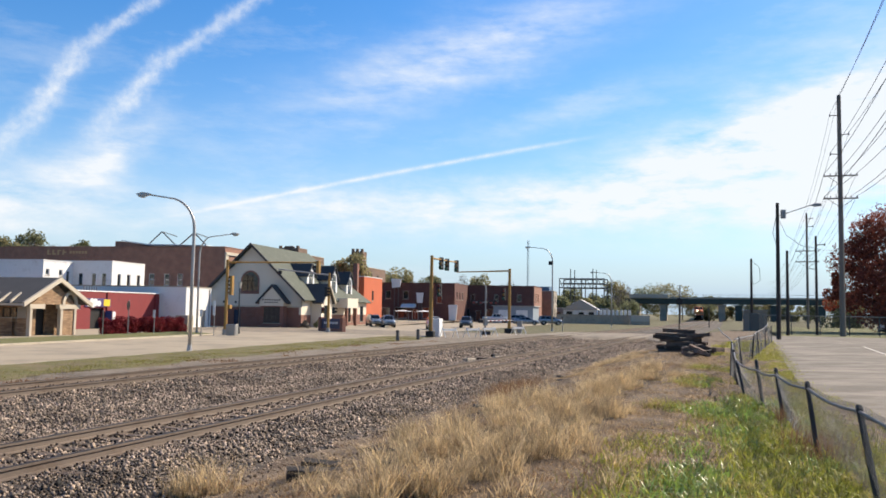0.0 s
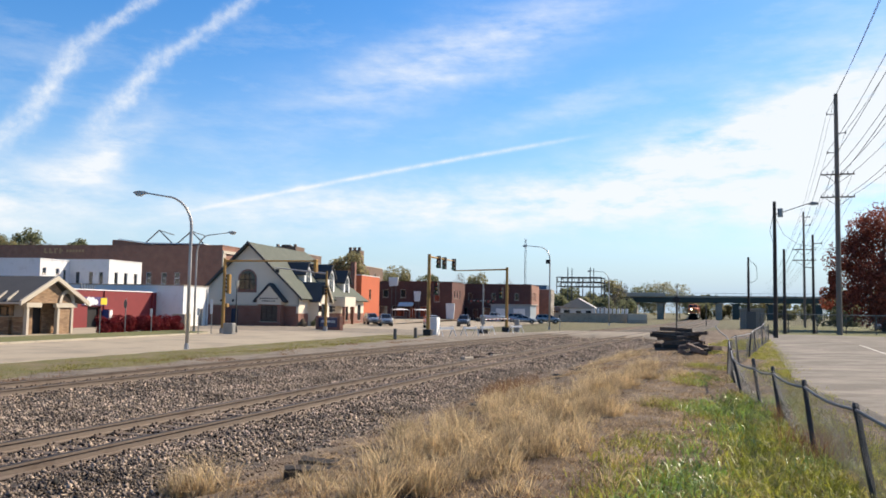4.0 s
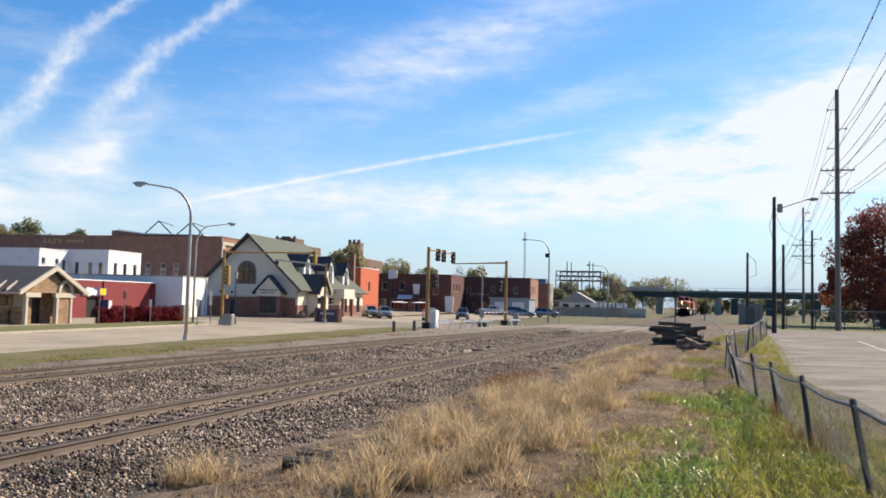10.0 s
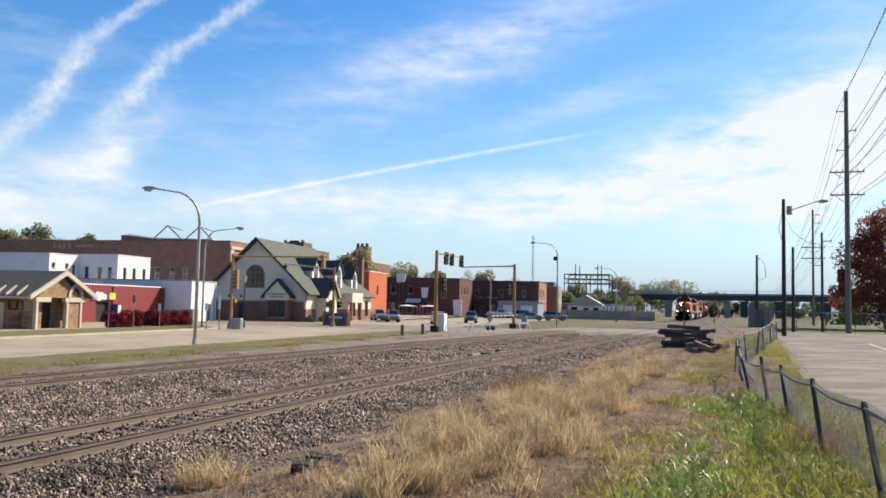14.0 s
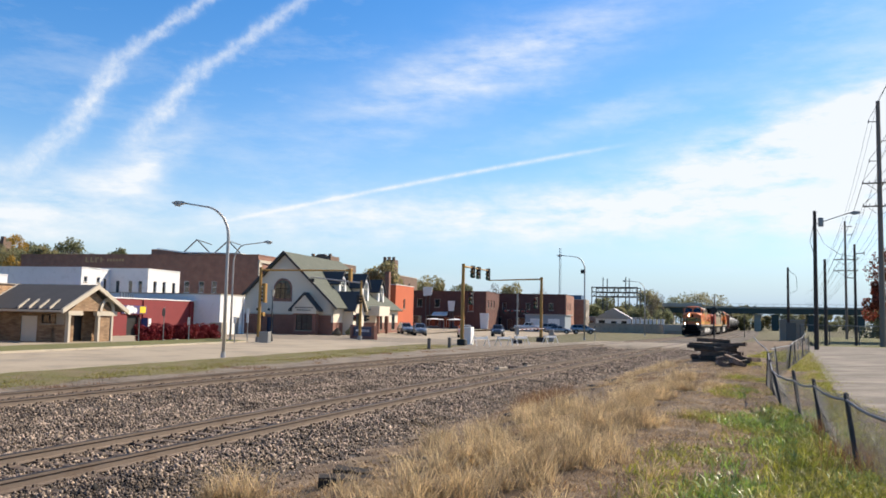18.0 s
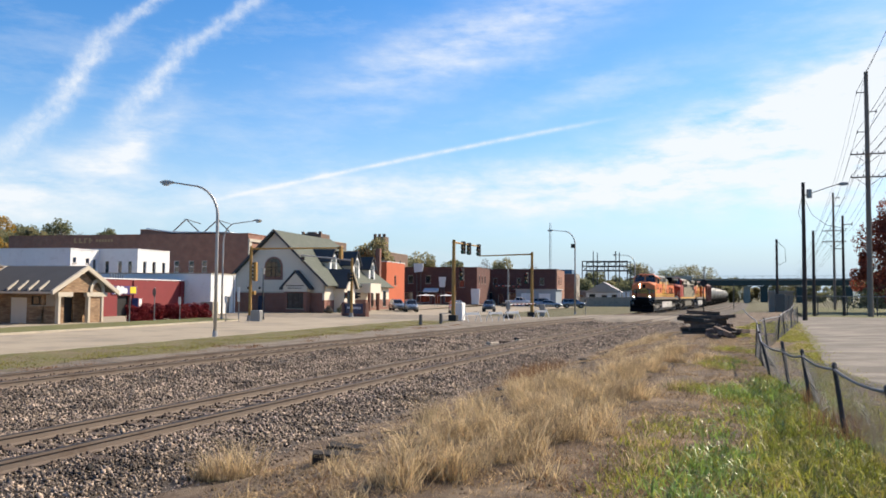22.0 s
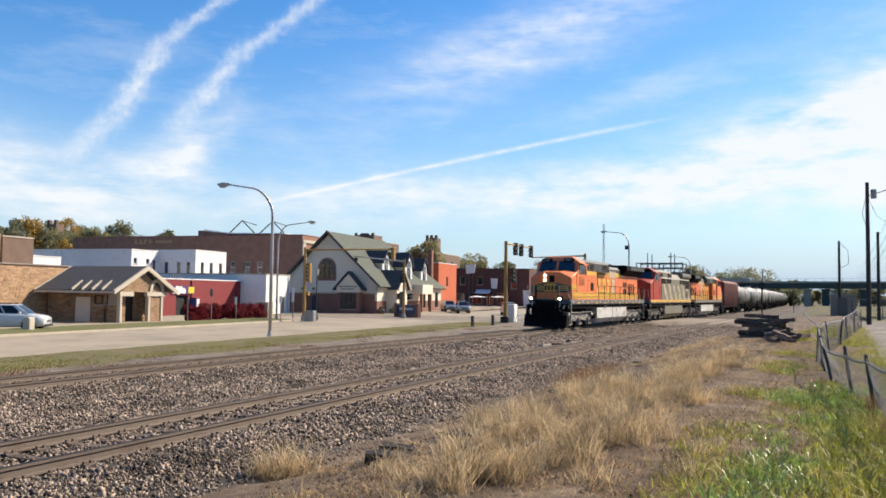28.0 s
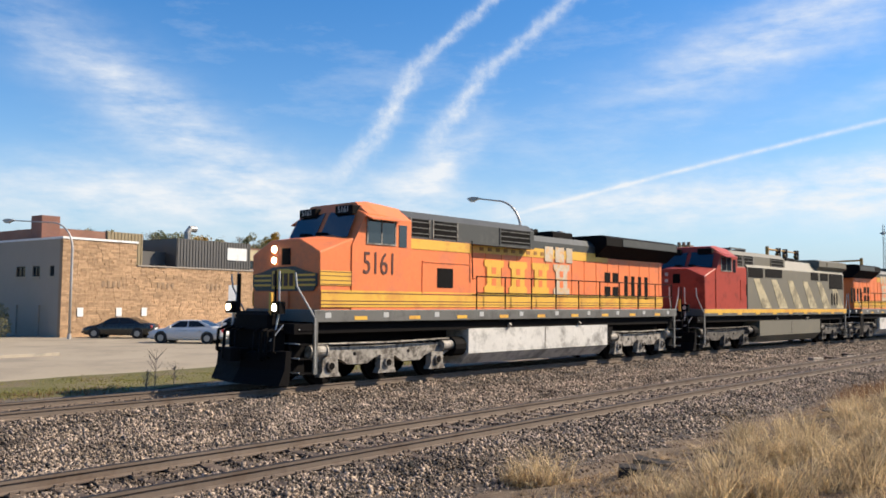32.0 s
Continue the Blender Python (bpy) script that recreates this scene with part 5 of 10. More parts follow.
for k in range(9):
    gear = thing("transformer", "white electric transformer behind the yard wall", "transformer", pose(-30.6 + 0.98 * k, 206.0 + 0.25 * k, -0.4), "white transformers")
    bm = B()
    tube(bm, (0, 0, 0), (0, 0, 3.3), 0.36, 0.36, 10)
    part("body", bm, M_WHITE, gear)
    bm = B()
    tube(bm, (0, 0, 3.3), (0, 0, 4.0), 0.12, 0.06, 8)
    part("bushing", bm, M_SIDING, gear)

# battlements and the stepped top
tow = thing("tower_battlement", "stone corner merlons on the old brick tower", "battlement", plot(-120.0, 260.0))
for u in (-4.2, -2.6, -0.9):
    bm = B()
    box(bm, u, u + 0.9, 0.02, 0.9, 22.0, 23.0, 0.03)
    part("merlon", bm, M_OLD_BRICK, tow)
step_ = thing("stepped_parapet", "raised middle of the brown brick building", "roof structure", plot(-129.6, 240.0))
bm = B()
box(bm, -11.6, -4.6, 0.4, 8, 18.7, 21.9, 0.05)
part("block", bm, M_OLD_BRICK, step_)
bm = B()
prism(bm, [(-10.0, 21.9), (-6.2, 21.9), (-6.8, 22.5), (-9.4, 22.5)], "y", 0.6, 1.6)
part("crest", bm, M_OLD_BRICK, step_)
for u in (-11.6, -5.4):
    bm = B()
    box(bm, u, u + 0.8, 0.3, 1.3, 21.9, 22.6, 0.03)
    part("corner_pier", bm, M_OLD_BRICK, step_)
# boards and sheds along the parking area
for k, (x, y, z, w, h, tn) in enumerate(((-68.4, 166.0, 6.8, 1.9, 2.0, 14), (-62.6, 165.5, 3.6, 1.2, 2.2, 0), (-55.2, 166.0, 0.0, 1.6, 3.3, 0))):
    brd = thing("wall_board", "blank white board on a brick building", "sign board", plot(x, y, z, 0), "white boards")
    bm = B()
    prism(bm, [(-w / 2, 0), (w / 2, 0.1 * tn / 7), (w / 2 + 0.2, h), (-w / 2 - 0.2, h)], "y", -0.1, 0.1)
    part("panel", bm, M_WHITE, brd)
    for u in (-w / 4, w / 4):
        bm = B()
        tube(bm, (u, 0.2, -z - 0.4), (u, 0.2, h * 0.8), 0.08, 0.08, 6)
        part("support", bm, M_SIDING, brd)
shed = thing("blue_shed", "low pale blue metal shed beside the parking area", "shed", plot(-40.0, 176.0, 0, 0))
bm = B()
box(bm, -9.0, 0.0, 0, 6, -0.4, 3.2, 0.04)
part("wall", bm, mat("pale_blue_siding", (0.244, 0.287, 0.322), 0.6, var=0.1), shed)
bm = B()
box(bm, -9.3, 0.3, -0.3, 6.3, 3.2, 3.4, 0.04)
part("roof", bm, M_GALV, shed)
for k in range(2):
    bm = B()
    box(bm, -7.8 + 4 * k, -5.2 + 4 * k, -0.03, 0.02, -0.3, 2.4)
    part("door", bm, M_WHITE, shed)

# awnings and canopies before the far shops
for x, y, w, tn, mt in ((-65.5, 166.6, 3.2, 6, M_WHITE), (-49.6, 185.2, 3.0, 6, M_GALV), (-45.6, 185.6, 2.8, 6, M_WHITE)):
    aw_ = thing("awning", "sloping pale awning over a shop window", "awning", plot(x, y, 2.7, tn), "shop awnings")
    bm = B()
    prism(bm, [(0.0, 0.7), (-1.3, 0.0), (-1.3, -0.2), (0.0, 0.1)], "x", -w / 2, w / 2)
    part("cover", bm, mt, aw_)
    for u in (-w / 2 + 0.1, w / 2 - 0.1):
        bm = B()
        tube(bm, (u, -1.25, -0.1), (u, 0.0, -0.6), 0.03, 0.03, 6)
        part("brace", bm, M_SIDING, aw_)
for x, y in ((-56.6, 141.0), (-53.2, 143.0)):
    cn = thing("canopy_tent", "small pale canopy on thin posts in the car park", "canopy", plot(x, y, -0.4, 8), "canopies")
    bm = B()
    top = bm.verts.new((0, 0, 2.45))
    base_ = [bm.verts.new(p) for p in ((-1.5, -1.5, 2.2), (1.5, -1.5, 2.2), (1.5, 1.5, 2.2), (-1.5, 1.5, 2.2))]
    for a, b in zip(base_, base_[1:] + base_[:1]):
        bm.faces.new((a, b, top))
    bm.faces.new(base_[::-1])
    part("cover", bm, M_WHITE, cn)
    for u in (-1.4, 1.4):
        for v in (-1.4, 1.4):
            bm = B()
            tube(bm, (u, v, 0), (u, v, 2.25), 0.04, 0.04, 6)
            part("post", bm, M_GALV, cn)

# ---- street furniture ----
M_LAMPGLASS = mat("lamp_lens", (0.435, 0.418, 0.365), 0.3, var=0.05, bump=0.0)
M_SIGNAL_LENS = {c: mat("signal_lens_" + c, v, 0.3, var=0.05, bump=0.0) for c, v in (("red", (0.174, 0.014, 0.01)), ("amber", (0.195, 0.104, 0.014)), ("green", (0.014, 0.097, 0.056)))}


def street_lamp(x, y, z, h, reach, heading, label, arm_rise=0.7, head=0.75, r=0.1):
    """A davit lamp: tapered pole bending into an arm, and a cobra head. heading: degrees of the arm from +x."""
    lp = thing("street_lamp", label, "street lamp", pose(x, y, z, 0, 0, heading), "street lamps")
    bm = B()
    pts = [(0, 0, 0.0), (0, 0, h * 0.5), (0, 0, h - 1.9)]
    for k in range(1, 9):
        a = math.pi / 2 * k / 8
        pts.append((min(1.5, reach * 0.6) * (1 - math.cos(a)), 0, h - 1.9 + (1.9 - 0.15) * math.sin(a)))
    pts.append((reach, 0, h))
    pipe(bm, pts, r, 10, r * 0.42)
    part("pole", bm, M_POLE_ALU, lp, smooth=True)
    bm = B()
    tube(bm, (0, 0, 0), (0, 0, 0.35), r * 1.6, r * 1.3, 10)
    part("base", bm, M_POLE_ALU, lp)
    bm = B()
    prism(bm, [(-0.12, 0.02), (0.1, 0.1), (head * 0.6, 0.12), (head, 0.02), (head * 0.9, -0.06), (head * 0.3, -0.1)], "y", -0.14, 0.14)
    hd = part("lamp_head", bm, M_POLE_ALU, lp, "grey cobra lamp head", Matrix.Translation((reach, 0, h)))
    bm = B()
    prism(bm, [(head * 0.3, -0.1), (head * 0.88, -0.06), (head * 0.75, -0.17), (head * 0.4, -0.19)], "y", -0.12, 0.12)
    part("lens", bm, M_LAMPGLASS, hd)
    return lp


street_lamp(-29.2, 39.9, -0.42, 8.97, 2.6, 205, "tall grey street lamp with a curved arm on the verge", r=0.1)
street_lamp(-45.7, 63.4, -0.47, 9.1, 3.9, -10, "tall grey street lamp by the depot corner", r=0.09)
street_lamp(-54.6, 24.2, -0.47, 7.9, 4.3, 215, "white street lamp before the stone building", r=0.09)
l3 = street_lamp(-22.1, 108.8, -0.4, 11.3, 3.0, 185, "tall grey lamp with floodlights at the crossing", r=0.1)
bm = B()
box(bm, 0.0, 0.5, -0.35, -0.05, 8.9, 9.4)
box(bm, 0.0, 0.5, 0.05, 0.35, 8.9, 9.4)
part("floodlight", bm, M_BLACK, l3)
street_lamp(-19.5, 149.5, -0.3, 9.8, 3.2, 180, "far grey street lamp by the concrete wall", r=0.1)


def signal_head(parent, p, heading, lamps=3, body=None, size=0.36, lit=None):
    """A traffic signal head with visors; looks along heading."""
    m = Matrix.Translation(p) @ Euler((0, 0, radians(heading))).to_matrix().to_4x4()
    bm = B()
    box(bm, -0.14, 0.14, -size / 2, size / 2, -size * lamps / 2, size * lamps / 2, 0.03)
    hd = part("signal_head", bm, body or M_BLACK, parent, "", m)
    for k in range(lamps):
        z = size * (lamps / 2 - 0.5 - k)
        bm = B()
        tube(bm, (0.14, 0, z), (0.16, 0, z), size * 0.36, size * 0.36, 12)
        part("lens", bm, M_SIGNAL_LENS[("red", "amber", "green")[k % 3]], hd)
        bm = B()
        for j in range(8):
            a0, a1 = math.pi * (j / 8 * 1.3 - 0.15), math.pi * ((j + 1) / 8 * 1.3 - 0.15)
            r_ = size * 0.42
            quad(bm, (0.14, r_ * math.cos(a0), z + r_ * math.sin(a0)), (0.14, r_ * math.cos(a1), z + r_ * math.sin(a1)), (0.42, r_ * math.cos(a1), z + r_ * math.sin(a1)), (0.42, r_ * math.cos(a0), z + r_ * math.sin(a0)))
        part("visor", bm, M_BLACK, hd)
    return hd


def mast(x, y, z, h, reach, heading, label, r=0.15, rise=0.15, arm_mat=None):
    """A traffic signal pole with a mast arm."""
    ms = thing("traffic_signal", label, "traffic signal", pose(x, y, z, 0, 0, heading), "traffic signals")
    bm = B()
    tube(bm, (0, 0, 0), (0, 0, h), r, r * 0.78, 12)
    part("pole", bm, M_YELLOW, ms, smooth=False)
    bm = B()
    tube(bm, (0, 0, 0), (0, 0, 0.5), r * 1.7, r * 1.5, 12)
    part("base", bm, M_GALV, ms)
    if reach:
        bm = B()
        tube(bm, (0, 0, h - 0.25), (reach, 0, h - 0.25 + rise), 0.1, 0.06, 10)
        part("arm", bm, arm_mat or M_YELLOW, ms)
    return ms


m1 = mast(-44.0, 65.4, -0.48, 7.0, 8.6, 27, "yellow traffic signal pole with a long mast arm", 0.17, 0.2)
signal_head(m1, (8.4, 0, 6.5), 150, 3, M_YELLOW, 0.4)
signal_head(m1, (0.45, 0, 4.6), 150, 5, M_YELLOW, 0.36)
signal_head(m1, (0.3, 0.2, 2.6), 150, 1, M_YELLOW, 0.36)
m2 = mast(-40.9, 80.1, -0.48, 6.5, 5.6, 205, "yellow traffic signal pole with a short pale arm", 0.16, 0.5, M_POLE_ALU)
signal_head(m2, (0.3, 0.15, 4.4), 170, 3, M_BLACK, 0.34)
signal_head(m2, (-0.55, 0.1, 2.4), 190, 2, M_BLACK, 0.34)
signal_head(m2, (0.6, -0.1, 2.4), 100, 2, M_BLACK, 0.34)
signal_head(m2, (5.3, 0, 6.4), 20, 1, M_BLACK, 0.4)
m3 = mast(-27.4, 75.6, -0.48, 8.0, 9.0, 92, "yellow traffic signal gantry beside the crossing", 0.2, 0.1)
for d, z in ((3.2, 7.4), (5.2, 7.4), (8.8, 7.45)):
    signal_head(m3, (d, 0, z), 178, 3, M_BLACK, 0.42)
signal_head(m3, (0.3, -0.75, 4.6), 178, 3, M_BLACK, 0.42)
m4 = mast(-24.5, 95.1, -0.45, 7.7, 6.8, 178, "yellow traffic signal pole with a straight arm at the crossing", 0.2, -0.15)
signal_head(m4, (0.7, 0, 4.6), 90, 3, M_BLACK, 0.45)
bm = B()
box(bm, -0.45, 0.45, -0.45, 0.45, 0, 0.55, 0.05)
part("footing", bm, M_BLACK, m4)
bm = B()
box(bm, -0.4, 0.4, -0.4, 0.4, 0, 0.6, 0.05)
part("footing", bm, M_BLACK, m3)

# railway crossing signals
def crossing_signal(x, y, z, heading):
    cs = thing("crossing_signal", "silver railway crossing mast with crossbuck, lamps and lowered arm", "crossing signal", pose(x, y, z, 0, 0, heading), "railway crossing signals")
    bm = B()
    tube(bm, (0, 0, 0), (0, 0, 5.4), 0.09, 0.08, 10)
    part("mast", bm, M_GALV, cs)
    bm = B()
    box(bm, -0.45, 0.45, -0.4, 0.4, 0, 0.45, 0.04)
    part("base", bm, M_BLACK, cs)
    for s_ in (-1, 1):
        bm = B()
        box(bm, -0.62, 0.62, -0.02, 0.02, -0.11, 0.11)
        part("crossbuck", bm, M_GALV, cs, "", Euler((0, 0, radians(58))).to_matrix().to_4x4() @ Matrix.Translation((0, -0.12 - 0.03 * s_, 4.4)) @ Euler((0, radians(s_ * 42), 0)).to_matrix().to_4x4())
    bm = B()
    tube(bm, (-1.7, 0, 3.55), (1.3, 0, 3.55), 0.05, 0.05, 8)
    part("lamp_arm", bm, M_GALV, cs)
    for px_ in (-1.6, -0.75, 0.55, 1.2):
        bm = B()
        tube(bm, (px_, -0.08, 3.5), (px_, -0.05, 3.5), 0.3, 0.3, 16)
        disc = part("lamp_disc", bm, M_BLACK, cs)
        bm = B()
        tube(bm, (px_, -0.22, 3.5), (px_, -0.08, 3.5), 0.13, 0.11, 12)
        part("lamp", bm, M_SIGNAL_LENS["red"], disc)
    bm = B()
    box(bm, -0.2, 0.2, -0.18, 0.18, 1.0, 1.9, 0.03)
    part("gate_motor", bm, M_GALV, cs)
    bm = B()
    a_, b_ = Vector((0.3, 0.2, 1.5)), Vector((5.3, 2.7, 1.6))
    tube(bm, a_, b_, 0.07, 0.04, 8)
    arm = part("gate_arm", bm, M_WHITE, cs, "lowered white gate arm")
    for k in range(6):
        bm = B()
        tube(bm, a_.lerp(b_, 0.1 + 0.155 * k), a_.lerp(b_, 0.17 + 0.155 * k), 0.076 - 0.004 * k, 0.074 - 0.004 * k, 8)
        part("gate_band", bm, M_RED_PAINT, arm, "red band")
    bm = B()
    box(bm, -0.9, -0.4, -0.25, 0.05, 1.3, 1.7, 0.04)
    part("counterweight", bm, M_BLACK, cs)
    return cs


crossing_signal(-24.8, 85.9, -0.45, 48)
for k, (x, y) in enumerate(((-24.6, 73.0), (-23.4, 76.6), (-22.8, 80.4), (-21.8, 88.8))):
    bt = thing("barricade", "small white folding barricade by the tracks", "barricade", pose(x, y, -0.42, 0, 0, 60), "folding barricades")
    for s_ in (-1, 1):
        for e in (-0.8, 0.8):
            bm = B()
            tube(bm, (e, s_ * 0.45, 0), (e, 0, 0.95), 0.04, 0.04, 6)
            part("leg", bm, M_WHITE, bt)
        bm = B()
        box(bm, -0.8, 0.8, s_ * 0.1 - 0.02, s_ * 0.1 + 0.02, 0.66, 0.86)
        part("board", bm, M_WHITE, bt)
for x, y in ((-25.4, 62.2), (-25.1, 66.1)):
    bd = thing("bollard", "short dark bollard on the verge", "bollard", pose(x, y, -0.42), "dark bollards")
    bm = B()
    tube(bm, (0, 0, 0), (0, 0, 0.78), 0.15, 0.14, 10)
    part("shaft", bm, M_SIDING, bd)
    bm = B()
    tube(bm, (0, 0, 0.78), (0, 0, 0.9), 0.17, 0.1, 10)
    part("cap", bm, M_BLACK, bd)


def cabinet(x, y, z, w, d, h, m_, label, turn=6):
    cb = thing("utility_box", label, "utility box", pose(x, y, z, 0, 0, turn), "utility boxes")
    bm = B()
    box(bm, -w / 2, w / 2, -d / 2, d / 2, 0, h, 0.04)
    part("body", bm, m_, cb)
    bm = B()
    box(bm, w / 2, w / 2 + 0.02, -d * 0.4, d * 0.4, h * 0.15, h * 0.85)
    part("door", bm, m_, cb)


cabinet(-27.6, 77.6, -0.45, 1.1, 1.4, 1.75, M_WHITE, "white signal cabinet beside the crossing")
cabinet(-23.6, 96.6, -0.45, 0.6, 0.6, 1.5, M_GALV, "small grey cabinet by the signal pole")
cabinet(-42.6, 64.4, -0.47, 0.9, 0.7, 1.0, M_GALV, "grey signal controller box at the corner")
cabinet(-49.0, 66.0, -0.47, 1.3, 1.1, 1.7, M_CONC, "pale green transformer box by the white building")
cabinet(-43.6, 29.0, -0.47, 1.0, 0.7, 0.5, M_CONC, "low pale service box at the car park edge", -30)
cabinet(-41.9, 29.4, -0.47, 1.4, 0.8, 0.98, M_CONC, "pale green transformer box at the car park edge", -30)
cabinet(-43.4, 35.0, -0.47, 0.5, 0.5, 0.95, M_TRIM, "pale service pedestal at the car park edge")


def sign_post(x, y, z, h, shape, label, face_mat, turn=-30):
    sp = thing("road_sign", label, "road sign", pose(x, y, z, 0, 0, turn), "road signs")
    bm = B()
    box(bm, -0.035, 0.035, -0.03, 0.03, 0, h)
    part("post", bm, M_GALV, sp)
    bm = B()
    if shape == "octagon":
        prism(bm, [(0.38 * math.cos(math.pi / 8 + math.pi / 4 * k), h - 0.45 + 0.38 * math.sin(math.pi / 8 + math.pi / 4 * k)) for k in range(8)], "y", -0.06, -0.035)
    else:
        box(bm, -shape[0] / 2, shape[0] / 2, -0.06, -0.035, h - shape[1], h)
    part("plate", bm, face_mat, sp)


sign_post(-46.8, 52.7, -0.47, 2.15, (0.3, 0.9), "narrow dark edged sign on a thin post", M_SIDING)
sign_post(-47.3, 56.2, -0.47, 3.0, "octagon", "back of a grey stop sign on a post", M_SIDING)
sign_post(-46.1, 58.0, -0.47, 2.2, (0.5, 0.65), "small white parking sign on a post", M_WHITE)
sign_post(-43.8, 61.4, -0.47, 2.3, (0.45, 0.6), "small white road sign on a post", M_WHITE)
sign_post(-43.3, 62.6, -0.47, 3.1, (0.5, 1.3), "tall narrow white sign on a post", M_WHITE)
sign_post(-43.9, 29.6, -0.47, 3.6, (0.62, 1.75), "tall white car park sign on a post", M_WHITE, 72)
sign_post(-20.4, 107.3, -0.4, 2.0, (0.3, 0.4), "thin sign post beside the crossing", M_SIDING)

old = thing("pedestrian_lamp", "dark ornamental lamp post beside the depot", "street lamp", pose(-44.5, 68.3, -0.48))
bm = B()
tube(bm, (0, 0, 0), (0, 0, 0.6), 0.2, 0.12, 10)
tube(bm, (0, 0, 0.6), (0, 0, 4.4), 0.07, 0.05, 10)
part("post", bm, M_BLACK, old)
bm = B()
tube(bm, (0, 0, 4.4), (0, 0, 5.0), 0.13, 0.2, 10)
part("globe", bm, M_LAMPGLASS, old)

board = thing("sign_board", "low brick sign with a dark blue panel before the depot", "sign", pose(-42.2, 83.5, -0.48, 0, 0, -28))
for x in (-2.3, 1.9):
    bm = B()
    box(bm, x, x + 0.5, -0.25, 0.25, 0, 1.6, 0.03)
    part("brick_pier", bm, M_RED_BRICK, board)
bm = B()
box(bm, -1.8, 1.9, -0.2, 0.2, 0, 0.35)
part("brickwork", bm, M_RED_BRICK, board)
bm = B()
box(bm, -1.8, 1.9, -0.1, 0.1, 0.35, 1.45)
pn = part("panel", bm, mat("dark_blue_sign", (0.021, 0.035, 0.084), 0.4), board)
bm = B()
for k in range(9):
    box(bm, -1.3 + 0.3 * k, -1.1 + 0.3 * k, -0.12, -0.1, 0.85, 1.1)
part("lettering_bars", bm, M_WHITE, pn)

# wooden utility poles
def utility_pole(x, y, z, h, m_, label, arms=(), r=0.17, pins=()):
    up = thing("utility_pole", label, "utility pole", pose(x, y, z), "utility poles")
    bm = B()
    tube(bm, (0, 0, -0.2), (0, 0, h), r, r * 0.68, 12)
    part("shaft", bm, m_, up)
    for za, half in arms:
        bm = B()
        box(bm, -half, half, -r - 0.1, -r + 0.02, za - 0.06, za + 0.06)
        am = part("crossarm", bm, M_WOODPOLE, up)
        for s_ in (-1, 1):
            bm = B()
            tube(bm, (s_ * half * 0.75, -r - 0.05, za - 0.05), (0, -r, za - 0.9), 0.025, 0.025, 6)
            part("brace", bm, M_SIDING, am)
            for f in (0.25, 0.6, 0.95):
                bm = B()
                tube(bm, (s_ * half * f, -r - 0.04, za + 0.06), (s_ * half * f, -r - 0.04, za + 0.26), 0.045, 0.035, 8)
                part("insulator", bm, M_SIDING, am)
    for zp, s_ in pins:
        bm = B()
        tube(bm, (0, 0, zp), (s_ * 0.82, 0, zp + 0.06), 0.045, 0.04, 8)
        tube(bm, (s_ * 0.82, 0, zp - 0.1), (s_ * 0.82, 0, zp + 0.2), 0.05, 0.05, 8)
        part("standoff", bm, M_SIDING, up)
    return up


big = utility_pole(10.5, 86.2, 0.4, 23.3, M_WOODPOLE, "very tall wooden power pole with two crossarms", ((15.35, 1.5), (13.15, 1.5)), 0.27, ((21.3, -1), (19.4, 1), (17.5, -1)))
dk = utility_pole(3.8, 67.6, 0.4, 10.5, M_DARKPOLE, "dark wooden pole with a yard lamp", (), 0.18)
bm = B()
tube(bm, (0.1, 0, 9.5), (2.4, -0.4, 10.25), 0.035, 0.03, 8)
part("lamp_arm", bm, M_GALV, dk)
bm = B()
prism(bm, [(2.3, 10.2), (2.6, 10.36), (3.0, 10.32), (3.1, 10.18), (2.7, 10.1)], "y", -0.55, -0.25)
part("lamp_head", bm, M_GALV, dk)
bm = B()
tube(bm, (0.42, 0, 9.3), (0.42, 0, 9.95), 0.2, 0.2, 12)
part("transformer", bm, M_GALV, dk, "small grey transformer can")
bm = B()
pipe(bm, [(0.1, 0, 9.2), (0.6, 0, 8.0), (1.6, 0, 7.2), (3.0, 0, 6.9)], 0.015, 5)
pipe(bm, [(-0.1, 0, 9.4), (-0.35, 0, 8.2), (-0.12, 0, 7.3)], 0.02, 5)
part("cable", bm, M_BLACK, dk)
p3 = utility_pole(3.2, 115.5, 0.2, 9.5, M_DARKPOLE, "dark wooden pole with hanging cable", (), 0.2)
bm = B()
pipe(bm, [(0.1, 0, 9.2), (1.0, 0, 8.3), (1.1, 0, 6.6), (0.3, 0, 6.1), (-0.2, 0, 7.0)], 0.03, 5)
part("cable", bm, M_BLACK, p3)
bm = B()
box(bm, -0.3, 0.9, -0.3, 0.1, 0.0, 2.3, 0.05)
part("meter_box", bm, M_SIDING, p3)
utility_pole(5.6, 85.1, 0.4, 8.1, M_DARKPOLE, "short dark wooden pole without wires", (), 0.17)
utility_pole(11.35, 131.0, 0.2, 17.2, M_WOODPOLE, "far wooden power pole with crossarms", ((11.6, 1.6), (10.0, 1.6)), 0.2, ((16.4, 1), (15.2, 1)))
utility_pole(8.5, 88.7, 0.4, 9.8, M_DARKPOLE, "dark wooden pole with small fittings", (), 0.15, ((8.9, 1), (6.5, -1)))
utility_pole(-11.0, 215.0, -0.2, 9.6, M_WOODPOLE, "far wooden pole beside the main track", (), 0.2)
utility_pole(-3.0, 160.0, -0.1, 4.6, M_SIDING, "thin dark post beside the tracks", (), 0.09)

# overhead wires from the tall pole
M_CABLE = mat("black_cable", (0.021, 0.021, 0.023), 0.6, var=0.05, bump=0.0)
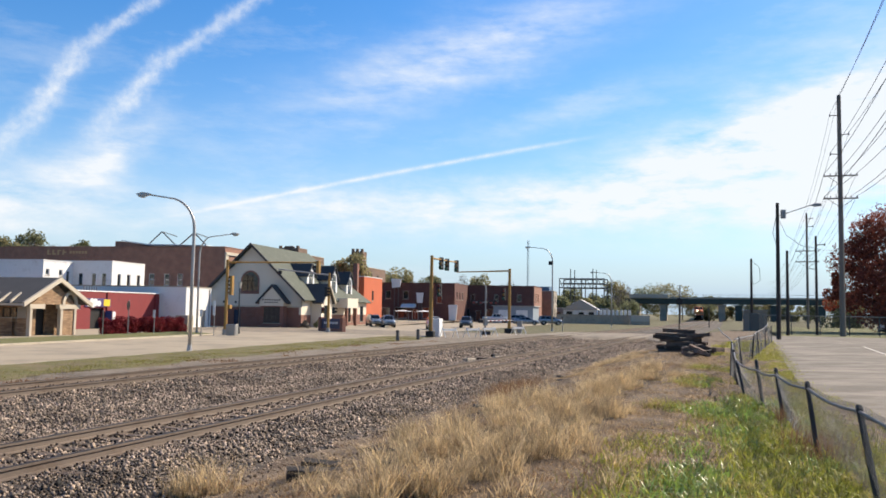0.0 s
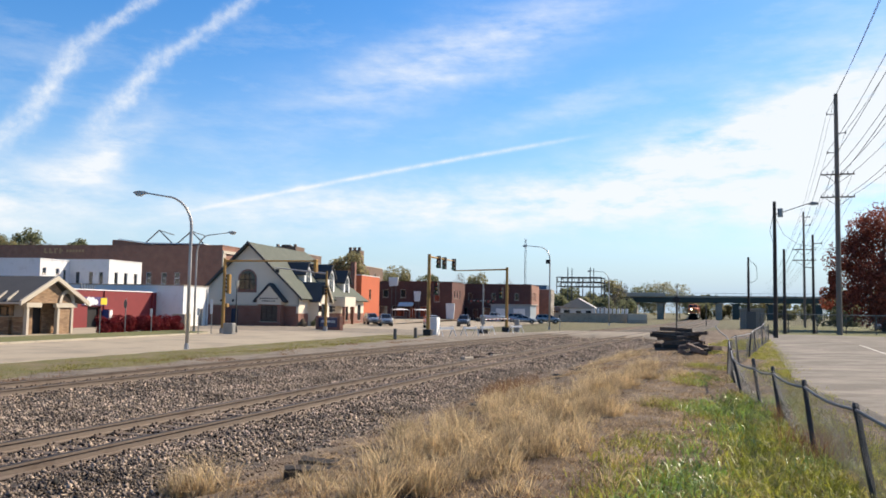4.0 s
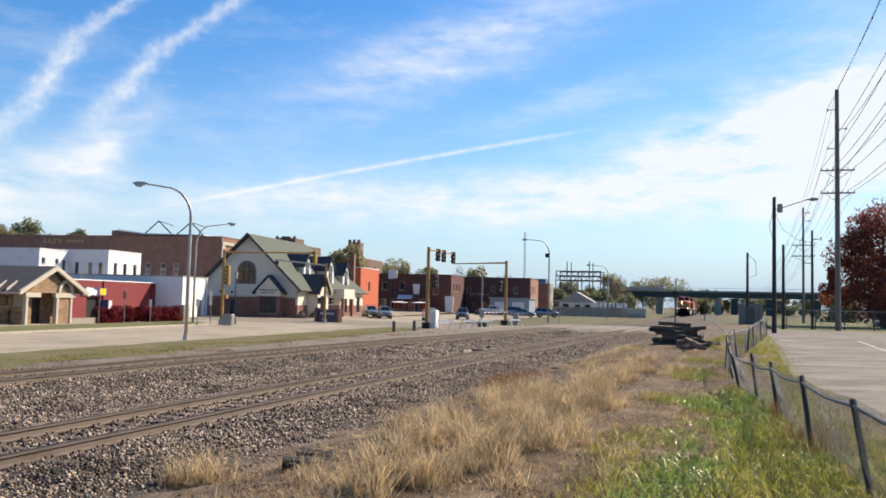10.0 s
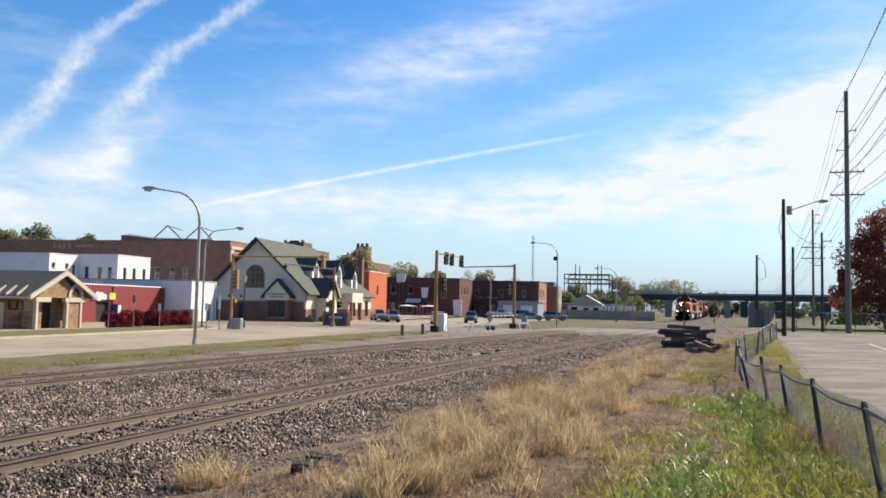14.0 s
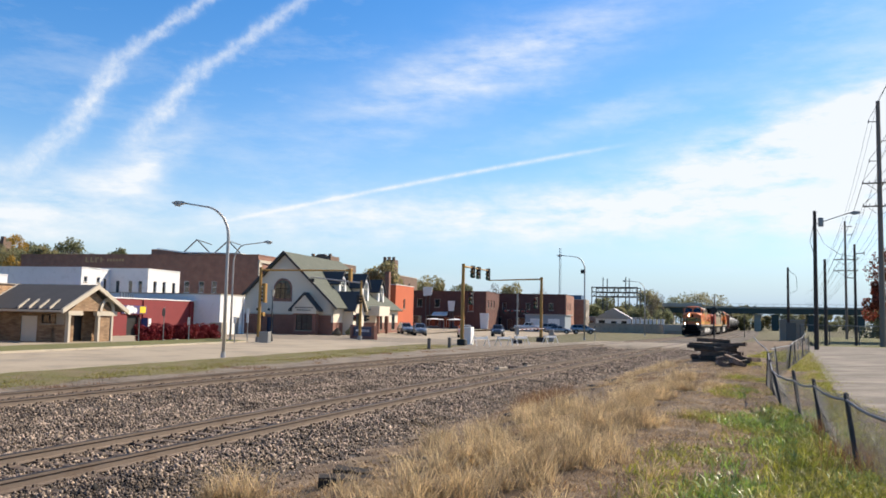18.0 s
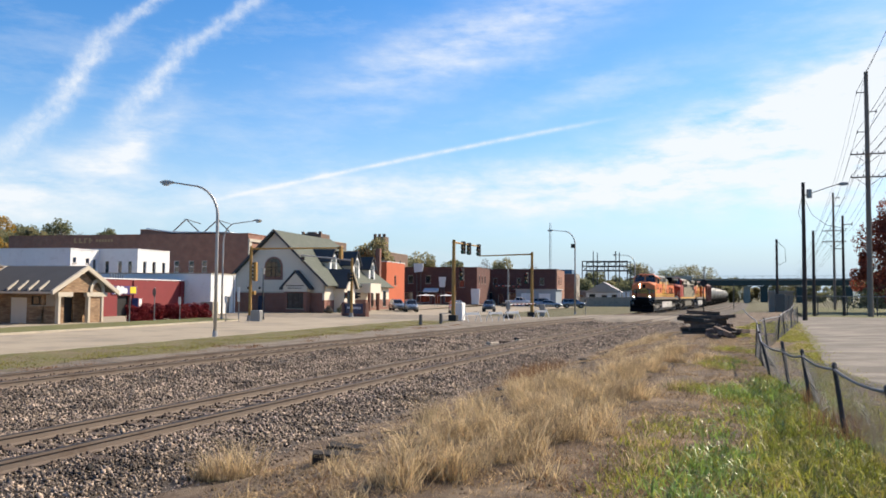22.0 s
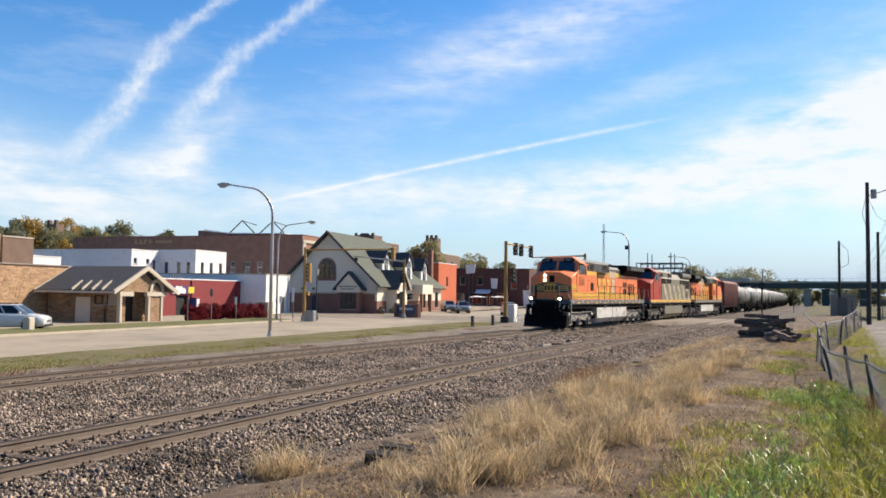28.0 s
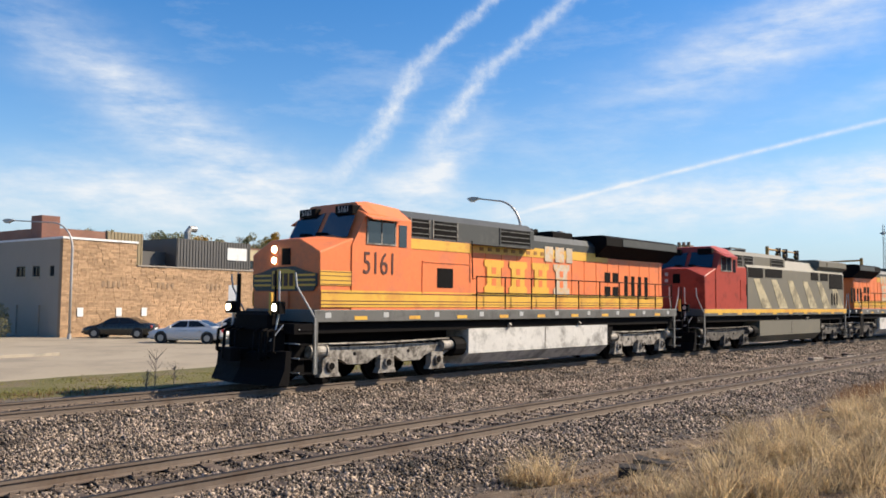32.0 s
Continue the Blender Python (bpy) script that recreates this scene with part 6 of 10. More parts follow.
def hang(a, b, sag, r=0.02, n=14):
    bm = B()
    pts = []
    for k in range(n + 1):
        f = k / n
        pts.append((a[0] + (b[0] - a[0]) * f, a[1] + (b[1] - a[1]) * f, a[2] + (b[2] - a[2]) * f - sag * 4 * f * (1 - f)))
    pipe(bm, pts, r, 5)
    return tagged(part("overhead_wire", bm, M_CABLE), "thin dark sagging overhead power wire", "wire", "overhead wires")


for dx, za in ((0.0, 23.7), (-0.82, 21.9), (0.82, 20.0), (-0.82, 18.1), (-1.43, 16.0), (-0.38, 16.0), (0.38, 16.0), (1.43, 16.0), (-1.43, 13.8), (0.9, 13.8), (1.43, 13.8)):
    far_za = 10.9 + (za - 13.8) * 0.66
    hang((10.5 + dx, 86.2, za), (8.2 + dx, 4.0, za + 0.3), 1.5, 0.02)
    hang((10.5 + dx, 86.2, za), (11.35 + dx * 0.9, 131.0, far_za), 0.7, 0.014)
    hang((11.35 + dx * 0.9, 131.0, far_za), (20 + dx, 420.0, far_za + 1.0), 3.0, 0.02, 10)

# ---- parked cars ----
M_TYRE = mat("tyre_rubber", (0.014, 0.014, 0.014), 0.85, var=0.15, bump=0.1)
M_RIM = mat("alloy_rim", (0.313, 0.313, 0.306), 0.35, 0.7, var=0.08, bump=0.0)
M_CARGLASS = mat("tinted_car_glass", (0.012, 0.013, 0.015), 0.12, var=0.05, bump=0.0, spec=0.35)
M_TAIL = mat("tail_light_red", (0.278, 0.014, 0.014), 0.3, var=0.05, bump=0.0)
M_HEAD = mat("headlight_clear", (0.418, 0.418, 0.418), 0.15, var=0.05, bump=0.0)
PAINT = {n: mat("car_paint_" + n, c, 0.25, m_, var=0.03, bump=0.0, coat=0.6) for n, c, m_ in (("white", (0.543, 0.543, 0.536), 0.0), ("dark_green", (0.014, 0.018, 0.018), 0.2), ("silver", (0.292, 0.306, 0.313), 0.5), ("grey", (0.111, 0.118, 0.125), 0.4))}
# stations of a body from front to back: x, sill, waist, shoulder height, half width; then the cabin's corners
STATIONS = {
    "sedan": ([(-2.42, 0.36, 0.5, 0.62, 0.62), (-2.3, 0.26, 0.55, 0.72, 0.8), (-1.9, 0.22, 0.6, 0.84, 0.88), (-1.1, 0.2, 0.64, 0.94, 0.9), (0.2, 0.2, 0.66, 0.98, 0.91), (1.3, 0.2, 0.68, 1.02, 0.9), (2.0, 0.24, 0.7, 1.03, 0.86), (2.34, 0.3, 0.66, 0.96, 0.78), (2.42, 0.4, 0.6, 0.8, 0.66)], [(-1.35, 0.9), (-0.4, 1.42), (0.75, 1.43), (1.75, 1.0)], 0.33),
    "suv": ([(-2.28, 0.45, 0.62, 0.8, 0.66), (-2.18, 0.34, 0.68, 0.92, 0.84), (-1.8, 0.3, 0.74, 1.02, 0.9), (-1.1, 0.28, 0.78, 1.1, 0.92), (0.4, 0.28, 0.8, 1.12, 0.93), (1.6, 0.3, 0.8, 1.12, 0.92), (2.2, 0.36, 0.8, 1.1, 0.86), (2.3, 0.45, 0.78, 1.0, 0.76)], [(-1.3, 1.06), (-0.5, 1.68), (1.95, 1.7), (2.22, 1.1)], 0.37),
    "pickup": ([(-2.7, 0.5, 0.7, 0.86, 0.7), (-2.6, 0.4, 0.74, 0.98, 0.88), (-2.0, 0.36, 0.8, 1.08, 0.94), (-1.3, 0.36, 0.82, 1.12, 0.95), (0.9, 0.36, 0.82, 1.12, 0.95), (2.6, 0.4, 0.82, 1.12, 0.94), (2.75, 0.5, 0.8, 1.06, 0.9)], [(-1.45, 1.08), (-0.75, 1.76), (0.55, 1.78), (0.8, 1.1)], 0.4),
}


def car(kind, paint, x, y, z, heading, label, name="car"):
    """A parked car; its front is at -x of its own frame."""
    c = thing(name, label, "car" if kind != "pickup" else "pickup truck", pose(x, y, z, 0, 0, heading), "parked vehicles")
    st, cab_, wr_ = STATIONS[kind]
    bm = B()
    rings = []
    for px_, z0, zm, zt, w in st:
        half = [(w * 0.88, z0), (w * 0.98, z0 + 0.12), (w, zm), (w * 0.97, zt - 0.1), (w * 0.86, zt), (w * 0.4, zt + 0.035)]
        rings.append([bm.verts.new((px_, a, b)) for a, b in half] + [bm.verts.new((px_, -a, b)) for a, b in half[::-1]])
    n = len(rings[0])
    for a, b in zip(rings[:-1], rings[1:]):
        for i in range(n):
            k = (i + 1) % n
            bm.faces.new((a[i], a[k], b[k], b[i]))
    bm.faces.new(rings[0])
    bm.faces.new(rings[-1])
    bmesh.ops.recalc_face_normals(bm, faces=bm.faces)
    part("body", bm, PAINT[paint], c, smooth=True)
    # cabin: painted shell with panes a little proud of it
    (x0, zb0), (x1, zt1), (x2, zt2), (x3, zb3) = cab_
    wb, wt = 0.82, 0.62

    def corner(f, g, s_):
        xb, zb = x0 + (x3 - x0) * f, zb0 + (zb3 - zb0) * f
        xt, zt = x1 + (x2 - x1) * f, zt1 + (zt2 - zt1) * f
        return Vector((xb + (xt - xb) * g, s_ * (wb + (wt - wb) * g), zb + (zt - zb) * g))
    bm = B()
    grid = []
    for g in (-0.05, 0.5, 0.93, 1.0):
        pull = 0.0 if g < 1 else 0.09
        row = []
        for f, s_ in ((0, 1), (0.5, 1), (1, 1), (1, -1), (0.5, -1), (0, -1)):
            p = corner(f, g, s_)
            p.y -= s_ * pull
            p.x += (0.08 if f == 0 else -0.08 if f == 1 else 0) * (pull > 0)
            row.append(bm.verts.new(p))
        grid.append(row)
    for a, b in zip(grid[:-1], grid[1:]):
        for i in range(6):
            k = (i + 1) % 6
            bm.faces.new((a[i], a[k], b[k], b[i]))
    bm.faces.new(grid[-1])
    bmesh.ops.recalc_face_normals(bm, faces=bm.faces)
    cabin = part("cabin", bm, PAINT[paint], c)

    def pane(pts, nm):
        bm = B()
        nrm = (pts[1] - pts[0]).cross(pts[2] - pts[0]).normalized()
        mid = sum(pts, Vector()) / 4
        if nrm.dot(mid - Vector(((x0 + x3) / 2, 0, zb0))) < 0:
            nrm = -nrm
        quad(bm, *[p + nrm * 0.012 for p in pts])
        part(nm, bm, M_CARGLASS, cabin)
    for s_ in (-1, 1):
        cuts = ((0.1, 0.47), (0.51, 0.9)) if kind != "suv" else ((0.1, 0.37), (0.4, 0.66), (0.69, 0.94))
        for a, b in cuts:
            pane([corner(a, 0.1, s_), corner(b, 0.1, s_), corner(b, 0.86, s_), corner(a, 0.86, s_)], "side_window")
    for f, nm in ((0, "windscreen"), (1, "rear_window")):
        lo_, hi_ = (corner(f, 0.08, 1), corner(f, 0.08, -1)), (corner(f, 0.9, 1), corner(f, 0.9, -1))
        pane([lo_[0].lerp(lo_[1], 0.07), lo_[0].lerp(lo_[1], 0.93), hi_[0].lerp(hi_[1], 0.93), hi_[0].lerp(hi_[1], 0.07)], nm)
    xf, xr = st[0][0], st[-1][0]
    for s_ in (-1, 1):
        for wx in (xf + 0.92, xr - 0.95):
            bm = B()
            tube(bm, (wx, s_ * 0.6, wr_ + 0.03), (wx, s_ * 0.921, wr_ + 0.03), wr_ + 0.065, wr_ + 0.065, 22)
            part("wheel_arch", bm, M_BLACK, c)
            bm = B()
            tube(bm, (wx, s_ * 0.72, wr_), (wx, s_ * 0.93, wr_), wr_, wr_ - 0.01, 22)
            wh = part("wheel", bm, M_TYRE, c)
            bm = B()
            tube(bm, (wx, s_ * 0.925, wr_), (wx, s_ * 0.945, wr_), wr_ * 0.62, wr_ * 0.56, 14)
            part("rim", bm, M_RIM, wh)
        zt = st[-2][3]
        bm = B()
        box(bm, xr - 0.22, xr - 0.02, s_ * 0.64 - 0.13, s_ * 0.64 + 0.13, zt - 0.26, zt - 0.06, 0.03)
        part("tail_light", bm, M_TAIL, c)
        bm = B()
        box(bm, xf + 0.02, xf + 0.22, s_ * 0.6 - 0.15, s_ * 0.6 + 0.15, st[1][3] - 0.2, st[1][3] - 0.05, 0.03)
        part("headlight", bm, M_HEAD, c)
        bm = B()
        box(bm, x0 + 0.38, x0 + 0.52, s_ * 0.98 - 0.09, s_ * 0.98 + 0.09, zb0 + 0.05, zb0 + 0.19, 0.03)
        part("mirror", bm, PAINT[paint], c)
        for f in (0.3, 0.62):
            bm = B()
            xx = x0 + (x3 - x0) * f + 0.35
            box(bm, xx, xx + 0.16, s_ * 0.915 - 0.02, s_ * 0.915 + 0.02, zb0 - 0.14, zb0 - 0.11)
            part("door_handle", bm, M_BLACK if paint != "white" else M_GALV, c)
        if kind == "suv":
            bm = B()
            tube(bm, (x1 + 0.2, s_ * 0.5, zt1 + 0.06), (x2 - 0.2, s_ * 0.5, zt2 + 0.06), 0.025, 0.025, 6)
            part("roof_rail", bm, M_BLACK, c)
    bm = B()
    box(bm, xr - 0.06, xr + 0.015, -0.27, 0.27, st[-1][2] - 0.02, st[-1][2] + 0.12)
    part("blank_plate", bm, M_WHITE, c)
    for xx, sg_ in ((xf, -1), (xr, 1)):
        bm = B()
        box(bm, xx - 0.1, xx + 0.1, -0.66, 0.66, 0.32, 0.46, 0.04)
        part("bumper", bm, M_BLACK if kind != "sedan" else PAINT[paint], c)
    bm = B()
    box(bm, xf - 0.005, xf + 0.06, -0.4, 0.4, st[0][2] - 0.04, st[0][2] + 0.08)
    part("grille", bm, M_BLACK, c)
    return c


car("sedan", "dark_green", -54.2, 27.6, -0.47, 40, "dark green sedan parked by the stone wall")
car("sedan", "white", -45.4, 27.6, -0.47, 34, "white sedan parked by the street")
car("sedan", "white", -53.0, 36.2, -0.47, 38, "white sedan parked nearer the stone wall")
car("suv", "white", -46.2, 35.9, -0.47, 214, "white sport utility car in the car park")
car("suv", "silver", -46.0, 108.9, -0.42, 118, "silver van parked beyond the depot")
car("suv", "silver", -50.5, 114.0, -0.42, 125, "pale van parked by the orange building")
car("suv", "white", -37.2, 104.0, -0.45, 118, "white sport utility car parked near the crossing")
car("suv", "grey", -37.2, 118.5, -0.42, 104, "grey sport utility car by the brick building")
car("sedan", "silver", -34.8, 147.8, -0.3, 190, "silver sedan in the far car park")
car("suv", "silver", -38.2, 158.0, -0.25, 190, "silver sport utility car in the far car park")
car("suv", "silver", -31.4, 153.1, -0.3, 200, "pale sport utility car in the far car park")
car("pickup", "white", -45.5, 165.7, -0.2, 185, "white flatbed truck parked in the far lot")
for k, (x, y) in enumerate(((23.0, 112.0), (27.5, 114.0), (31, 116), (20, 120))):
    car("suv" if k % 2 else "sedan", "white" if k % 2 else "grey", x, y, 0.2, 10 + 20 * k, "car parked beyond the lot by the trees")

# ---- road bridge over the railway ----
bridge = thing("road_bridge", "long green steel girder road bridge over the railway", "bridge")
bm = B()
prism(bm, [(-42, 7.9), (90, 8.5), (90, 9.1), (-42, 8.6)], "y", 325, 337)
part("deck", bm, M_CONC, bridge, "pale concrete deck edge")
for y in (325.4, 336.2):
    bm = B()
    prism(bm, [(-42, 6.0), (90, 6.7), (90, 8.5), (-42, 7.9)], "y", y, y + 0.4)
    part("girder", bm, M_STEEL_GREEN, bridge)
bm = B()
prism(bm, [(-42, 9.5), (90, 10.0), (90, 10.1), (-42, 9.6)], "y", 325.0, 325.15)
part("rail", bm, M_GALV, bridge)
for k in range(44):
    x = -41 + 3 * k
    bm = B()
    box(bm, x - 0.06, x + 0.06, 325.0, 325.15, 8.6, 9.6)
    part("railing_post", bm, M_GALV, bridge)
for x in (-33.5, -23.0, -1.5, 4.5, 17.0, 33.0, 52.0):
    bm = B()
    prism(bm, [(x - 1.2, -1), (x + 1.2, -1), (x + 1.2, 5.2), (x + 2.0, 6.0), (x - 2.0, 6.0), (x - 1.2, 5.2)], "y", 326.5, 336)
    part("pier", bm, M_CONC if x < 0 else M_STEEL_GREEN, bridge)
bm = B()
prism(bm, [(-130, -1), (-40, -1), (-40, 8.2), (-130, 7.0)], "y", 323.5, 340)
part("abutment", bm, M_TURF, bridge, "earth ramp of the bridge")
# parapet is lighter than the deck concrete: sunlight put into its colour
bm = B()
box(bm, -41.0, -21.0, 324.4, 324.9, 8.3, 9.7, 0.04)
part("parapet", bm, M_TRIM, bridge, "concrete parapet coloured pale as if sunlit")

# ---- substation steelwork and radio mast ----
sub = thing("substation_frame", "grey steel lattice frames of an electric substation", "substation")
for k, x in enumerate((-54.0, -50.2, -46.4, -42.6, -38.8)):
    for y in (278.0, 286.0):
        bm = B()
        tube(bm, (x, y, -0.5), (x, y, 13.8 + (3.2 if k % 2 else 0)), 0.22, 0.16, 6)
        part("column", bm, M_SIDING, sub)
for z in (10.5, 12.0, 13.6):
    for y in (278.0, 286.0):
        bm = B()
        tube(bm, (-54.0, y, z), (-38.8, y, z), 0.16, 0.16, 6)
        part("beam", bm, M_SIDING, sub)
for k in range(16):
    x = -54.0 + k * 0.95
    bm = B()
    tube(bm, (x, 278, 10.5 if k % 2 else 13.6), (x + 0.95, 278, 13.6 if k % 2 else 10.5), 0.08, 0.08, 5)
    part("lattice", bm, M_SIDING, sub)
for k in range(7):
    bm = B()
    tube(bm, (-52 + 2.1 * k, 282, -0.5), (-52 + 2.1 * k, 282, 5.5), 0.5, 0.35, 8)
    part("switch_gear", bm, M_WHITE, sub)
tower = thing("radio_mast", "thin distant radio mast above the trees", "radio mast", pose(-82.0, 350.0, 0))
for a in range(3):
    bm = B()
    tube(bm, (0.5 * math.cos(a * 2.094), 0.5 * math.sin(a * 2.094), -0.5), (0.4 * math.cos(a * 2.094), 0.4 * math.sin(a * 2.094), 33.5), 0.09, 0.07, 5)
    part("leg", bm, M_GALV, tower)
for k in range(30):
    bm = B()
    tube(bm, (0.5, 0, 1 + k * 1.08), (-0.25, 0.43, 2.08 + k * 1.08), 0.05, 0.05, 4)
    part("lattice", bm, M_GALV, tower)

# back fence of the lot
bf = thing("chain_link_fence", "tall grey chain-link fence behind the lot", "fence")
M_FAR_WIRE = mat("dull_fence_wire", (0.111, 0.111, 0.108), 0.6, 0.5, var=0.1, bump=0.0)
for k in range(22):
    x = 3.5 + 2.6 * k
    bm = B()
    tube(bm, (x, 88.0, 0.1), (x, 88.0, 2.3), 0.05, 0.05, 6)
    part("post", bm, M_SIDING, bf)
bm = B()
tube(bm, (3.5, 88.0, 2.25), (58, 88.0, 2.25), 0.04, 0.04, 6)
part("top_rail", bm, M_GALV, bf)
wv2, wf2 = [], []
for k in range(230):
    x = 3.5 + 0.24 * k
    for s_ in (-1, 1):
        i = len(wv2)
        x2 = x + s_ * 1.1
        wv2 += [(x - 0.012, 88, 0.15), (x + 0.012, 88, 0.15), (x2 + 0.012, 88, 2.22), (x2 - 0.012, 88, 2.22)]
        wf2.append((i, i + 1, i + 2, i + 3))
tagged(mesh_from("wire_mesh", wv2, wf2, M_FAR_WIRE, bf), kind="stuff")
# equipment hut and relay boxes by the line
hut = thing("relay_hut", "grey metal relay hut beside the track", "hut", pose(3.4, 119.0, 0.0))
bm = B()
box(bm, -1.2, 1.8, -1.5, 1.5, 0, 2.8, 0.05)
part("body", bm, M_TAN_BLOCK, hut)
bm = B()
box(bm, -1.35, 1.95, -1.65, 1.65, 2.8, 2.95)
part("roof", bm, M_GALV, hut)
sig = thing("track_signal", "dark track-side signal post with round head", "railway signal", pose(-5.2, 100.0, -0.2))
bm = B()
tube(bm, (0, 0, 0), (0, 0, 4.2), 0.07, 0.07, 8)
part("post", bm, M_BLACK, sig)
bm = B()
tube(bm, (0, -0.06, 3.9), (0, 0.06, 3.9), 0.4, 0.4, 16)
part("disc", bm, M_BLACK, sig)

# ---- the train ----
M_ORANGE = mat("locomotive_orange", (0.76, 0.2, 0.065), 0.5, var=0.14, s1=0.5, s2=10, bump=0.08, col2=(0.62, 0.18, 0.075), mixs=0.45, spec=0.35)
M_LYELLOW = mat("locomotive_yellow", (0.7, 0.4, 0.05), 0.45, var=0.12, s1=0.5, s2=10, bump=0.08, col2=(0.592, 0.278, 0.044), mixs=0.45)
M_LGREY = mat("locomotive_dark_grey", (0.044, 0.046, 0.042), 0.55, var=0.15, s1=0.7, s2=10, bump=0.1, col2=(0.07, 0.07, 0.063), mixs=0.3)
M_LBLACK = mat("grimy_black", (0.004, 0.003, 0.003), 0.8, var=0.3, s1=0.8, s2=10, bump=0.2, spec=0.12)
M_TRUCK = mat("dusty_silver_paint", (0.313, 0.283, 0.244), 0.65, 0.1, var=0.3, s1=1.6, s2=14, bump=0.2, col2=(0.074, 0.061, 0.048), mixs=0.6)
M_TANKPAINT = mat("fuel_tank_silver", (0.62, 0.59, 0.54), 0.5, 0.15, var=0.16, s1=0.6, s2=8, bump=0.1, col2=(0.292, 0.271, 0.244), mixs=0.5)
M_GRIMY_TRUCK = mat("grimy_dark_truck", (0.11, 0.095, 0.08), 0.75, 0.0, var=0.3, s1=1.6, s2=14, bump=0.2, col2=(0.035, 0.03, 0.025), mixs=0.6)
M_SILL = mat("frame_grey", (0.118, 0.115, 0.104), 0.6, var=0.15, s1=0.8, s2=10, bump=0.1, col2=(0.07, 0.066, 0.059), mixs=0.35)
M_LRED = mat("faded_red_paint", (0.36, 0.05, 0.03), 0.5, var=0.16, s1=0.6, s2=10, bump=0.08, col2=(0.2, 0.028, 0.018), mixs=0.35, spec=0.25)
M_LCREAM = mat("cream_stripe_paint", (0.5, 0.42, 0.26), 0.55, var=0.12, s1=0.6, s2=8, bump=0.08, col2=(0.217, 0.183, 0.113), mixs=0.6)
M_OLIVE = mat("olive_grey_paint", (0.15, 0.135, 0.1), 0.6, var=0.15, s1=0.6, s2=8, bump=0.08, col2=(0.165, 0.144, 0.1), mixs=0.4)
M_LGLASS = glass("cab_window_glass", (0.015, 0.022, 0.03))
M_LAMP_ON = glow("headlight_glow", (1.0, 0.78, 0.48), 16.0)
M_GRAB = mat("white_grab_iron", (0.418, 0.418, 0.404), 0.5, var=0.05, bump=0.0)
M_MAROON = mat("oxide_red_car_paint", (0.139, 0.038, 0.03), 0.75, var=0.18, s1=0.6, s2=10, bump=0.15, col2=(0.09, 0.031, 0.026), mixs=0.4)
M_TANKCAR = mat("weathered_grey_tank", (0.16, 0.157, 0.148), 0.5, 0.1, var=0.14, s1=0.5, s2=7, bump=0.1, col2=(0.139, 0.132, 0.125), mixs=0.45, rand=0.22)
M_FADED = mat("bleached_grey_paint", (0.5, 0.42, 0.32), 0.7, var=0.3, s1=1.5, s2=9, bump=0.05, col2=(0.62, 0.33, 0.12), mixs=0.5)
M_RUSTMARK = mat("brown_mark_paint", (0.3, 0.14, 0.03), 0.7, var=0.2, bump=0.0)
M_NUM = mat("dark_number_paint", (0.07, 0.021, 0.014), 0.6, var=0.1, bump=0.0)


def text_part(name, words, size, mat_, parent, m, label=""):
    cu = bpy.data.curves.new(name, "FONT")
    cu.body, cu.size, cu.extrude, cu.align_x, cu.align_y = words, size, 0.003, "CENTER", "CENTER"
    tmp = bpy.data.objects.new(name, cu)
    scene.collection.objects.link(tmp)
    bpy.context.view_layer.update()
    me = bpy.data.meshes.new_from_object(tmp.evaluated_get(bpy.context.evaluated_depsgraph_get()))
    bpy.data.objects.remove(tmp)
    me.materials.clear()
    me.materials.append(mat_)
    ob = new(name, me)
    ob.parent = parent
    ob.matrix_local = m
    if label:
        ob["label"] = label
    return ob


def side(y, z, x=0.0):
    """The pose of a flat thing on a vehicle's +x side, reading along -y to +y."""
    return Matrix.Translation((x, y, z)) @ Euler((radians(90), 0, radians(90))).to_matrix().to_4x4()


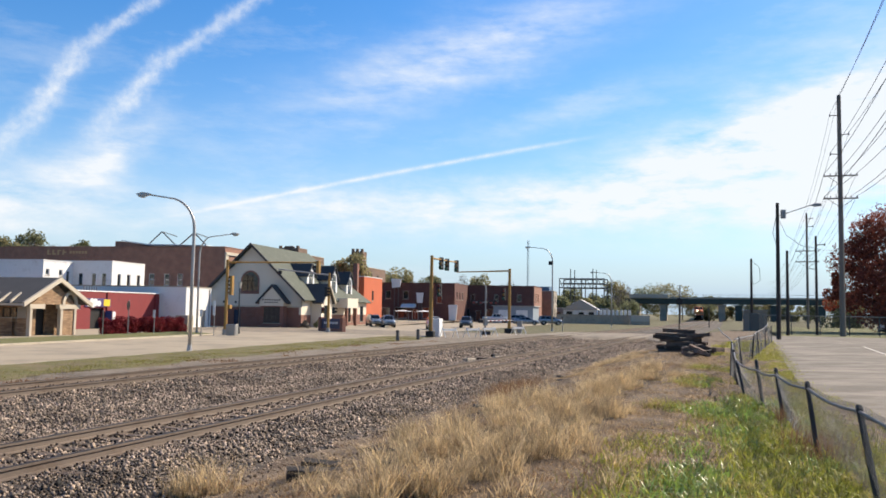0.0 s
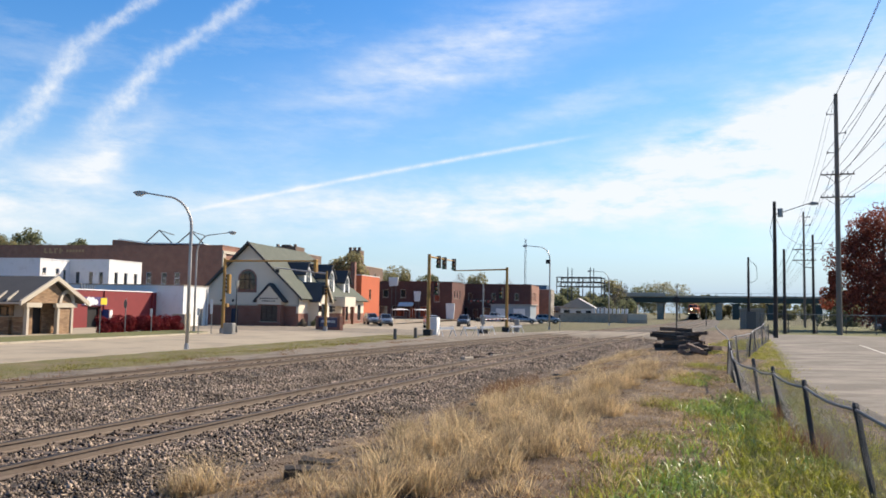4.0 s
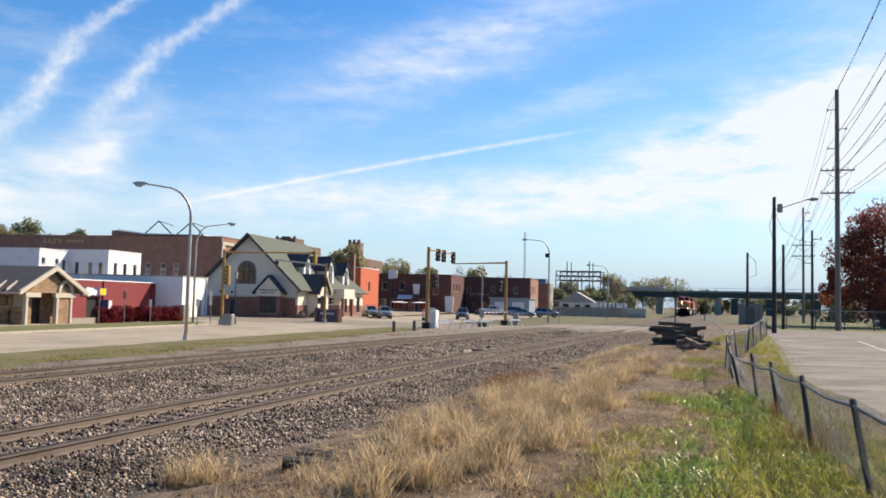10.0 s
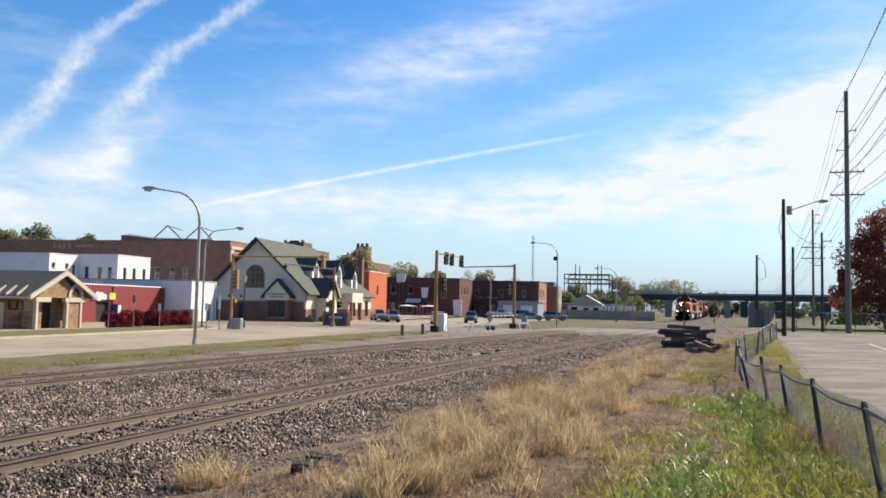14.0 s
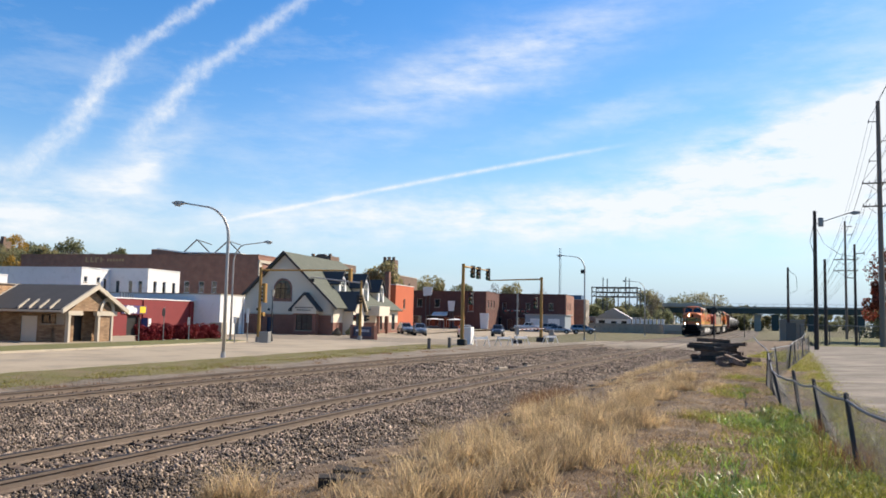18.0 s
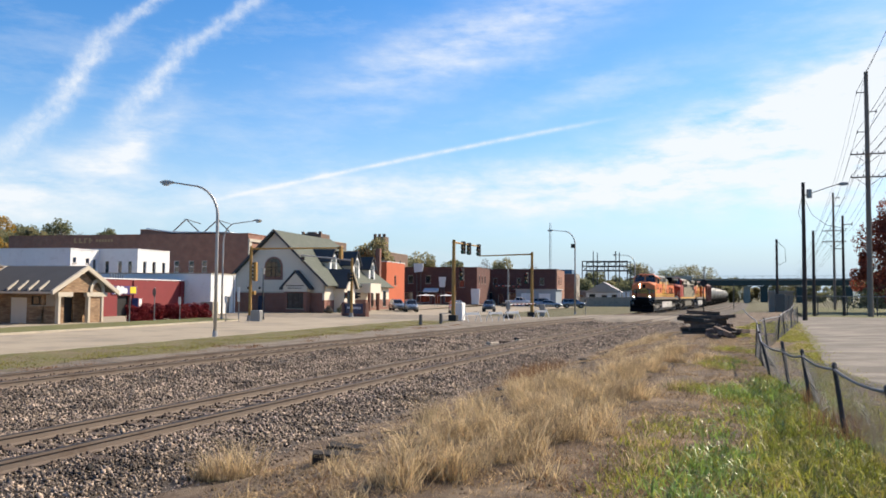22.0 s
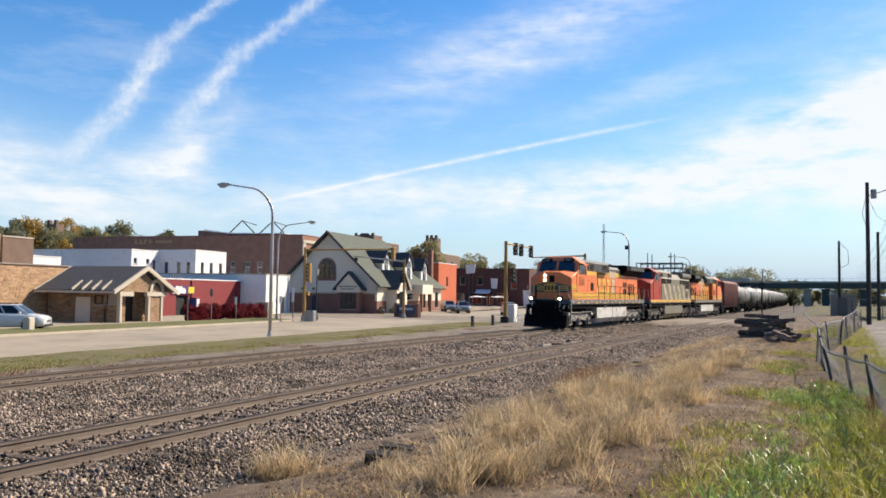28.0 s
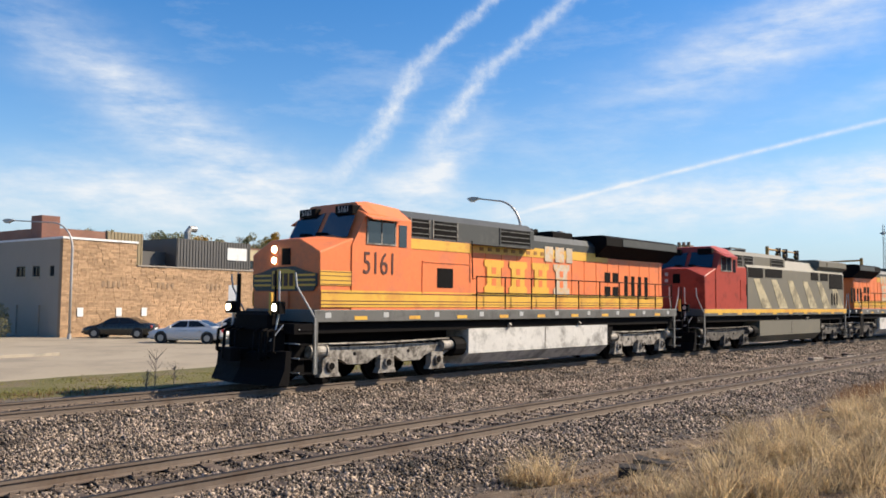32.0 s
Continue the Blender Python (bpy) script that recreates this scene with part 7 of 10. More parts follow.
def bogie(parent, y0, axles, frame_mat, wheel_r=0.53, half=0.98, name="bogie"):
    """A truck: side frames, axle boxes, springs and wheels, under parent."""
    ya, yb = y0 + axles[0], y0 + axles[-1]
    bm = B()
    box(bm, -0.85, 0.85, ya + 0.3, yb - 0.3, 0.45, 0.85)
    bog = part(name, bm, M_LBLACK, parent)
    for sx in (1, -1):
        bm = B()
        prof = [(ya - 0.75, 0.78), (ya - 0.6, 0.98), (yb + 0.6, 0.98), (yb + 0.75, 0.78), (yb + 0.35, 0.62)]
        for a, b in zip(axles[::-1][:-1], axles[::-1][1:]):
            prof += [(y0 + a - 0.4, 0.66), (y0 + (a + b) / 2 + 0.35, 0.5), (y0 + (a + b) / 2 - 0.35, 0.5), (y0 + b + 0.4, 0.66)]
        prof += [(ya - 0.35, 0.62)]
        prism(bm, prof, "x", sx * half, sx * (half + 0.16))
        part("side_frame", bm, frame_mat, bog)
        for a in axles:
            bm = B()
            yc = y0 + a
            prism(bm, [(yc - 0.36, 0.22), (yc + 0.36, 0.22), (yc + 0.27, 0.36), (yc + 0.25, 0.72), (yc - 0.25, 0.72), (yc - 0.27, 0.36)], "x", sx * (half + 0.02), sx * (half + 0.24))
            tube(bm, (sx * (half + 0.24), yc, 0.5), (sx * (half + 0.31), yc, 0.5), 0.15, 0.13, 12)
            part("axle_box", bm, frame_mat, bog)
            bm = B()
            tube(bm, (sx * (half + 0.305), yc, 0.5), (sx * (half + 0.325), yc, 0.5), 0.1, 0.09, 12)
            part("axle_cap", bm, M_LBLACK, bog)
            bm = B()
            tube(bm, (sx * (half + 0.155), yc + 0.9, 0.78), (sx * (half + 0.17), yc + 0.9, 0.78), 0.055, 0.055, 8)
            part("frame_hole", bm, M_LBLACK, bog)
            bm = B()
            tube(bm, (sx * 0.70, yc, wheel_r), (sx * 0.82, yc, wheel_r), wheel_r, wheel_r, 28)
            tube(bm, (sx * 0.67, yc, wheel_r), (sx * 0.70, yc, wheel_r), wheel_r + 0.025, wheel_r + 0.025, 28)
            tube(bm, (sx * 0.82, yc, wheel_r), (sx * 0.86, yc, wheel_r), 0.2, 0.16, 14)
            part("wheel", bm, M_LBLACK, bog)
        yc = (ya + yb) / 2
        for ye in (ya - 0.45, yb + 0.45):
            bm = B()
            tube(bm, (sx * (half + 0.2), ye - 0.25, 0.9), (sx * (half + 0.2), ye + 0.25, 0.9), 0.15, 0.15, 14)
            tube(bm, (sx * (half + 0.2), ye + 0.25, 0.9), (sx * (half + 0.2), ye + 0.3, 0.9), 0.18, 0.18, 14)
            part("brake_cylinder", bm, frame_mat, bog)
        bm = B()
        pipe(bm, [(sx * (half + 0.25), ya - 0.5, 1.08), (sx * (half + 0.27), yc, 1.06), (sx * (half + 0.25), yb + 0.5, 1.1)], 0.03, 6)
        part("brake_pipe", bm, frame_mat, bog)
    return bog


def railing(parent, x, ys, z0, z1, mat_):
    """Handrail posts with two rails along a walkway."""
    bm = B()
    tube(bm, (x, 0, z0), (x, 0, z1), 0.022, 0.022, 6)
    first = None
    for y in ys:
        if first is None:
            first = part("handrail_post", bm, mat_, parent, m=Matrix.Translation((0, y, 0)))
        else:
            share("handrail_post", first.data, parent, Matrix.Translation((0, y, 0)))
    for z in (z1, (z0 + z1) / 2):
        bm = B()
        tube(bm, (x, ys[0], z), (x, ys[-1], z), 0.02, 0.02, 6)
        part("handrail", bm, mat_, parent)


def panel(bm, x, y0, y1, z0, z1, t=0.006):
    box(bm, min(x, x + t), max(x, x + t), y0, y1, z0, z1)


def coupler(parent, y, sign):
    bm = B()
    box(bm, -0.13, 0.13, min(y, y + sign * 0.55), max(y, y + sign * 0.55), 0.72, 0.98, 0.03)
    box(bm, -0.2, 0.2, min(y + sign * 0.4, y + sign * 0.68), max(y + sign * 0.4, y + sign * 0.68), 0.68, 1.02, 0.04)
    part("coupler", bm, M_LBLACK, parent)


def locomotive(label, length, body, cab_mat, hood_mat, top_mat, sill_mat, tank_mat, truck_mat, striped=False, number="", lamps=True):
    """A six-axle diesel with a wide cab; its front is at -length / 2 in y."""
    loco = thing("locomotive", label, "locomotive", group="locomotives of the train")
    F = -length / 2 + 0.35
    Rr = length / 2 - 0.65
    # frame and walkway
    bm = B()
    box(bm, -1.35, 1.35, F + 1.0, Rr - 0.7, 1.36, 1.66)
    part("underframe", bm, M_LBLACK, loco)
    bm = B()
    box(bm, -1.52, 1.52, F + 0.95, Rr - 0.65, 1.66, 1.97, 0.02)
    part("frame", bm, sill_mat, loco, "grey frame and walkway edge")
    # plough with swept wings, end plate and air hoses
    bm = B()
    low_ = [(0.0, F - 0.42, 0.12), (1.5, F - 0.08, 0.12), (1.5, F + 0.22, 0.12), (-1.5, F + 0.22, 0.12), (-1.5, F - 0.08, 0.12)]
    mid_ = [(0.0, F - 0.2, 0.5), (1.5, F + 0.08, 0.5), (1.5, F + 0.26, 0.5), (-1.5, F + 0.26, 0.5), (-1.5, F + 0.08, 0.5)]
    top_ = [(0.0, F - 0.14, 0.86), (1.5, F + 0.12, 0.95), (1.5, F + 0.28, 0.95), (-1.5, F + 0.28, 0.95), (-1.5, F + 0.12, 0.95)]
    rings = [[bm.verts.new(p) for p in r_] for r_ in (low_, mid_, top_)]
    for a, b in zip(rings[:-1], rings[1:]):
        for i in range(5):
            k = (i + 1) % 5
            bm.faces.new((a[i], a[k], b[k], b[i]))
    bm.faces.new(rings[0][::-1])
    bm.faces.new(rings[-1])
    bmesh.ops.recalc_face_normals(bm, faces=bm.faces)
    part("plough", bm, M_LBLACK, loco, "black swept plough")
    bm = B()
    box(bm, -1.05, 1.05, F + 0.2, F + 0.42, 0.8, 1.6, 0.03)
    box(bm, -1.5, 1.5, F + 0.35, F + 1.0, 1.36, 1.62)
    part("end_plate", bm, M_LBLACK, loco)
    bm = B()
    box(bm, -0.8, 0.8, F + 0.1, F + 0.5, 1.45, 1.92, 0.09)
    part("anticlimber", bm, M_LBLACK, loco)
    for k, hx in enumerate((-1.25, -0.95, -0.62, -0.4, 0.42, 0.68, 0.92, 1.2)):
        bm = B()
        drop = (0.55, 0.75, 0.4, 0.6, 0.45, 0.7, 0.62, 0.5)[k]
        pipe(bm, [(hx, F + 0.2, 1.5), (hx + 0.05, F - 0.08, 1.42), (hx + 0.12, F - 0.16, 1.45 - drop), (hx + 0.02, F - 0.02, 1.4 - drop)], 0.045, 6)
        part("air_hose", bm, M_LBLACK, loco)
    for sx in (1, -1):
        bm = B()
        pipe(bm, [(sx * 1.0, F + 0.1, 1.25), (sx * 1.12, F - 0.1, 1.2), (sx * 1.28, F - 0.1, 1.3), (sx * 1.36, F + 0.12, 1.6)], 0.016, 5)
        part("uncoupling_lever", bm, M_GRAB, loco)
        bm = B()
        box(bm, sx * 0.72 - 0.05, sx * 0.72 + 0.05, F + 0.16, F + 0.24, 1.6, 2.4 if sx > 0 else 2.9, 0.01)
        part("platform_post", bm, M_LYELLOW if sx > 0 else M_LBLACK, loco)
    coupler(loco, F + 0.1, -1)
    coupler(loco, Rr + 0.0, 1)
    for ye, sg in ((F + 0.72, 1), (Rr - 0.55, -1)):
        for sx in (1, -1):
            bm = B()
            for k in range(4):
                box(bm, sx * 1.32 - 0.2, sx * 1.32 + 0.2, ye - 0.22, ye + 0.22, 0.36 + 0.36 * k, 0.39 + 0.36 * k)
            box(bm, sx * 1.32 - 0.24, sx * 1.32 - 0.21, ye - 0.24, ye + 0.26, 0.3, 1.6)
            part("step_well", bm, M_LBLACK, loco)
            for k in range(4):
                bm = B()
                box(bm, sx * 1.22 - 0.3, sx * 1.22 + 0.3, ye - sg * 0.22 - 0.012, ye - sg * 0.22 + 0.012, 0.385 + 0.36 * k, 0.415 + 0.36 * k)
                part("step_edge", bm, M_GRAB, loco)
            bm = B()
            box(bm, sx * 1.46, sx * 1.52, ye + sg * 0.24, ye + sg * 0.36, 0.34, 1.66)
            part("step_side", bm, sill_mat, loco)
            bm = B()
            pipe(bm, [(sx * 1.5, ye + sg * 0.3, 0.5), (sx * 1.5, ye + sg * 0.28, 1.75), (sx * 1.42, ye - sg * 0.25, 2.55), (sx * 1.42, ye - sg * 0.3, 2.9)], 0.024, 6)
            pipe(bm, [(sx * 0.98, ye - sg * 0.55, 1.45), (sx * 0.98, ye - sg * 0.45, 1.95), (sx * 0.92, ye - sg * 0.42, 2.5), (sx * 0.92, ye - sg * 0.42, 2.95)], 0.024, 6)
            part("grab_rail", bm, M_GRAB, loco, "thin white grab rails")
    railing(loco, 0.75, [F + 0.3, F + 0.32], 1.95, 2.95, M_LBLACK)
    # nose
    N0, N1 = F + 1.12, F + 2.25
    bm = B()
    lo = [bm.verts.new(p) for p in ((-1.47, N0 + 0.05, 1.95), (1.47, N0 + 0.05, 1.95), (1.47, N1 + 0.2, 1.95), (-1.47, N1 + 0.2, 1.95))]
    front = [bm.verts.new(p) for p in ((-1.47, N0, 3.45), (-0.62, N0, 3.83), (0.62, N0, 3.83), (1.47, N0, 3.45))]
    back = [bm.verts.new(p) for p in ((-1.47, N1, 3.86), (-0.62, N1, 4.0), (0.62, N1, 4.0), (1.47, N1, 3.86))]
    end = [bm.verts.new(p) for p in ((-1.47, N1 + 0.2, 3.86), (1.47, N1 + 0.2, 3.86))]
    bm.faces.new((lo[0], lo[1], front[3], front[2], front[1], front[0]))
    for i in range(3):
        bm.faces.new((front[i], front[i + 1], back[i + 1], back[i]))
    bm.faces.new((lo[1], lo[2], end[1], back[3], front[3]))
    bm.faces.new((lo[0], front[0], back[0], end[0], lo[3]))
    bm.faces.new((lo[2], lo[3], end[0], end[1]))
    bmesh.ops.recalc_face_normals(bm, faces=bm.faces)
    bmesh.ops.bevel(bm, geom=[e for e in bm.edges], offset=0.03, segments=1, affect="EDGES")
    part("nose", bm, cab_mat, loco)
    # cab shell: closed profile with sloped windscreen and chamfered roof
    C0, C1 = N1, F + 4.42
    bm = B()
    secs = [(C0 - 0.05, 3.8, 3.86), (C0 + 0.42, 4.66, 4.78), (C0 + 0.5, 4.7, 4.93), (C0 + 0.9, 4.7, 4.98), (C1, 4.6, 4.88)]
    rings = []
    for y, zs, zt in secs:
        rings.append([bm.verts.new(p) for p in ((-1.5, y, 1.97), (-1.5, y, zs - 0.12), (-0.95, y, zt), (0.95, y, zt), (1.5, y, zs - 0.12), (1.5, y, 1.97))])
    for a, b in zip(rings[:-1], rings[1:]):
        for i in range(6):
            j = (i + 1) % 6
            bm.faces.new((a[i], a[j], b[j], b[i]))
    bm.faces.new(rings[0])
    bm.faces.new(rings[-1][::-1])
    bmesh.ops.recalc_face_normals(bm, faces=bm.faces)
    cab = part("cab", bm, cab_mat, loco)
    for sx in (-1, 1):
        # windscreen pair
        bm = B()
        a, b = sx * 0.1, sx * 1.3
        up = Vector((0, 0.47, 0.92)).normalized()
        out = Vector((0, -0.92, 0.47)).normalized()
        base = Vector((0, C0 - 0.05, 3.84)) + out * 0.03
        cs = [base + Vector((a, 0, 0)) + up * 0.06, base + Vector((b, 0, 0)) + up * 0.06, base + Vector((b * 0.96, 0, 0)) + up * 0.76, base + Vector((a, 0, 0)) + up * 0.92]
        vs = [bm.verts.new(c) for c in cs] + [bm.verts.new(c + out * 0.012) for c in cs]
        for f in ((4, 5, 6, 7), (0, 1, 5, 4), (1, 2, 6, 5), (2, 3, 7, 6), (3, 0, 4, 7)):
            bm.faces.new([vs[i] for i in f])
        bmesh.ops.recalc_face_normals(bm, faces=bm.faces)
        part("windscreen", bm, M_LGLASS, cab, "dark windscreen pane")
        # side window
        bm = B()
        box(bm, sx * 1.5 - 0.012, sx * 1.5 + 0.012, C0 + 0.5, C0 + 1.5, 3.78, 4.4)
        part("side_window", bm, M_LGLASS, cab, "dark sliding cab window")
        bm = B()
        box(bm, sx * 1.5 - 0.014, sx * 1.5 + 0.014, C0 + 1.68, C0 + 1.98, 3.72, 4.34)
        part("side_window", bm, M_LGLASS, cab)
        bm = B()
        for y0, y1, z0, z1 in ((C0 + 0.45, C0 + 1.55, 4.4, 4.44), (C0 + 0.45, C0 + 1.55, 3.74, 3.78), (C0 + 0.45, C0 + 0.5, 3.78, 4.4), (C0 + 1.5, C0 + 1.55, 3.78, 4.4), (C0 + 0.98, C0 + 1.02, 3.78, 4.4)):
            box(bm, sx * 1.5 - 0.025, sx * 1.5 + 0.025, y0, y1, z0, z1)
        part("window_frame", bm, M_TRUCK, cab)
        bm = B()
        prism(bm, [(sx * 1.47, 4.5), (sx * 1.78, 4.4), (sx * 1.78, 4.43), (sx * 1.47, 4.55)], "y", C0 + 0.4, C0 + 1.7)
        part("sunshade", bm, cab_mat, cab)
        # number box on the roof edge
        bm = B()
        box(bm, sx * 0.8 - 0.36, sx * 0.8 + 0.36, C0 + 0.22, C0 + 0.6, 4.58, 4.82, 0.02)
        part("number_board", bm, M_LBLACK, cab, "black number board")
        bm = B()
        box(bm, sx * 0.35 - 0.12, sx * 0.35 + 0.12, C0 - 0.28, C0 - 0.02, 3.98, 4.06)
        part("wiper", bm, M_LBLACK, cab)
    # headlights and nose door
    bm = B()
    tube(bm, (-0.42, N0 - 0.02, 3.58), (-0.42, N0 + 0.08, 3.58), 0.11, 0.11, 12)
    tube(bm, (-0.42, N0 - 0.02, 3.28), (-0.42, N0 + 0.08, 3.28), 0.11, 0.11, 12)
    box(bm, -0.58, -0.26, N0 - 0.01, N0 + 0.1, 3.1, 3.76, 0.03)
    part("headlight_case", bm, cab_mat, loco)
    for k, (lx, ly, lz, lr) in enumerate(((-0.42, N0 - 0.035, 3.58, 0.085), (-0.42, N0 - 0.035, 3.28, 0.085), (-1.02, F + 0.08, 2.02, 0.09), (1.02, F + 0.08, 2.02, 0.09))):
        if k >= 2:
            bm = B()
            box(bm, lx - 0.16, lx + 0.16, ly + 0.01, ly + 0.25, lz - 0.16, lz + 0.16, 0.03)
            part("ditch_light_case", bm, M_LBLACK, loco)
        bm = B()
        tube(bm, (lx, ly - 0.015, lz), (lx, ly + 0.03, lz), lr, lr, 14)
        part("headlight" if k < 2 else "ditch_light", bm, M_LAMP_ON if lamps else M_GRAB, loco, "glowing warm headlight" if lamps else "")
    bm = B()
    box(bm, -0.12, 0.26, N0 - 0.012, N0 + 0.02, 3.15, 3.6, 0.02)
    part("nose_window", bm, M_LBLACK, loco)
    bm = B()
    box(bm, -0.95, 0.2, N0 - 0.008, N0 + 0.02, 2.0, 3.05, 0.02)
    part("nose_door", bm, cab_mat, loco)
    if body == "orange":
        bm = B()
        prism(bm, [(-1.25, 2.45), (1.25, 2.45), (1.4, 2.6), (1.4, 2.9), (0.9, 2.98), (0.45, 3.1), (-0.45, 3.1), (-0.9, 2.98), (-1.4, 2.9), (-1.4, 2.6)], "y", N0 - 0.02, N0 + 0.02)
        part("nose_badge", bm, M_LGREY, loco, "dark badge shape on the nose")
        for x0, x1 in ((-1.32, -0.55), (0.55, 1.34)):
            for k in range(3):
                bm = B()
                box(bm, x0, x1, N0 - 0.034, N0, 2.58 + 0.13 * k, 2.635 + 0.13 * k)
                part("badge_bar", bm, M_LYELLOW, loco, "yellow badge bar")
        bm = B()
        prism(bm, [(-0.5, 2.5), (0.5, 2.5), (0.5, 2.98), (0.2, 3.04), (-0.2, 3.04), (-0.5, 2.98)], "y", N0 - 0.03, N0)
        part("badge_field", bm, M_LYELLOW, loco, "yellow middle of the badge")
        for x0 in (-0.36, -0.12, 0.12, 0.36):
            bm = B()
            box(bm, x0 - 0.08, x0 + 0.08, N0 - 0.042, N0, 2.58, 2.92)
            part("badge_block", bm, M_NUM, loco)
        for sx in (1, -1):
            bm = B()
            box(bm, sx * 1.478 - 0.006, sx * 1.478 + 0.012, N0 + 0.03, N0 + 1.1, 2.6, 2.98, 0.0)
            part("nose_stripe", bm, M_LYELLOW, loco)
            bm = B()
            for z in (2.62, 2.72, 2.84, 2.94):
                panel(bm, sx * 1.488, N0 + 0.03, N0 + 1.08, z, z + 0.018, sx * 0.006)
            part("stripe_line", bm, M_NUM, loco)
    # equipment cabinet behind the cab, hood, upper boxes
    E0, E1 = C1, F + (5.75 if striped else 7.25)
    bm = B()
    box(bm, -1.36, 1.36, E0, E1, 1.97, 4.02, 0.03)
    cabinet = part("equipment_cabinet", bm, hood_mat if not striped else M_LRED, loco)
    for sx in (1, -1):
        bm = B()
        box(bm, sx * 1.36 - 0.012, sx * 1.36 + 0.012, E0 + 1.25, E0 + 1.95, 2.62, 3.2)
        part("louvre", bm, M_LBLACK, cabinet, "black intake grille")
        bm = B()
        for z0, z1, y0, y1 in ((2.4, 2.44, E0 + 0.6, E1 - 0.1), (3.35, 3.39, E0 + 0.6, E1 - 0.1), (2.4, 3.39, E0 + 0.6, E0 + 0.64)):
            panel(bm, sx * 1.36, y0, y1, z0, z1, sx * 0.02)
        part("door_edge", bm, hood_mat if not striped else M_LRED, cabinet)
    H1 = Rr - 0.9
    bm = B()
    box(bm, -0.98, 0.98, E1, H1, 1.97, 4.35, 0.06)
    hood = part("hood", bm, hood_mat, loco)
    for sx in (1, -1):
        bm = B()
        n_doors = 15
        for k in range(n_doors + 1):
            y = E1 + 0.3 + (H1 - E1 - 0.6) * k / n_doors
            panel(bm, sx * 0.98, y - 0.014, y + 0.014, 2.05, 3.85, sx * 0.014)
        part("hood_door_seam", bm, hood_mat if not striped else M_OLIVE, hood)
    T0 = E0 - 0.02
    bm = B()
    prism(bm, [(-1.3, 4.02), (1.3, 4.02), (1.3, 4.62), (1.02, 4.84), (-1.02, 4.84), (-1.3, 4.62)], "y", T0, F + 10.6)
    upper = part("upper_box", bm, top_mat, loco, "dark grey upper equipment box")
    for sx in (1, -1):
        for y0, y1, z0, z1 in ((T0 + 0.2, T0 + 0.95, 4.1, 4.6), (T0 + 1.15, T0 + 2.2, 4.1, 4.6), (F + 8.75, F + 10.35, 4.12, 4.6)):
            bm = B()
            box(bm, sx * 1.3 - 0.012, sx * 1.3 + 0.012, y0, y1, z0, z1)
            part("grille", bm, M_LBLACK, upper)
            for j in range(3):
                bm = B()
                zb = z0 + (z1 - z0) * (j + 0.5) / 3
                box(bm, sx * 1.3 - 0.022, sx * 1.3 + 0.022, y0, y1, zb - 0.012, zb + 0.012)
                part("grille_bar", bm, M_SILL, upper)
            for yb in (y0 - 0.04, y1):
                bm = B()
                box(bm, sx * 1.3 - 0.026, sx * 1.3 + 0.026, yb, yb + 0.04, z0 - 0.03, z1 + 0.03)
                part("grille_frame", bm, M_TRUCK if y0 < T0 + 2 else top_mat, upper)
    bm = B()
    prism(bm, [(-0.99, 4.1), (0.99, 4.1), (0.99, 4.35), (0.75, 4.58), (-0.75, 4.58), (-0.99, 4.35)], "y", F + 10.6, F + 15.1)
    part("hood_roof", bm, top_mat, loco)
    bm = B()
    box(bm, -0.45, 0.45, F + 12.9, F + 14.3, 4.58, 4.86, 0.05)
    part("exhaust", bm, M_LBLACK, loco)
    bm = B()
    for k in range(3):
        tube(bm, (0.35, F + 11.1 + 0.28 * k, 4.74), (0.35, F + 11.45 + 0.28 * k, 4.76), 0.05, 0.12, 10)
    tube(bm, (0.35, F + 11.1, 4.55), (0.35, F + 11.9, 4.72), 0.04, 0.04, 6)
    part("horn", bm, M_LBLACK, loco, "cluster of black air horns")
    bm = B()
    prism(bm, [(-0.98, 3.95), (0.98, 3.95), (1.5, 4.4), (1.5, 4.72), (1.3, 4.8), (-1.3, 4.8), (-1.5, 4.72), (-1.5, 4.4)], "y", F + 15.0, H1 + 0.4)
    rad = part("radiator", bm, M_LBLACK if not striped else M_OLIVE, loco, "overhanging radiator section")
    bm = B()
    for sx in (1, -1):
        box(bm, sx * 1.51 - 0.012, sx * 1.51 + 0.012, F + 16.2, H1 + 0.3, 4.42, 4.7)
    part("radiator_panel", bm, top_mat, rad)
    for sx in (1, -1):
        spots = [(F + 15.7 + 0.6 * k, 0.4, 2.45 + 0.55 * j, 0.4) for k in range(2) for j in range(2)] + [(F + 17.2 + 0.55 * k, 0.25, 2.35, 0.95) for k in range(4)]
        for y_, w_, z_, h_ in spots:
            bm = B()
            box(bm, sx * 0.985 - 0.012, sx * 0.985 + 0.012, y_, y_ + w_, z_, z_ + h_)
            part("rear_louvre", bm, M_LBLACK, loco)
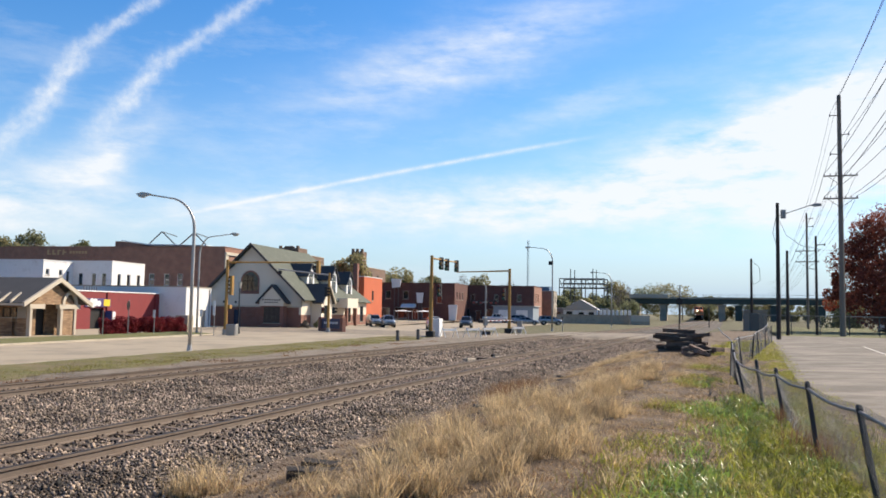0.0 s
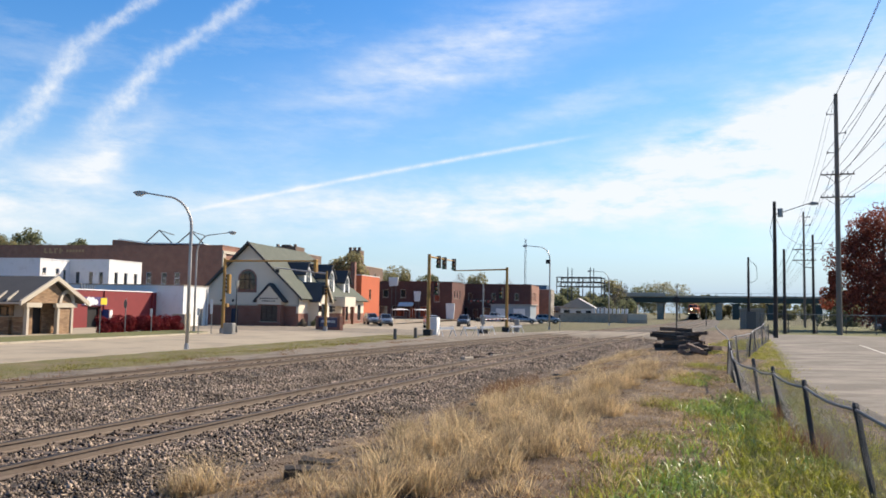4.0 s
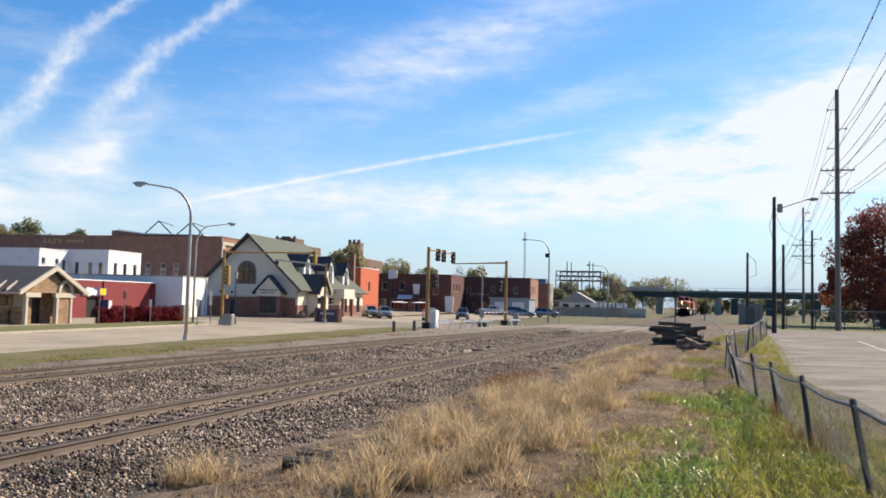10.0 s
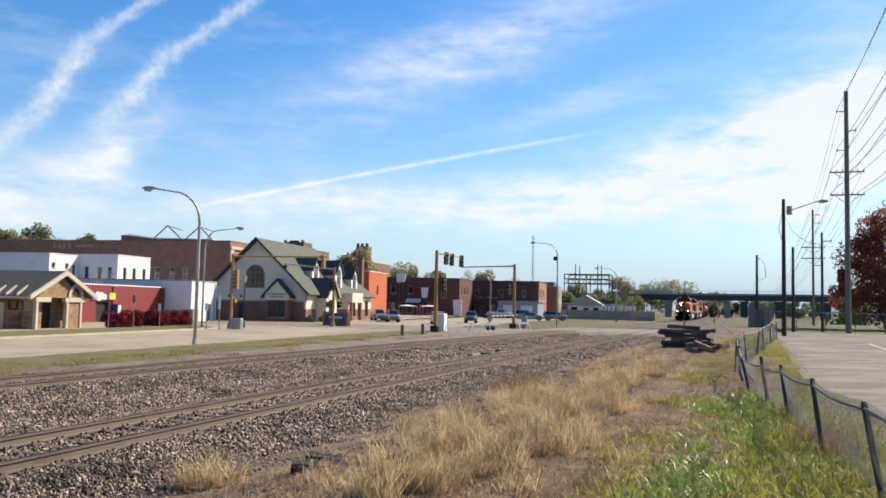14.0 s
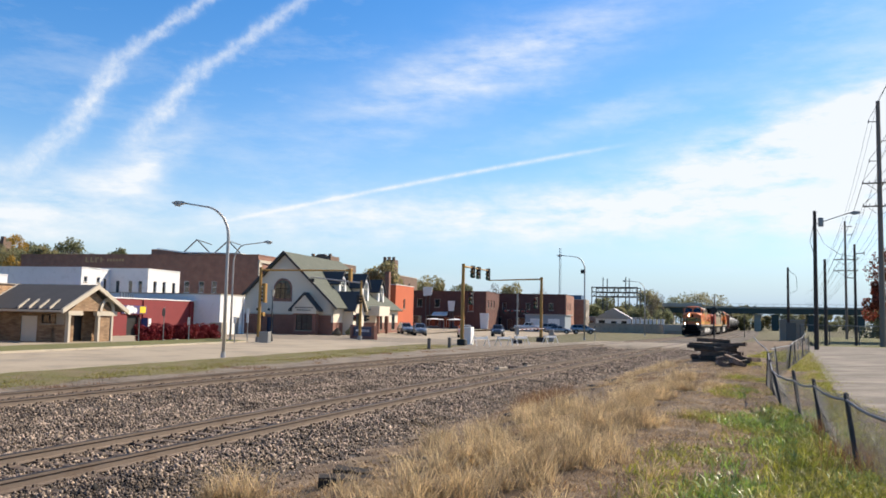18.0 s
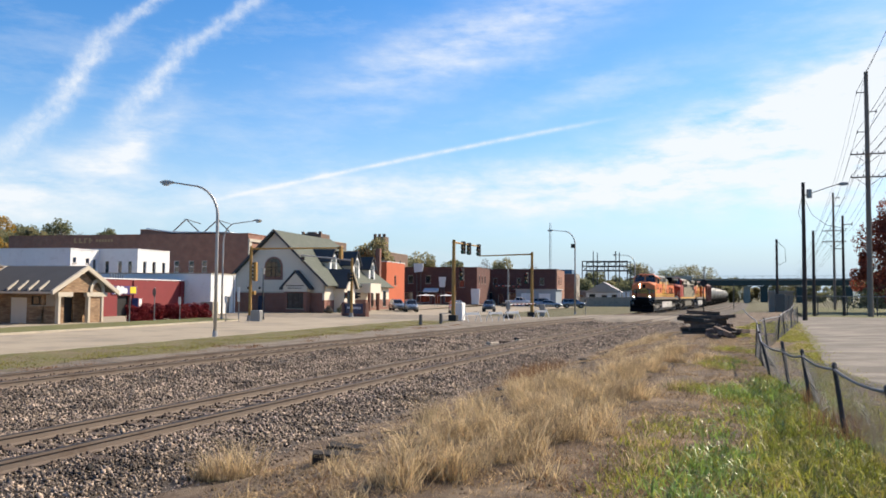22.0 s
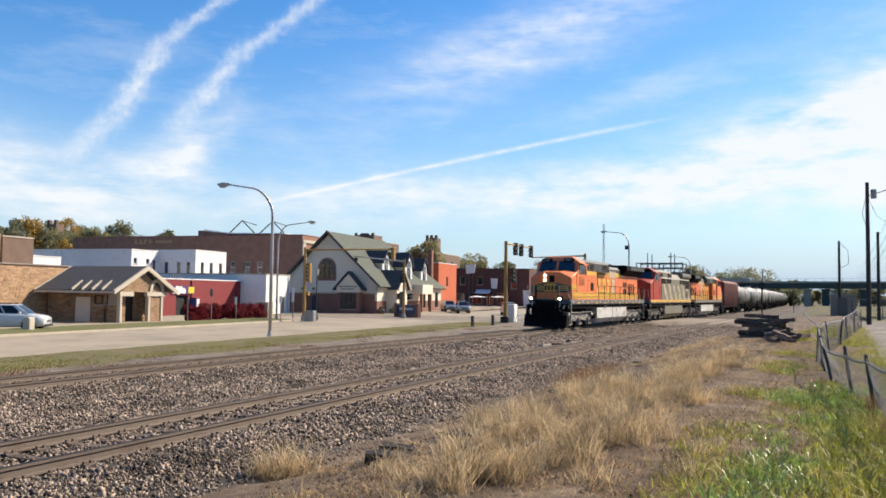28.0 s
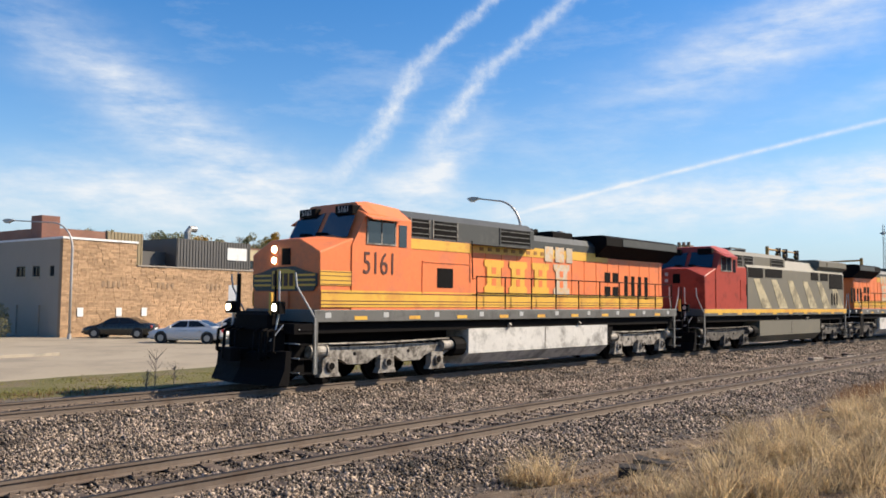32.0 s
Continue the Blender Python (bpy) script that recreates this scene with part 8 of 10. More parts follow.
    # livery
    if not striped:
        for sx in (1, -1):
            for nm, y0, y1, xo in (("lower_stripe", N0 + 0.05, E0, 1.5), ("lower_stripe", E0, E1, 1.365), ("lower_stripe", E1, H1, 0.985)):
                bm = B()
                panel(bm, sx * (xo + 0.004), y0, y1, 2.04, 2.48, sx * 0.008)
                st = part(nm, bm, M_LYELLOW, loco, "yellow lower stripe")
                bm = B()
                for z in (2.1, 2.19, 2.40):
                    panel(bm, sx * (xo + 0.012), y0, y1, z, z + 0.02, sx * 0.006)
                part("stripe_line", bm, M_NUM, st)
            bm = B()
            panel(bm, sx * 0.985, E1, H1 - 4.5, 3.78, 4.1, sx * 0.012)
            part("upper_stripe", bm, M_LYELLOW, loco, "yellow upper stripe")
            bm = B()
            panel(bm, sx * 1.362, E0, E1, 3.72, 4.01, sx * 0.012)
            part("upper_stripe", bm, M_LYELLOW, loco)
            for k in range(4):
                bm = B()
                y = F + 8.3 + 1.3 * k
                out_ = [(y, 2.5), (y + 1.0, 2.5), (y + 1.0, 2.7), (y + 0.86, 2.76), (y + 0.86, 3.32), (y + 1.0, 3.38), (y + 1.0, 3.58), (y, 3.58), (y, 3.38), (y + 0.14, 3.32), (y + 0.14, 2.76), (y, 2.7)]
                prism(bm, out_, "x", sx * 0.992, sx * 1.008)
                em = part("hood_emblem", bm, M_LYELLOW if k < 3 else M_FADED, loco, "worn yellow emblem block" if k < 3 else "faded pale emblem block")
                bm = B()
                panel(bm, sx * 1.008, y + 0.38, y + 0.6, 2.74, 2.98, sx * 0.006)
                panel(bm, sx * 1.008, y + 0.38, y + 0.6, 3.12, 3.34, sx * 0.006)
                part("emblem_gap", bm, hood_mat, em)
            # sun-bleached doors below the exhaust, and small marks on the stripe
            for k, (y, w_) in enumerate(((F + 11.65, 0.5), (F + 12.3, 0.55), (F + 13.0, 0.4))):
                bm = B()
                panel(bm, sx * 0.999, y, y + w_, 3.66, 4.2, sx * 0.012)
                part("bleached_panel", bm, M_FADED, loco, "bleached grey patch of paint")
            for k in range(12):
                bm = B()
                y = E1 + 0.8 + 0.42 * k
                panel(bm, sx * 1.0, y, y + 0.2, 3.86, 3.98, sx * 0.008)
                part("stripe_mark", bm, M_RUSTMARK, loco)
    else:
        for sx in (1, -1):
            bm = B()
            for k in range(6):
                y = E1 + 0.7 + 2.1 * k
                w = 0.95
                pts = [(y, 3.5), (y + w * 0.7, 3.5), (y + w + 1.2, 2.0), (y + 1.0, 2.0)]
                prism(bm, pts, "x", sx * 1.4, sx * 1.412)
            part("slanted_stripe", bm, M_LCREAM, loco, "slanted cream stripes on the hood")
            bm = B()
            box(bm, sx * 1.51, sx * 1.53, F + 1.0, Rr - 0.7, 1.78, 1.96)
            part("sill_stripe", bm, M_LYELLOW, loco, "yellow sill stripe")
    if number:
        text_part("road_number", number, 0.86, M_NUM, loco, side(C0 + 0.95, 3.2, 1.512) @ Matrix.Diagonal((0.74, 1, 1, 1)), "dark painted number on the cab")
        for sx in (1, -1):
            text_part("number_sign", number, 0.24, M_GRAB, loco, Matrix.Translation((sx * 0.8, C0 + 0.212, 4.7)) @ Euler((radians(90), 0, 0)).to_matrix().to_4x4())
    # fuel tank
    K0, K1 = F + 7.05, F + 15.15
    bm = B()
    prism(bm, [(-1.42, 0.62), (-1.05, 0.27), (1.05, 0.27), (1.42, 0.62), (1.42, 1.38), (-1.42, 1.38)], "y", K0, K1)
    tank = part("fuel_tank", bm, tank_mat, loco, "long silver fuel tank")
    bm = B()
    for sx in (1, -1):
        panel(bm, sx * 1.42, (K0 + K1) / 2 - 0.02, (K0 + K1) / 2 + 0.02, 0.66, 1.36, sx * 0.012)
        tube(bm, (sx * 1.42, K0 + 2.0, 1.42), (sx * 1.5, K0 + 2.0, 1.5), 0.06, 0.06, 8)
        tube(bm, (sx * 1.42, K1 - 2.0, 1.42), (sx * 1.5, K1 - 2.0, 1.5), 0.06, 0.06, 8)
    part("tank_fitting", bm, M_TRUCK, tank)
    for sx in (1, -1):
        bm = B()
        tube(bm, (sx * 1.1, K0 - 0.55, 0.85), (sx * 1.1, K0 - 0.05, 0.85), 0.3, 0.3, 12)
        part("air_reservoir", bm, M_LBLACK, loco)
        bm = B()
        box(bm, sx * 1.1 - 0.2, sx * 1.1 + 0.2, K1 + 0.1, K1 + 0.6, 0.7, 1.3, 0.03)
        part("battery_box", bm, M_LBLACK, loco)
    for y0, y1 in ((F + 1.3, K0 - 0.1), (K1 + 0.1, Rr - 0.8)):
        bm = B()
        box(bm, -0.62, 0.62, y0, y1, 0.5, 1.38, 0.04)
        part("under_gear", bm, M_LBLACK, loco, "dark gear hanging under the frame")
    # walkway plates with yellow and white marks
    for sx in (1, -1):
        for k in range(9):
            bm = B()
            y = F + 2.3 + 2.05 * k
            panel(bm, sx * 1.52, y, y + 0.45, 1.70, 1.8, sx * 0.008)
            part("sill_mark", bm, M_LYELLOW, loco)
        for k in range(10):
            bm = B()
            y = F + 1.3 + 2.05 * k
            panel(bm, sx * 1.52, y, y + 0.2, 1.76, 1.9, sx * 0.008)
            part("sill_plate", bm, M_GRAB, loco)
    bogie(loco, F, (1.75, 3.8, 5.85), truck_mat)
    bogie(loco, F, (16.3, 18.1, 19.9), truck_mat)
    if not striped:
        for sx in (1, -1):
            railing(loco, sx * 1.44, [E1 + 0.15 + k * (H1 - E1 - 0.2) / 9 for k in range(10)], 1.97, 3.0, M_LBLACK)
            bm = B()
            pipe(bm, [(sx * 1.4, E1 - 0.05, 4.1), (sx * 1.42, E1 - 0.02, 2.9), (sx * 1.44, E1 + 0.15, 2.95)], 0.02, 6)
            part("grab_iron", bm, M_LBLACK, loco)
    else:
        bm = B()
        box(bm, -1.4, 1.4, E1 - 0.02, H1 + 0.2, 1.975, 4.05, 0.04)
        prism(bm, [(-1.4, 4.05), (1.4, 4.05), (1.0, 4.6), (-1.0, 4.6)], "y", E1 - 0.02, H1 + 0.2)
        part("cowl", bm, M_OLIVE, loco, "olive grey cowl body")
        for sx in (1, -1):
            for y0, y1, z0, z1 in ((E1 + 0.1, E1 + 1.8, 3.55, 4.03), (E1 + 2.1, E1 + 4.2, 3.6, 4.03), (E1 + 8.2, E1 + 9.3, 3.6, 4.03), (E1 + 9.6, E1 + 10.8, 3.6, 4.03), (E1 + 11.0, E1 + 13.2, 3.15, 4.03), (E1 + 11.3, E1 + 11.5, 2.2, 2.9), (E1 + 11.7, E1 + 11.9, 2.2, 2.9), (E1 + 12.1, E1 + 12.3, 2.2, 2.9)):
                bm = B()
                box(bm, sx * 1.405 - 0.012, sx * 1.405 + 0.012, y0, y1, z0, z1)
                part("cowl_grille", bm, M_LBLACK, loco)
        bm = B()
        for y in (F + 5.0, F + 6.6):
            box(bm, -0.9, 0.9, y, y + 0.1, 4.6, 5.0)
        box(bm, -0.9, -0.8, F + 5.0, F + 6.7, 4.95, 5.02)
        box(bm, 0.8, 0.9, F + 5.0, F + 6.7, 4.95, 5.02)
        tube(bm, (0, F + 9.0, 4.55), (0, F + 9.0, 4.9), 0.3, 0.3, 10)
        part("roof_fitting", bm, M_SILL, loco)
    return loco


def buffer_car():
    """A ribbed covered hopper in oxide red."""
    car = thing("hopper_car", "oxide red ribbed hopper car of the train", "railway car")
    L_ = 12.6
    bm = B()
    prism(bm, [(-1.45, 1.15), (1.45, 1.15), (1.5, 4.3), (1.1, 4.6), (-1.1, 4.6), (-1.5, 4.3)], "y", -L_ / 2, L_ / 2)
    part("body", bm, M_MAROON, car)
    first = None
    for sx in (1, -1):
        for k in range(15):
            y = -L_ / 2 + 0.15 + k * (L_ - 0.3) / 14
            bm = B()
            if first is None:
                box(bm, -0.05, 0.06, -0.06, 0.06, 1.15, 4.25)
                first = part("rib", bm, M_MAROON, car, m=Matrix.Translation((sx * 1.48, y, 0)))
            else:
                bm.free()
                share("rib", first.data, car, Matrix.Translation((sx * 1.48, y, 0)))
    bm = B()
    box(bm, -1.4, 1.4, -L_ / 2 - 0.5, L_ / 2 + 0.5, 0.95, 1.16)
    part("sill", bm, M_LBLACK, car)
    coupler(car, -L_ / 2 - 0.3, -1)
    coupler(car, L_ / 2 + 0.3, 1)
    bogie(car, -L_ / 2, (0.9, 2.7), M_LBLACK, 0.46)
    bogie(car, L_ / 2 - 3.6, (0.9, 2.7), M_LBLACK, 0.46)
    return car


def tank_car():
    """A tank car: barrel with rounded ends, dome platform, sills and trucks."""
    car = thing("tank_car", "weathered grey tank car with black running gear", "tank car", group="tank cars of the train")
    L_ = 15.0
    bm = B()
    rr, zc, n = 1.46, 2.72, 28
    prof = [(-L_ / 2 + 0.0, 0.25), (-L_ / 2 + 0.12, 0.8), (-L_ / 2 + 0.4, 1.2), (-L_ / 2 + 0.8, rr), (0, rr), (L_ / 2 - 0.8, rr), (L_ / 2 - 0.4, 1.2), (L_ / 2 - 0.12, 0.8), (L_ / 2, 0.25)]
    prev = None
    for y, r_ in prof:
        ring = [bm.verts.new((r_ * math.cos(2 * math.pi * i / n), y, zc + r_ * math.sin(2 * math.pi * i / n))) for i in range(n)]
        if prev:
            for i in range(n):
                j = (i + 1) % n
                bm.faces.new((prev[i], ring[i], ring[j], prev[j]))
        else:
            bm.faces.new(ring)
        prev = ring
    bm.faces.new(prev[::-1])
    bmesh.ops.recalc_face_normals(bm, faces=bm.faces)
    part("barrel", bm, M_TANKCAR, car, smooth=True)
    for y in (-4.9, 4.9):
        bm = B()
        tube(bm, (0, y - 0.07, zc), (0, y + 0.07, zc), rr + 0.02, rr + 0.02, n)
        part("band", bm, M_LBLACK, car)
    bm = B()
    tube(bm, (0, 0, 4.1), (0, 0, 4.45), 0.45, 0.42, 14)
    part("dome", bm, M_TANKCAR, car)
    bm = B()
    for sx in (1, -1):
        box(bm, sx * 0.95 - 0.2, sx * 0.95 + 0.2, -1.1, 1.1, 4.0, 4.04)
        tube(bm, (sx * 1.12, -1.1, 4.9), (sx * 1.12, 1.1, 4.9), 0.025, 0.025, 6)
        for y in (-1.1, 0, 1.1):
            tube(bm, (sx * 1.12, y, 4.02), (sx * 1.12, y, 4.9), 0.025, 0.025, 6)
        pipe(bm, [(sx * 1.5, 0.4, 0.9), (sx * 1.52, 0.4, 2.7), (sx * 1.15, 0.4, 4.05)], 0.03, 6)
    part("platform", bm, M_LBLACK, car)
    bm = B()
    for e in (-1, 1):
        box(bm, -1.4, 1.4, e * (L_ / 2 + 0.1) - 0.35, e * (L_ / 2 + 0.1) + 0.35, 1.0, 1.2)
        box(bm, -0.3, 0.3, min(e * 4.4, e * (L_ / 2 + 0.3)), max(e * 4.4, e * (L_ / 2 + 0.3)), 0.85, 1.3)
        for sx in (1, -1):
            prism(bm, [(e * 4.8, 1.15), (e * 6.6, 1.15), (e * 6.4, 1.75), (e * 5.0, 1.75)], "x", sx * 0.9, sx * 1.0)
            for yy in (L_ / 2 - 0.2, L_ / 2 + 0.4):
                tube(bm, (sx * 1.4, e * yy, 1.15), (sx * 1.4, e * yy, 2.1), 0.025, 0.025, 6)
            tube(bm, (sx * 1.4, e * (L_ / 2 - 0.2), 2.1), (sx * 1.4, e * (L_ / 2 + 0.4), 2.1), 0.025, 0.025, 6)
    part("underframe", bm, M_LBLACK, car)
    coupler(car, -L_ / 2 - 0.2, -1)
    coupler(car, L_ / 2 + 0.2, 1)
    bogie(car, -L_ / 2, (0.75, 2.5), M_LBLACK, 0.46)
    bogie(car, L_ / 2 - 3.25, (0.75, 2.5), M_LBLACK, 0.46)
    return car


lead = locomotive("orange and yellow diesel locomotive with glowing headlights leading the train", 22.3, "orange", M_ORANGE, M_ORANGE, M_LGREY, M_SILL, M_TANKPAINT, M_TRUCK, number="5161")
second = locomotive("red-cab diesel locomotive with slanted cream stripes, second in the train", 20.9, "red", M_LRED, M_OLIVE, M_OLIVE, M_SILL, M_OLIVE, M_GRIMY_TRUCK, striped=True, lamps=False)
third = locomotive("orange diesel locomotive running backwards, third in the train", 20.5, "orange", M_ORANGE, M_ORANGE, M_LGREY, M_SILL, M_TANKPAINT, M_GRIMY_TRUCK, lamps=False)
hopper = buffer_car()
tank0 = tank_car()
tanks = [tank0] + [copy_thing(tank0, Matrix()) for _ in range(15)]
# thing, distance of its middle behind the front, half its wheelbase, turned about
CONSIST = [(lead, 11.15, 7.2, 0), (second, 32.7, 7.0, 0), (third, 53.35, 7.0, 180), (hopper, 70.5, 4.5, 0)]
CONSIST += [(tk, 77.4 + 8.15 + 16.3 * k, 5.4, 0) for k, tk in enumerate(tanks)]
# where the front of the train stands along the line, by time
FRONT = [(-4, 341.5), (0, 305.0), (6, 250.0), (13, 186.0), (20, 122.5), (26, 71.7), (29, 42.7), (30.5, 27.7), (31, 22.45), (32, 12.05), (34, -9.1)]


def front_y(t):
    ts = np.arange(t - 0.5, t + 0.51, 0.25)
    return float(np.mean(np.interp(ts, [p[0] for p in FRONT], [p[1] for p in FRONT])))


def on_line(y, half, turn):
    xa, xb = x_far(y - half), x_far(y + half)
    ang = math.degrees(math.atan2(-(xb - xa), 2 * half))
    return pose((xa + xb) / 2, y, 0, 0, 0, ang + turn)

# ---- loose stones, grass, sleepers ----
M_STRAW = leaf_mat("dry_straw_blades", (0.58, 0.445, 0.26), (0.38, 0.265, 0.14), var=0.25, island=0.6)
M_THATCH = leaf_mat("brown_thatch_blades", (0.44, 0.31, 0.165), (0.235, 0.157, 0.087), through=0.25)
M_GRASS = leaf_mat("green_grass_blades", (0.275, 0.285, 0.04), (0.38, 0.3, 0.1), var=0.3, island=0.6, s1=1.2, rough=0.5, spec=0.4)
M_WEED = leaf_mat("broad_green_weeds", (0.2, 0.3, 0.06), (0.27, 0.31, 0.085), var=0.25, island=0.6, rough=0.38, spec=0.55)
M_BROWNWEED = leaf_mat("reddish_dead_weeds", (0.217, 0.122, 0.065))
M_CLOD = mat("soil_clod", (0.12, 0.078, 0.046), 0.95, var=0.3, s1=0.5, s2=12, bump=0.4, island=0.6)
rng = np.random.default_rng(7)


def chips(name, xs, ys, zs, size, mat_, label):
    """Crushed stones: small irregular six-sided shards."""
    n = len(xs)
    shard = np.array([(1.05, 0, 0), (-0.52, 0.9, 0), (-0.52, -0.9, 0), (0, 0, 1), (0, 0, -1)], float)
    tri = np.array([(0, 1, 3), (1, 2, 3), (2, 0, 3), (1, 0, 4), (2, 1, 4), (0, 2, 4)])
    v = shard[None] * rng.uniform(0.6, 1.3, (n, 5, 1)) + rng.normal(0, 0.2, (n, 5, 3))
    v *= (size * rng.uniform(0.6, 1.5, n))[:, None, None] * rng.uniform(0.4, 1.45, (n, 1, 3))
    a, b = rng.uniform(0, 6.28, n), rng.uniform(-1.0, 1.0, n)
    ca, sa, cb, sb = np.cos(a), np.sin(a), np.cos(b), np.sin(b)
    x, y, z = v[..., 0], v[..., 1], v[..., 2]
    y, z = y * cb[:, None] - z * sb[:, None], y * sb[:, None] + z * cb[:, None]
    x, y = x * ca[:, None] - y * sa[:, None], x * sa[:, None] + y * ca[:, None]
    pts = np.stack([x + xs[:, None], y + ys[:, None], z + zs[:, None]], -1).reshape(-1, 3)
    faces = (tri[None] + (np.arange(n) * 5)[:, None, None]).reshape(-1, 3)
    return tagged(big_mesh(name, pts, faces, mat_), label, "gravel", kind="stuff")


FAR_X, NEAR_X = (lambda y: np.interp(y, *FAR_LINE)), (lambda y: np.interp(y, *NEAR_LINE))


def bed_z(x, y):
    out = np.full(len(x), -0.40)
    for c in (FAR_X(y), NEAR_X(y)):
        k = np.clip((np.abs(x - c) - 1.35) / 1.5, 0, 1)
        k = k * k * (3 - 2 * k)
        out = np.maximum(out, -0.19 - 0.21 * k)
    out = np.where((x > FAR_X(y)) & (x < NEAR_X(y)), np.maximum(out, -0.30), out)
    for c in (FAR_X(y), NEAR_X(y)):
        out = out - np.where(np.abs(x - c) < 0.66, 0.012, 0.0)
    return out


def scatter_bed(n, y0, y1, size, power, name):
    ys = y0 + (y1 - y0) * rng.uniform(0, 1, n) ** power
    lo, hi = FAR_X(ys) - 2.9, NEAR_X(ys) + 3.4
    xs = lo + (hi - lo) * rng.uniform(0, 1, n) ** 0.75
    keep = np.ones(n, bool)
    for line in (FAR_X, NEAR_X):
        for off in (-0.755, 0.755):
            keep &= np.abs(xs - line(ys) - off) > 0.10
        keep &= (np.abs(xs - line(ys)) > 0.68) | (rng.uniform(0, 1, n) < 0.86)
    keep &= ~((ys > 77.5) & (ys < 92.5))
    edge = xs - NEAR_X(ys)
    keep &= (edge < 2.3) | (rng.uniform(0, 1, n) < np.exp(-(edge - 2.3) * 1.8))
    xs, ys = xs[keep], ys[keep]
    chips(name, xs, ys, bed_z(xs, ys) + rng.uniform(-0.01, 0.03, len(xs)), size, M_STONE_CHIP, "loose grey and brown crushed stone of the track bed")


scatter_bed(140000, 4.0, 34.0, 0.0245, 1.15, "loose_ballast")
scatter_bed(9000, 4.0, 24.0, 0.036, 1.0, "loose_ballast")
scatter_bed(60000, 32.0, 76.0, 0.037, 1.3, "loose_ballast")


def blades(name, xs, ys, zs, height, width, lean, mat_, label, category="grass"):
    """Grass blades: tapered, bent strips of two pieces."""
    n = len(xs)
    a = rng.uniform(0, 6.28, n)
    h = height * rng.uniform(0.45, 1.25, n)
    ln = lean * rng.uniform(0.2, 1.3, n)
    dx, dy = np.cos(a), np.sin(a)
    wa = rng.uniform(0, 6.28, n)
    wx, wy = np.cos(wa) * width / 2, np.sin(wa) * width / 2
    base = np.stack([xs, ys, zs], -1)
    mid = base + np.stack([dx * h * ln * 0.35, dy * h * ln * 0.35, h * 0.6], -1)
    tip = base + np.stack([dx * h * ln, dy * h * ln, h * (1 - 0.25 * ln)], -1)
    w = np.stack([wx, wy, np.zeros(n)], -1)
    pts = np.stack([base - w, base + w, mid + w * 0.8, mid - w * 0.8, tip + w * 0.12, tip - w * 0.12], 1).reshape(-1, 3)
    k = (np.arange(n) * 6)[:, None]
    faces = np.concatenate([k + np.array([[0, 1, 2, 3]]), k + np.array([[3, 2, 4, 5]])], 0)
    return tagged(big_mesh(name, pts, faces, mat_), label, category, kind="stuff")


def heights(xs, ys):
    return np.array([ground_z(float(a), float(b)) for a, b in zip(xs, ys)]) - 0.015


def tufts(centres, per, spread):
    """Blade feet round tuft centres."""
    cx = np.repeat(centres[:, 0], per)
    cy = np.repeat(centres[:, 1], per)
    cs = np.repeat(centres[:, 2], per)
    return cx + rng.normal(0, spread, len(cx)) * cs, cy + rng.normal(0, spread * 1.25, len(cy)) * cs


def field(n, x0, x1, y0, y1, keep):
    xs, ys = rng.uniform(0, 1, n), y0 + (y1 - y0) * rng.uniform(0, 1, n) ** 1.4
    lo = np.array([x0(v) for v in ys])
    hi = np.array([x1(v) for v in ys])
    xs = lo + (hi - lo) * xs
    val = np.array([noise.noise(Vector((a * 0.55, b * 0.38, 2.2))) + 0.5 * noise.noise(Vector((a * 1.7, b * 1.3, 5.1))) for a, b in zip(xs, ys)])
    m = val > keep
    return np.stack([xs[m], ys[m], rng.uniform(0.6, 1.4, m.sum())], -1)


# clods and small stones on the bare soil
n_ = 10000
ys = 5 + 50 * rng.uniform(0, 1, n_) ** 1.5
xs = NEAR_X(ys) + 3.0 + rng.uniform(0, 1, n_) ** 1.2 * 8.2
chips("soil_clods", xs, ys, heights(xs, ys) + 0.025, 0.019, M_CLOD, "brown clods and pebbles on the bare soil")
# tall dry straw in clumps by the ballast
main = [(-6.87, 9.59, 1.0), (-3.27, 7.89, 1.0), (-2.96, 8.25, 0.8), (-3.72, 10.02, 1.1), (-3.52, 10.68, 1.0), (-2.68, 9.16, 0.9), (-2.79, 10.05, 1.2), (-2.59, 11.03, 1.4), (-2.32, 11.65, 1.3), (-3.33, 12.99, 1.2), (-2.96, 13.87, 1.2), (-2.52, 14.08, 1.0), (-4.33, 15.98, 0.9), (-3.76, 17.01, 1.0), (-3.05, 17.05, 1.1), (-2.76, 19.06, 1.2), (-2.53, 21.48, 1.5), (-2.25, 24.55, 1.3), (-2.09, 15.53, 0.9), (-2.4, 28.24, 1.2), (-4.3, 12.73, 0.7), (-5.07, 12.94, 0.5)]
heads = []
for x, y, w in main:
    for k in range(int(13 * w)):
        heads.append((x + rng.normal(0, 0.2 * w), y + rng.normal(0, 0.26 * w), rng.uniform(0.35, 1.05)))
cl = np.array(heads)
xs, ys = tufts(cl, 70, 0.085)
blades("dry_straw", xs, ys, heights(xs, ys), 0.58 * np.repeat(cl[:, 2], 70) ** 1.4, 0.008, 1.1, M_STRAW, "tall clumps of dry yellow straw beside the track", "dry grass")
cl = field(1100, lambda y: x_near(y) + 3.8, lambda y: -1.2, 6.0, 46.0, 0.3)
xs, ys = tufts(cl, 40, 0.08)
blades("dry_straw", xs, ys, heights(xs, ys), 0.24 * np.repeat(cl[:, 2], 40) ** 1.5, 0.009, 1.2, M_STRAW, "low dry yellow straw on bare soil", "dry grass")
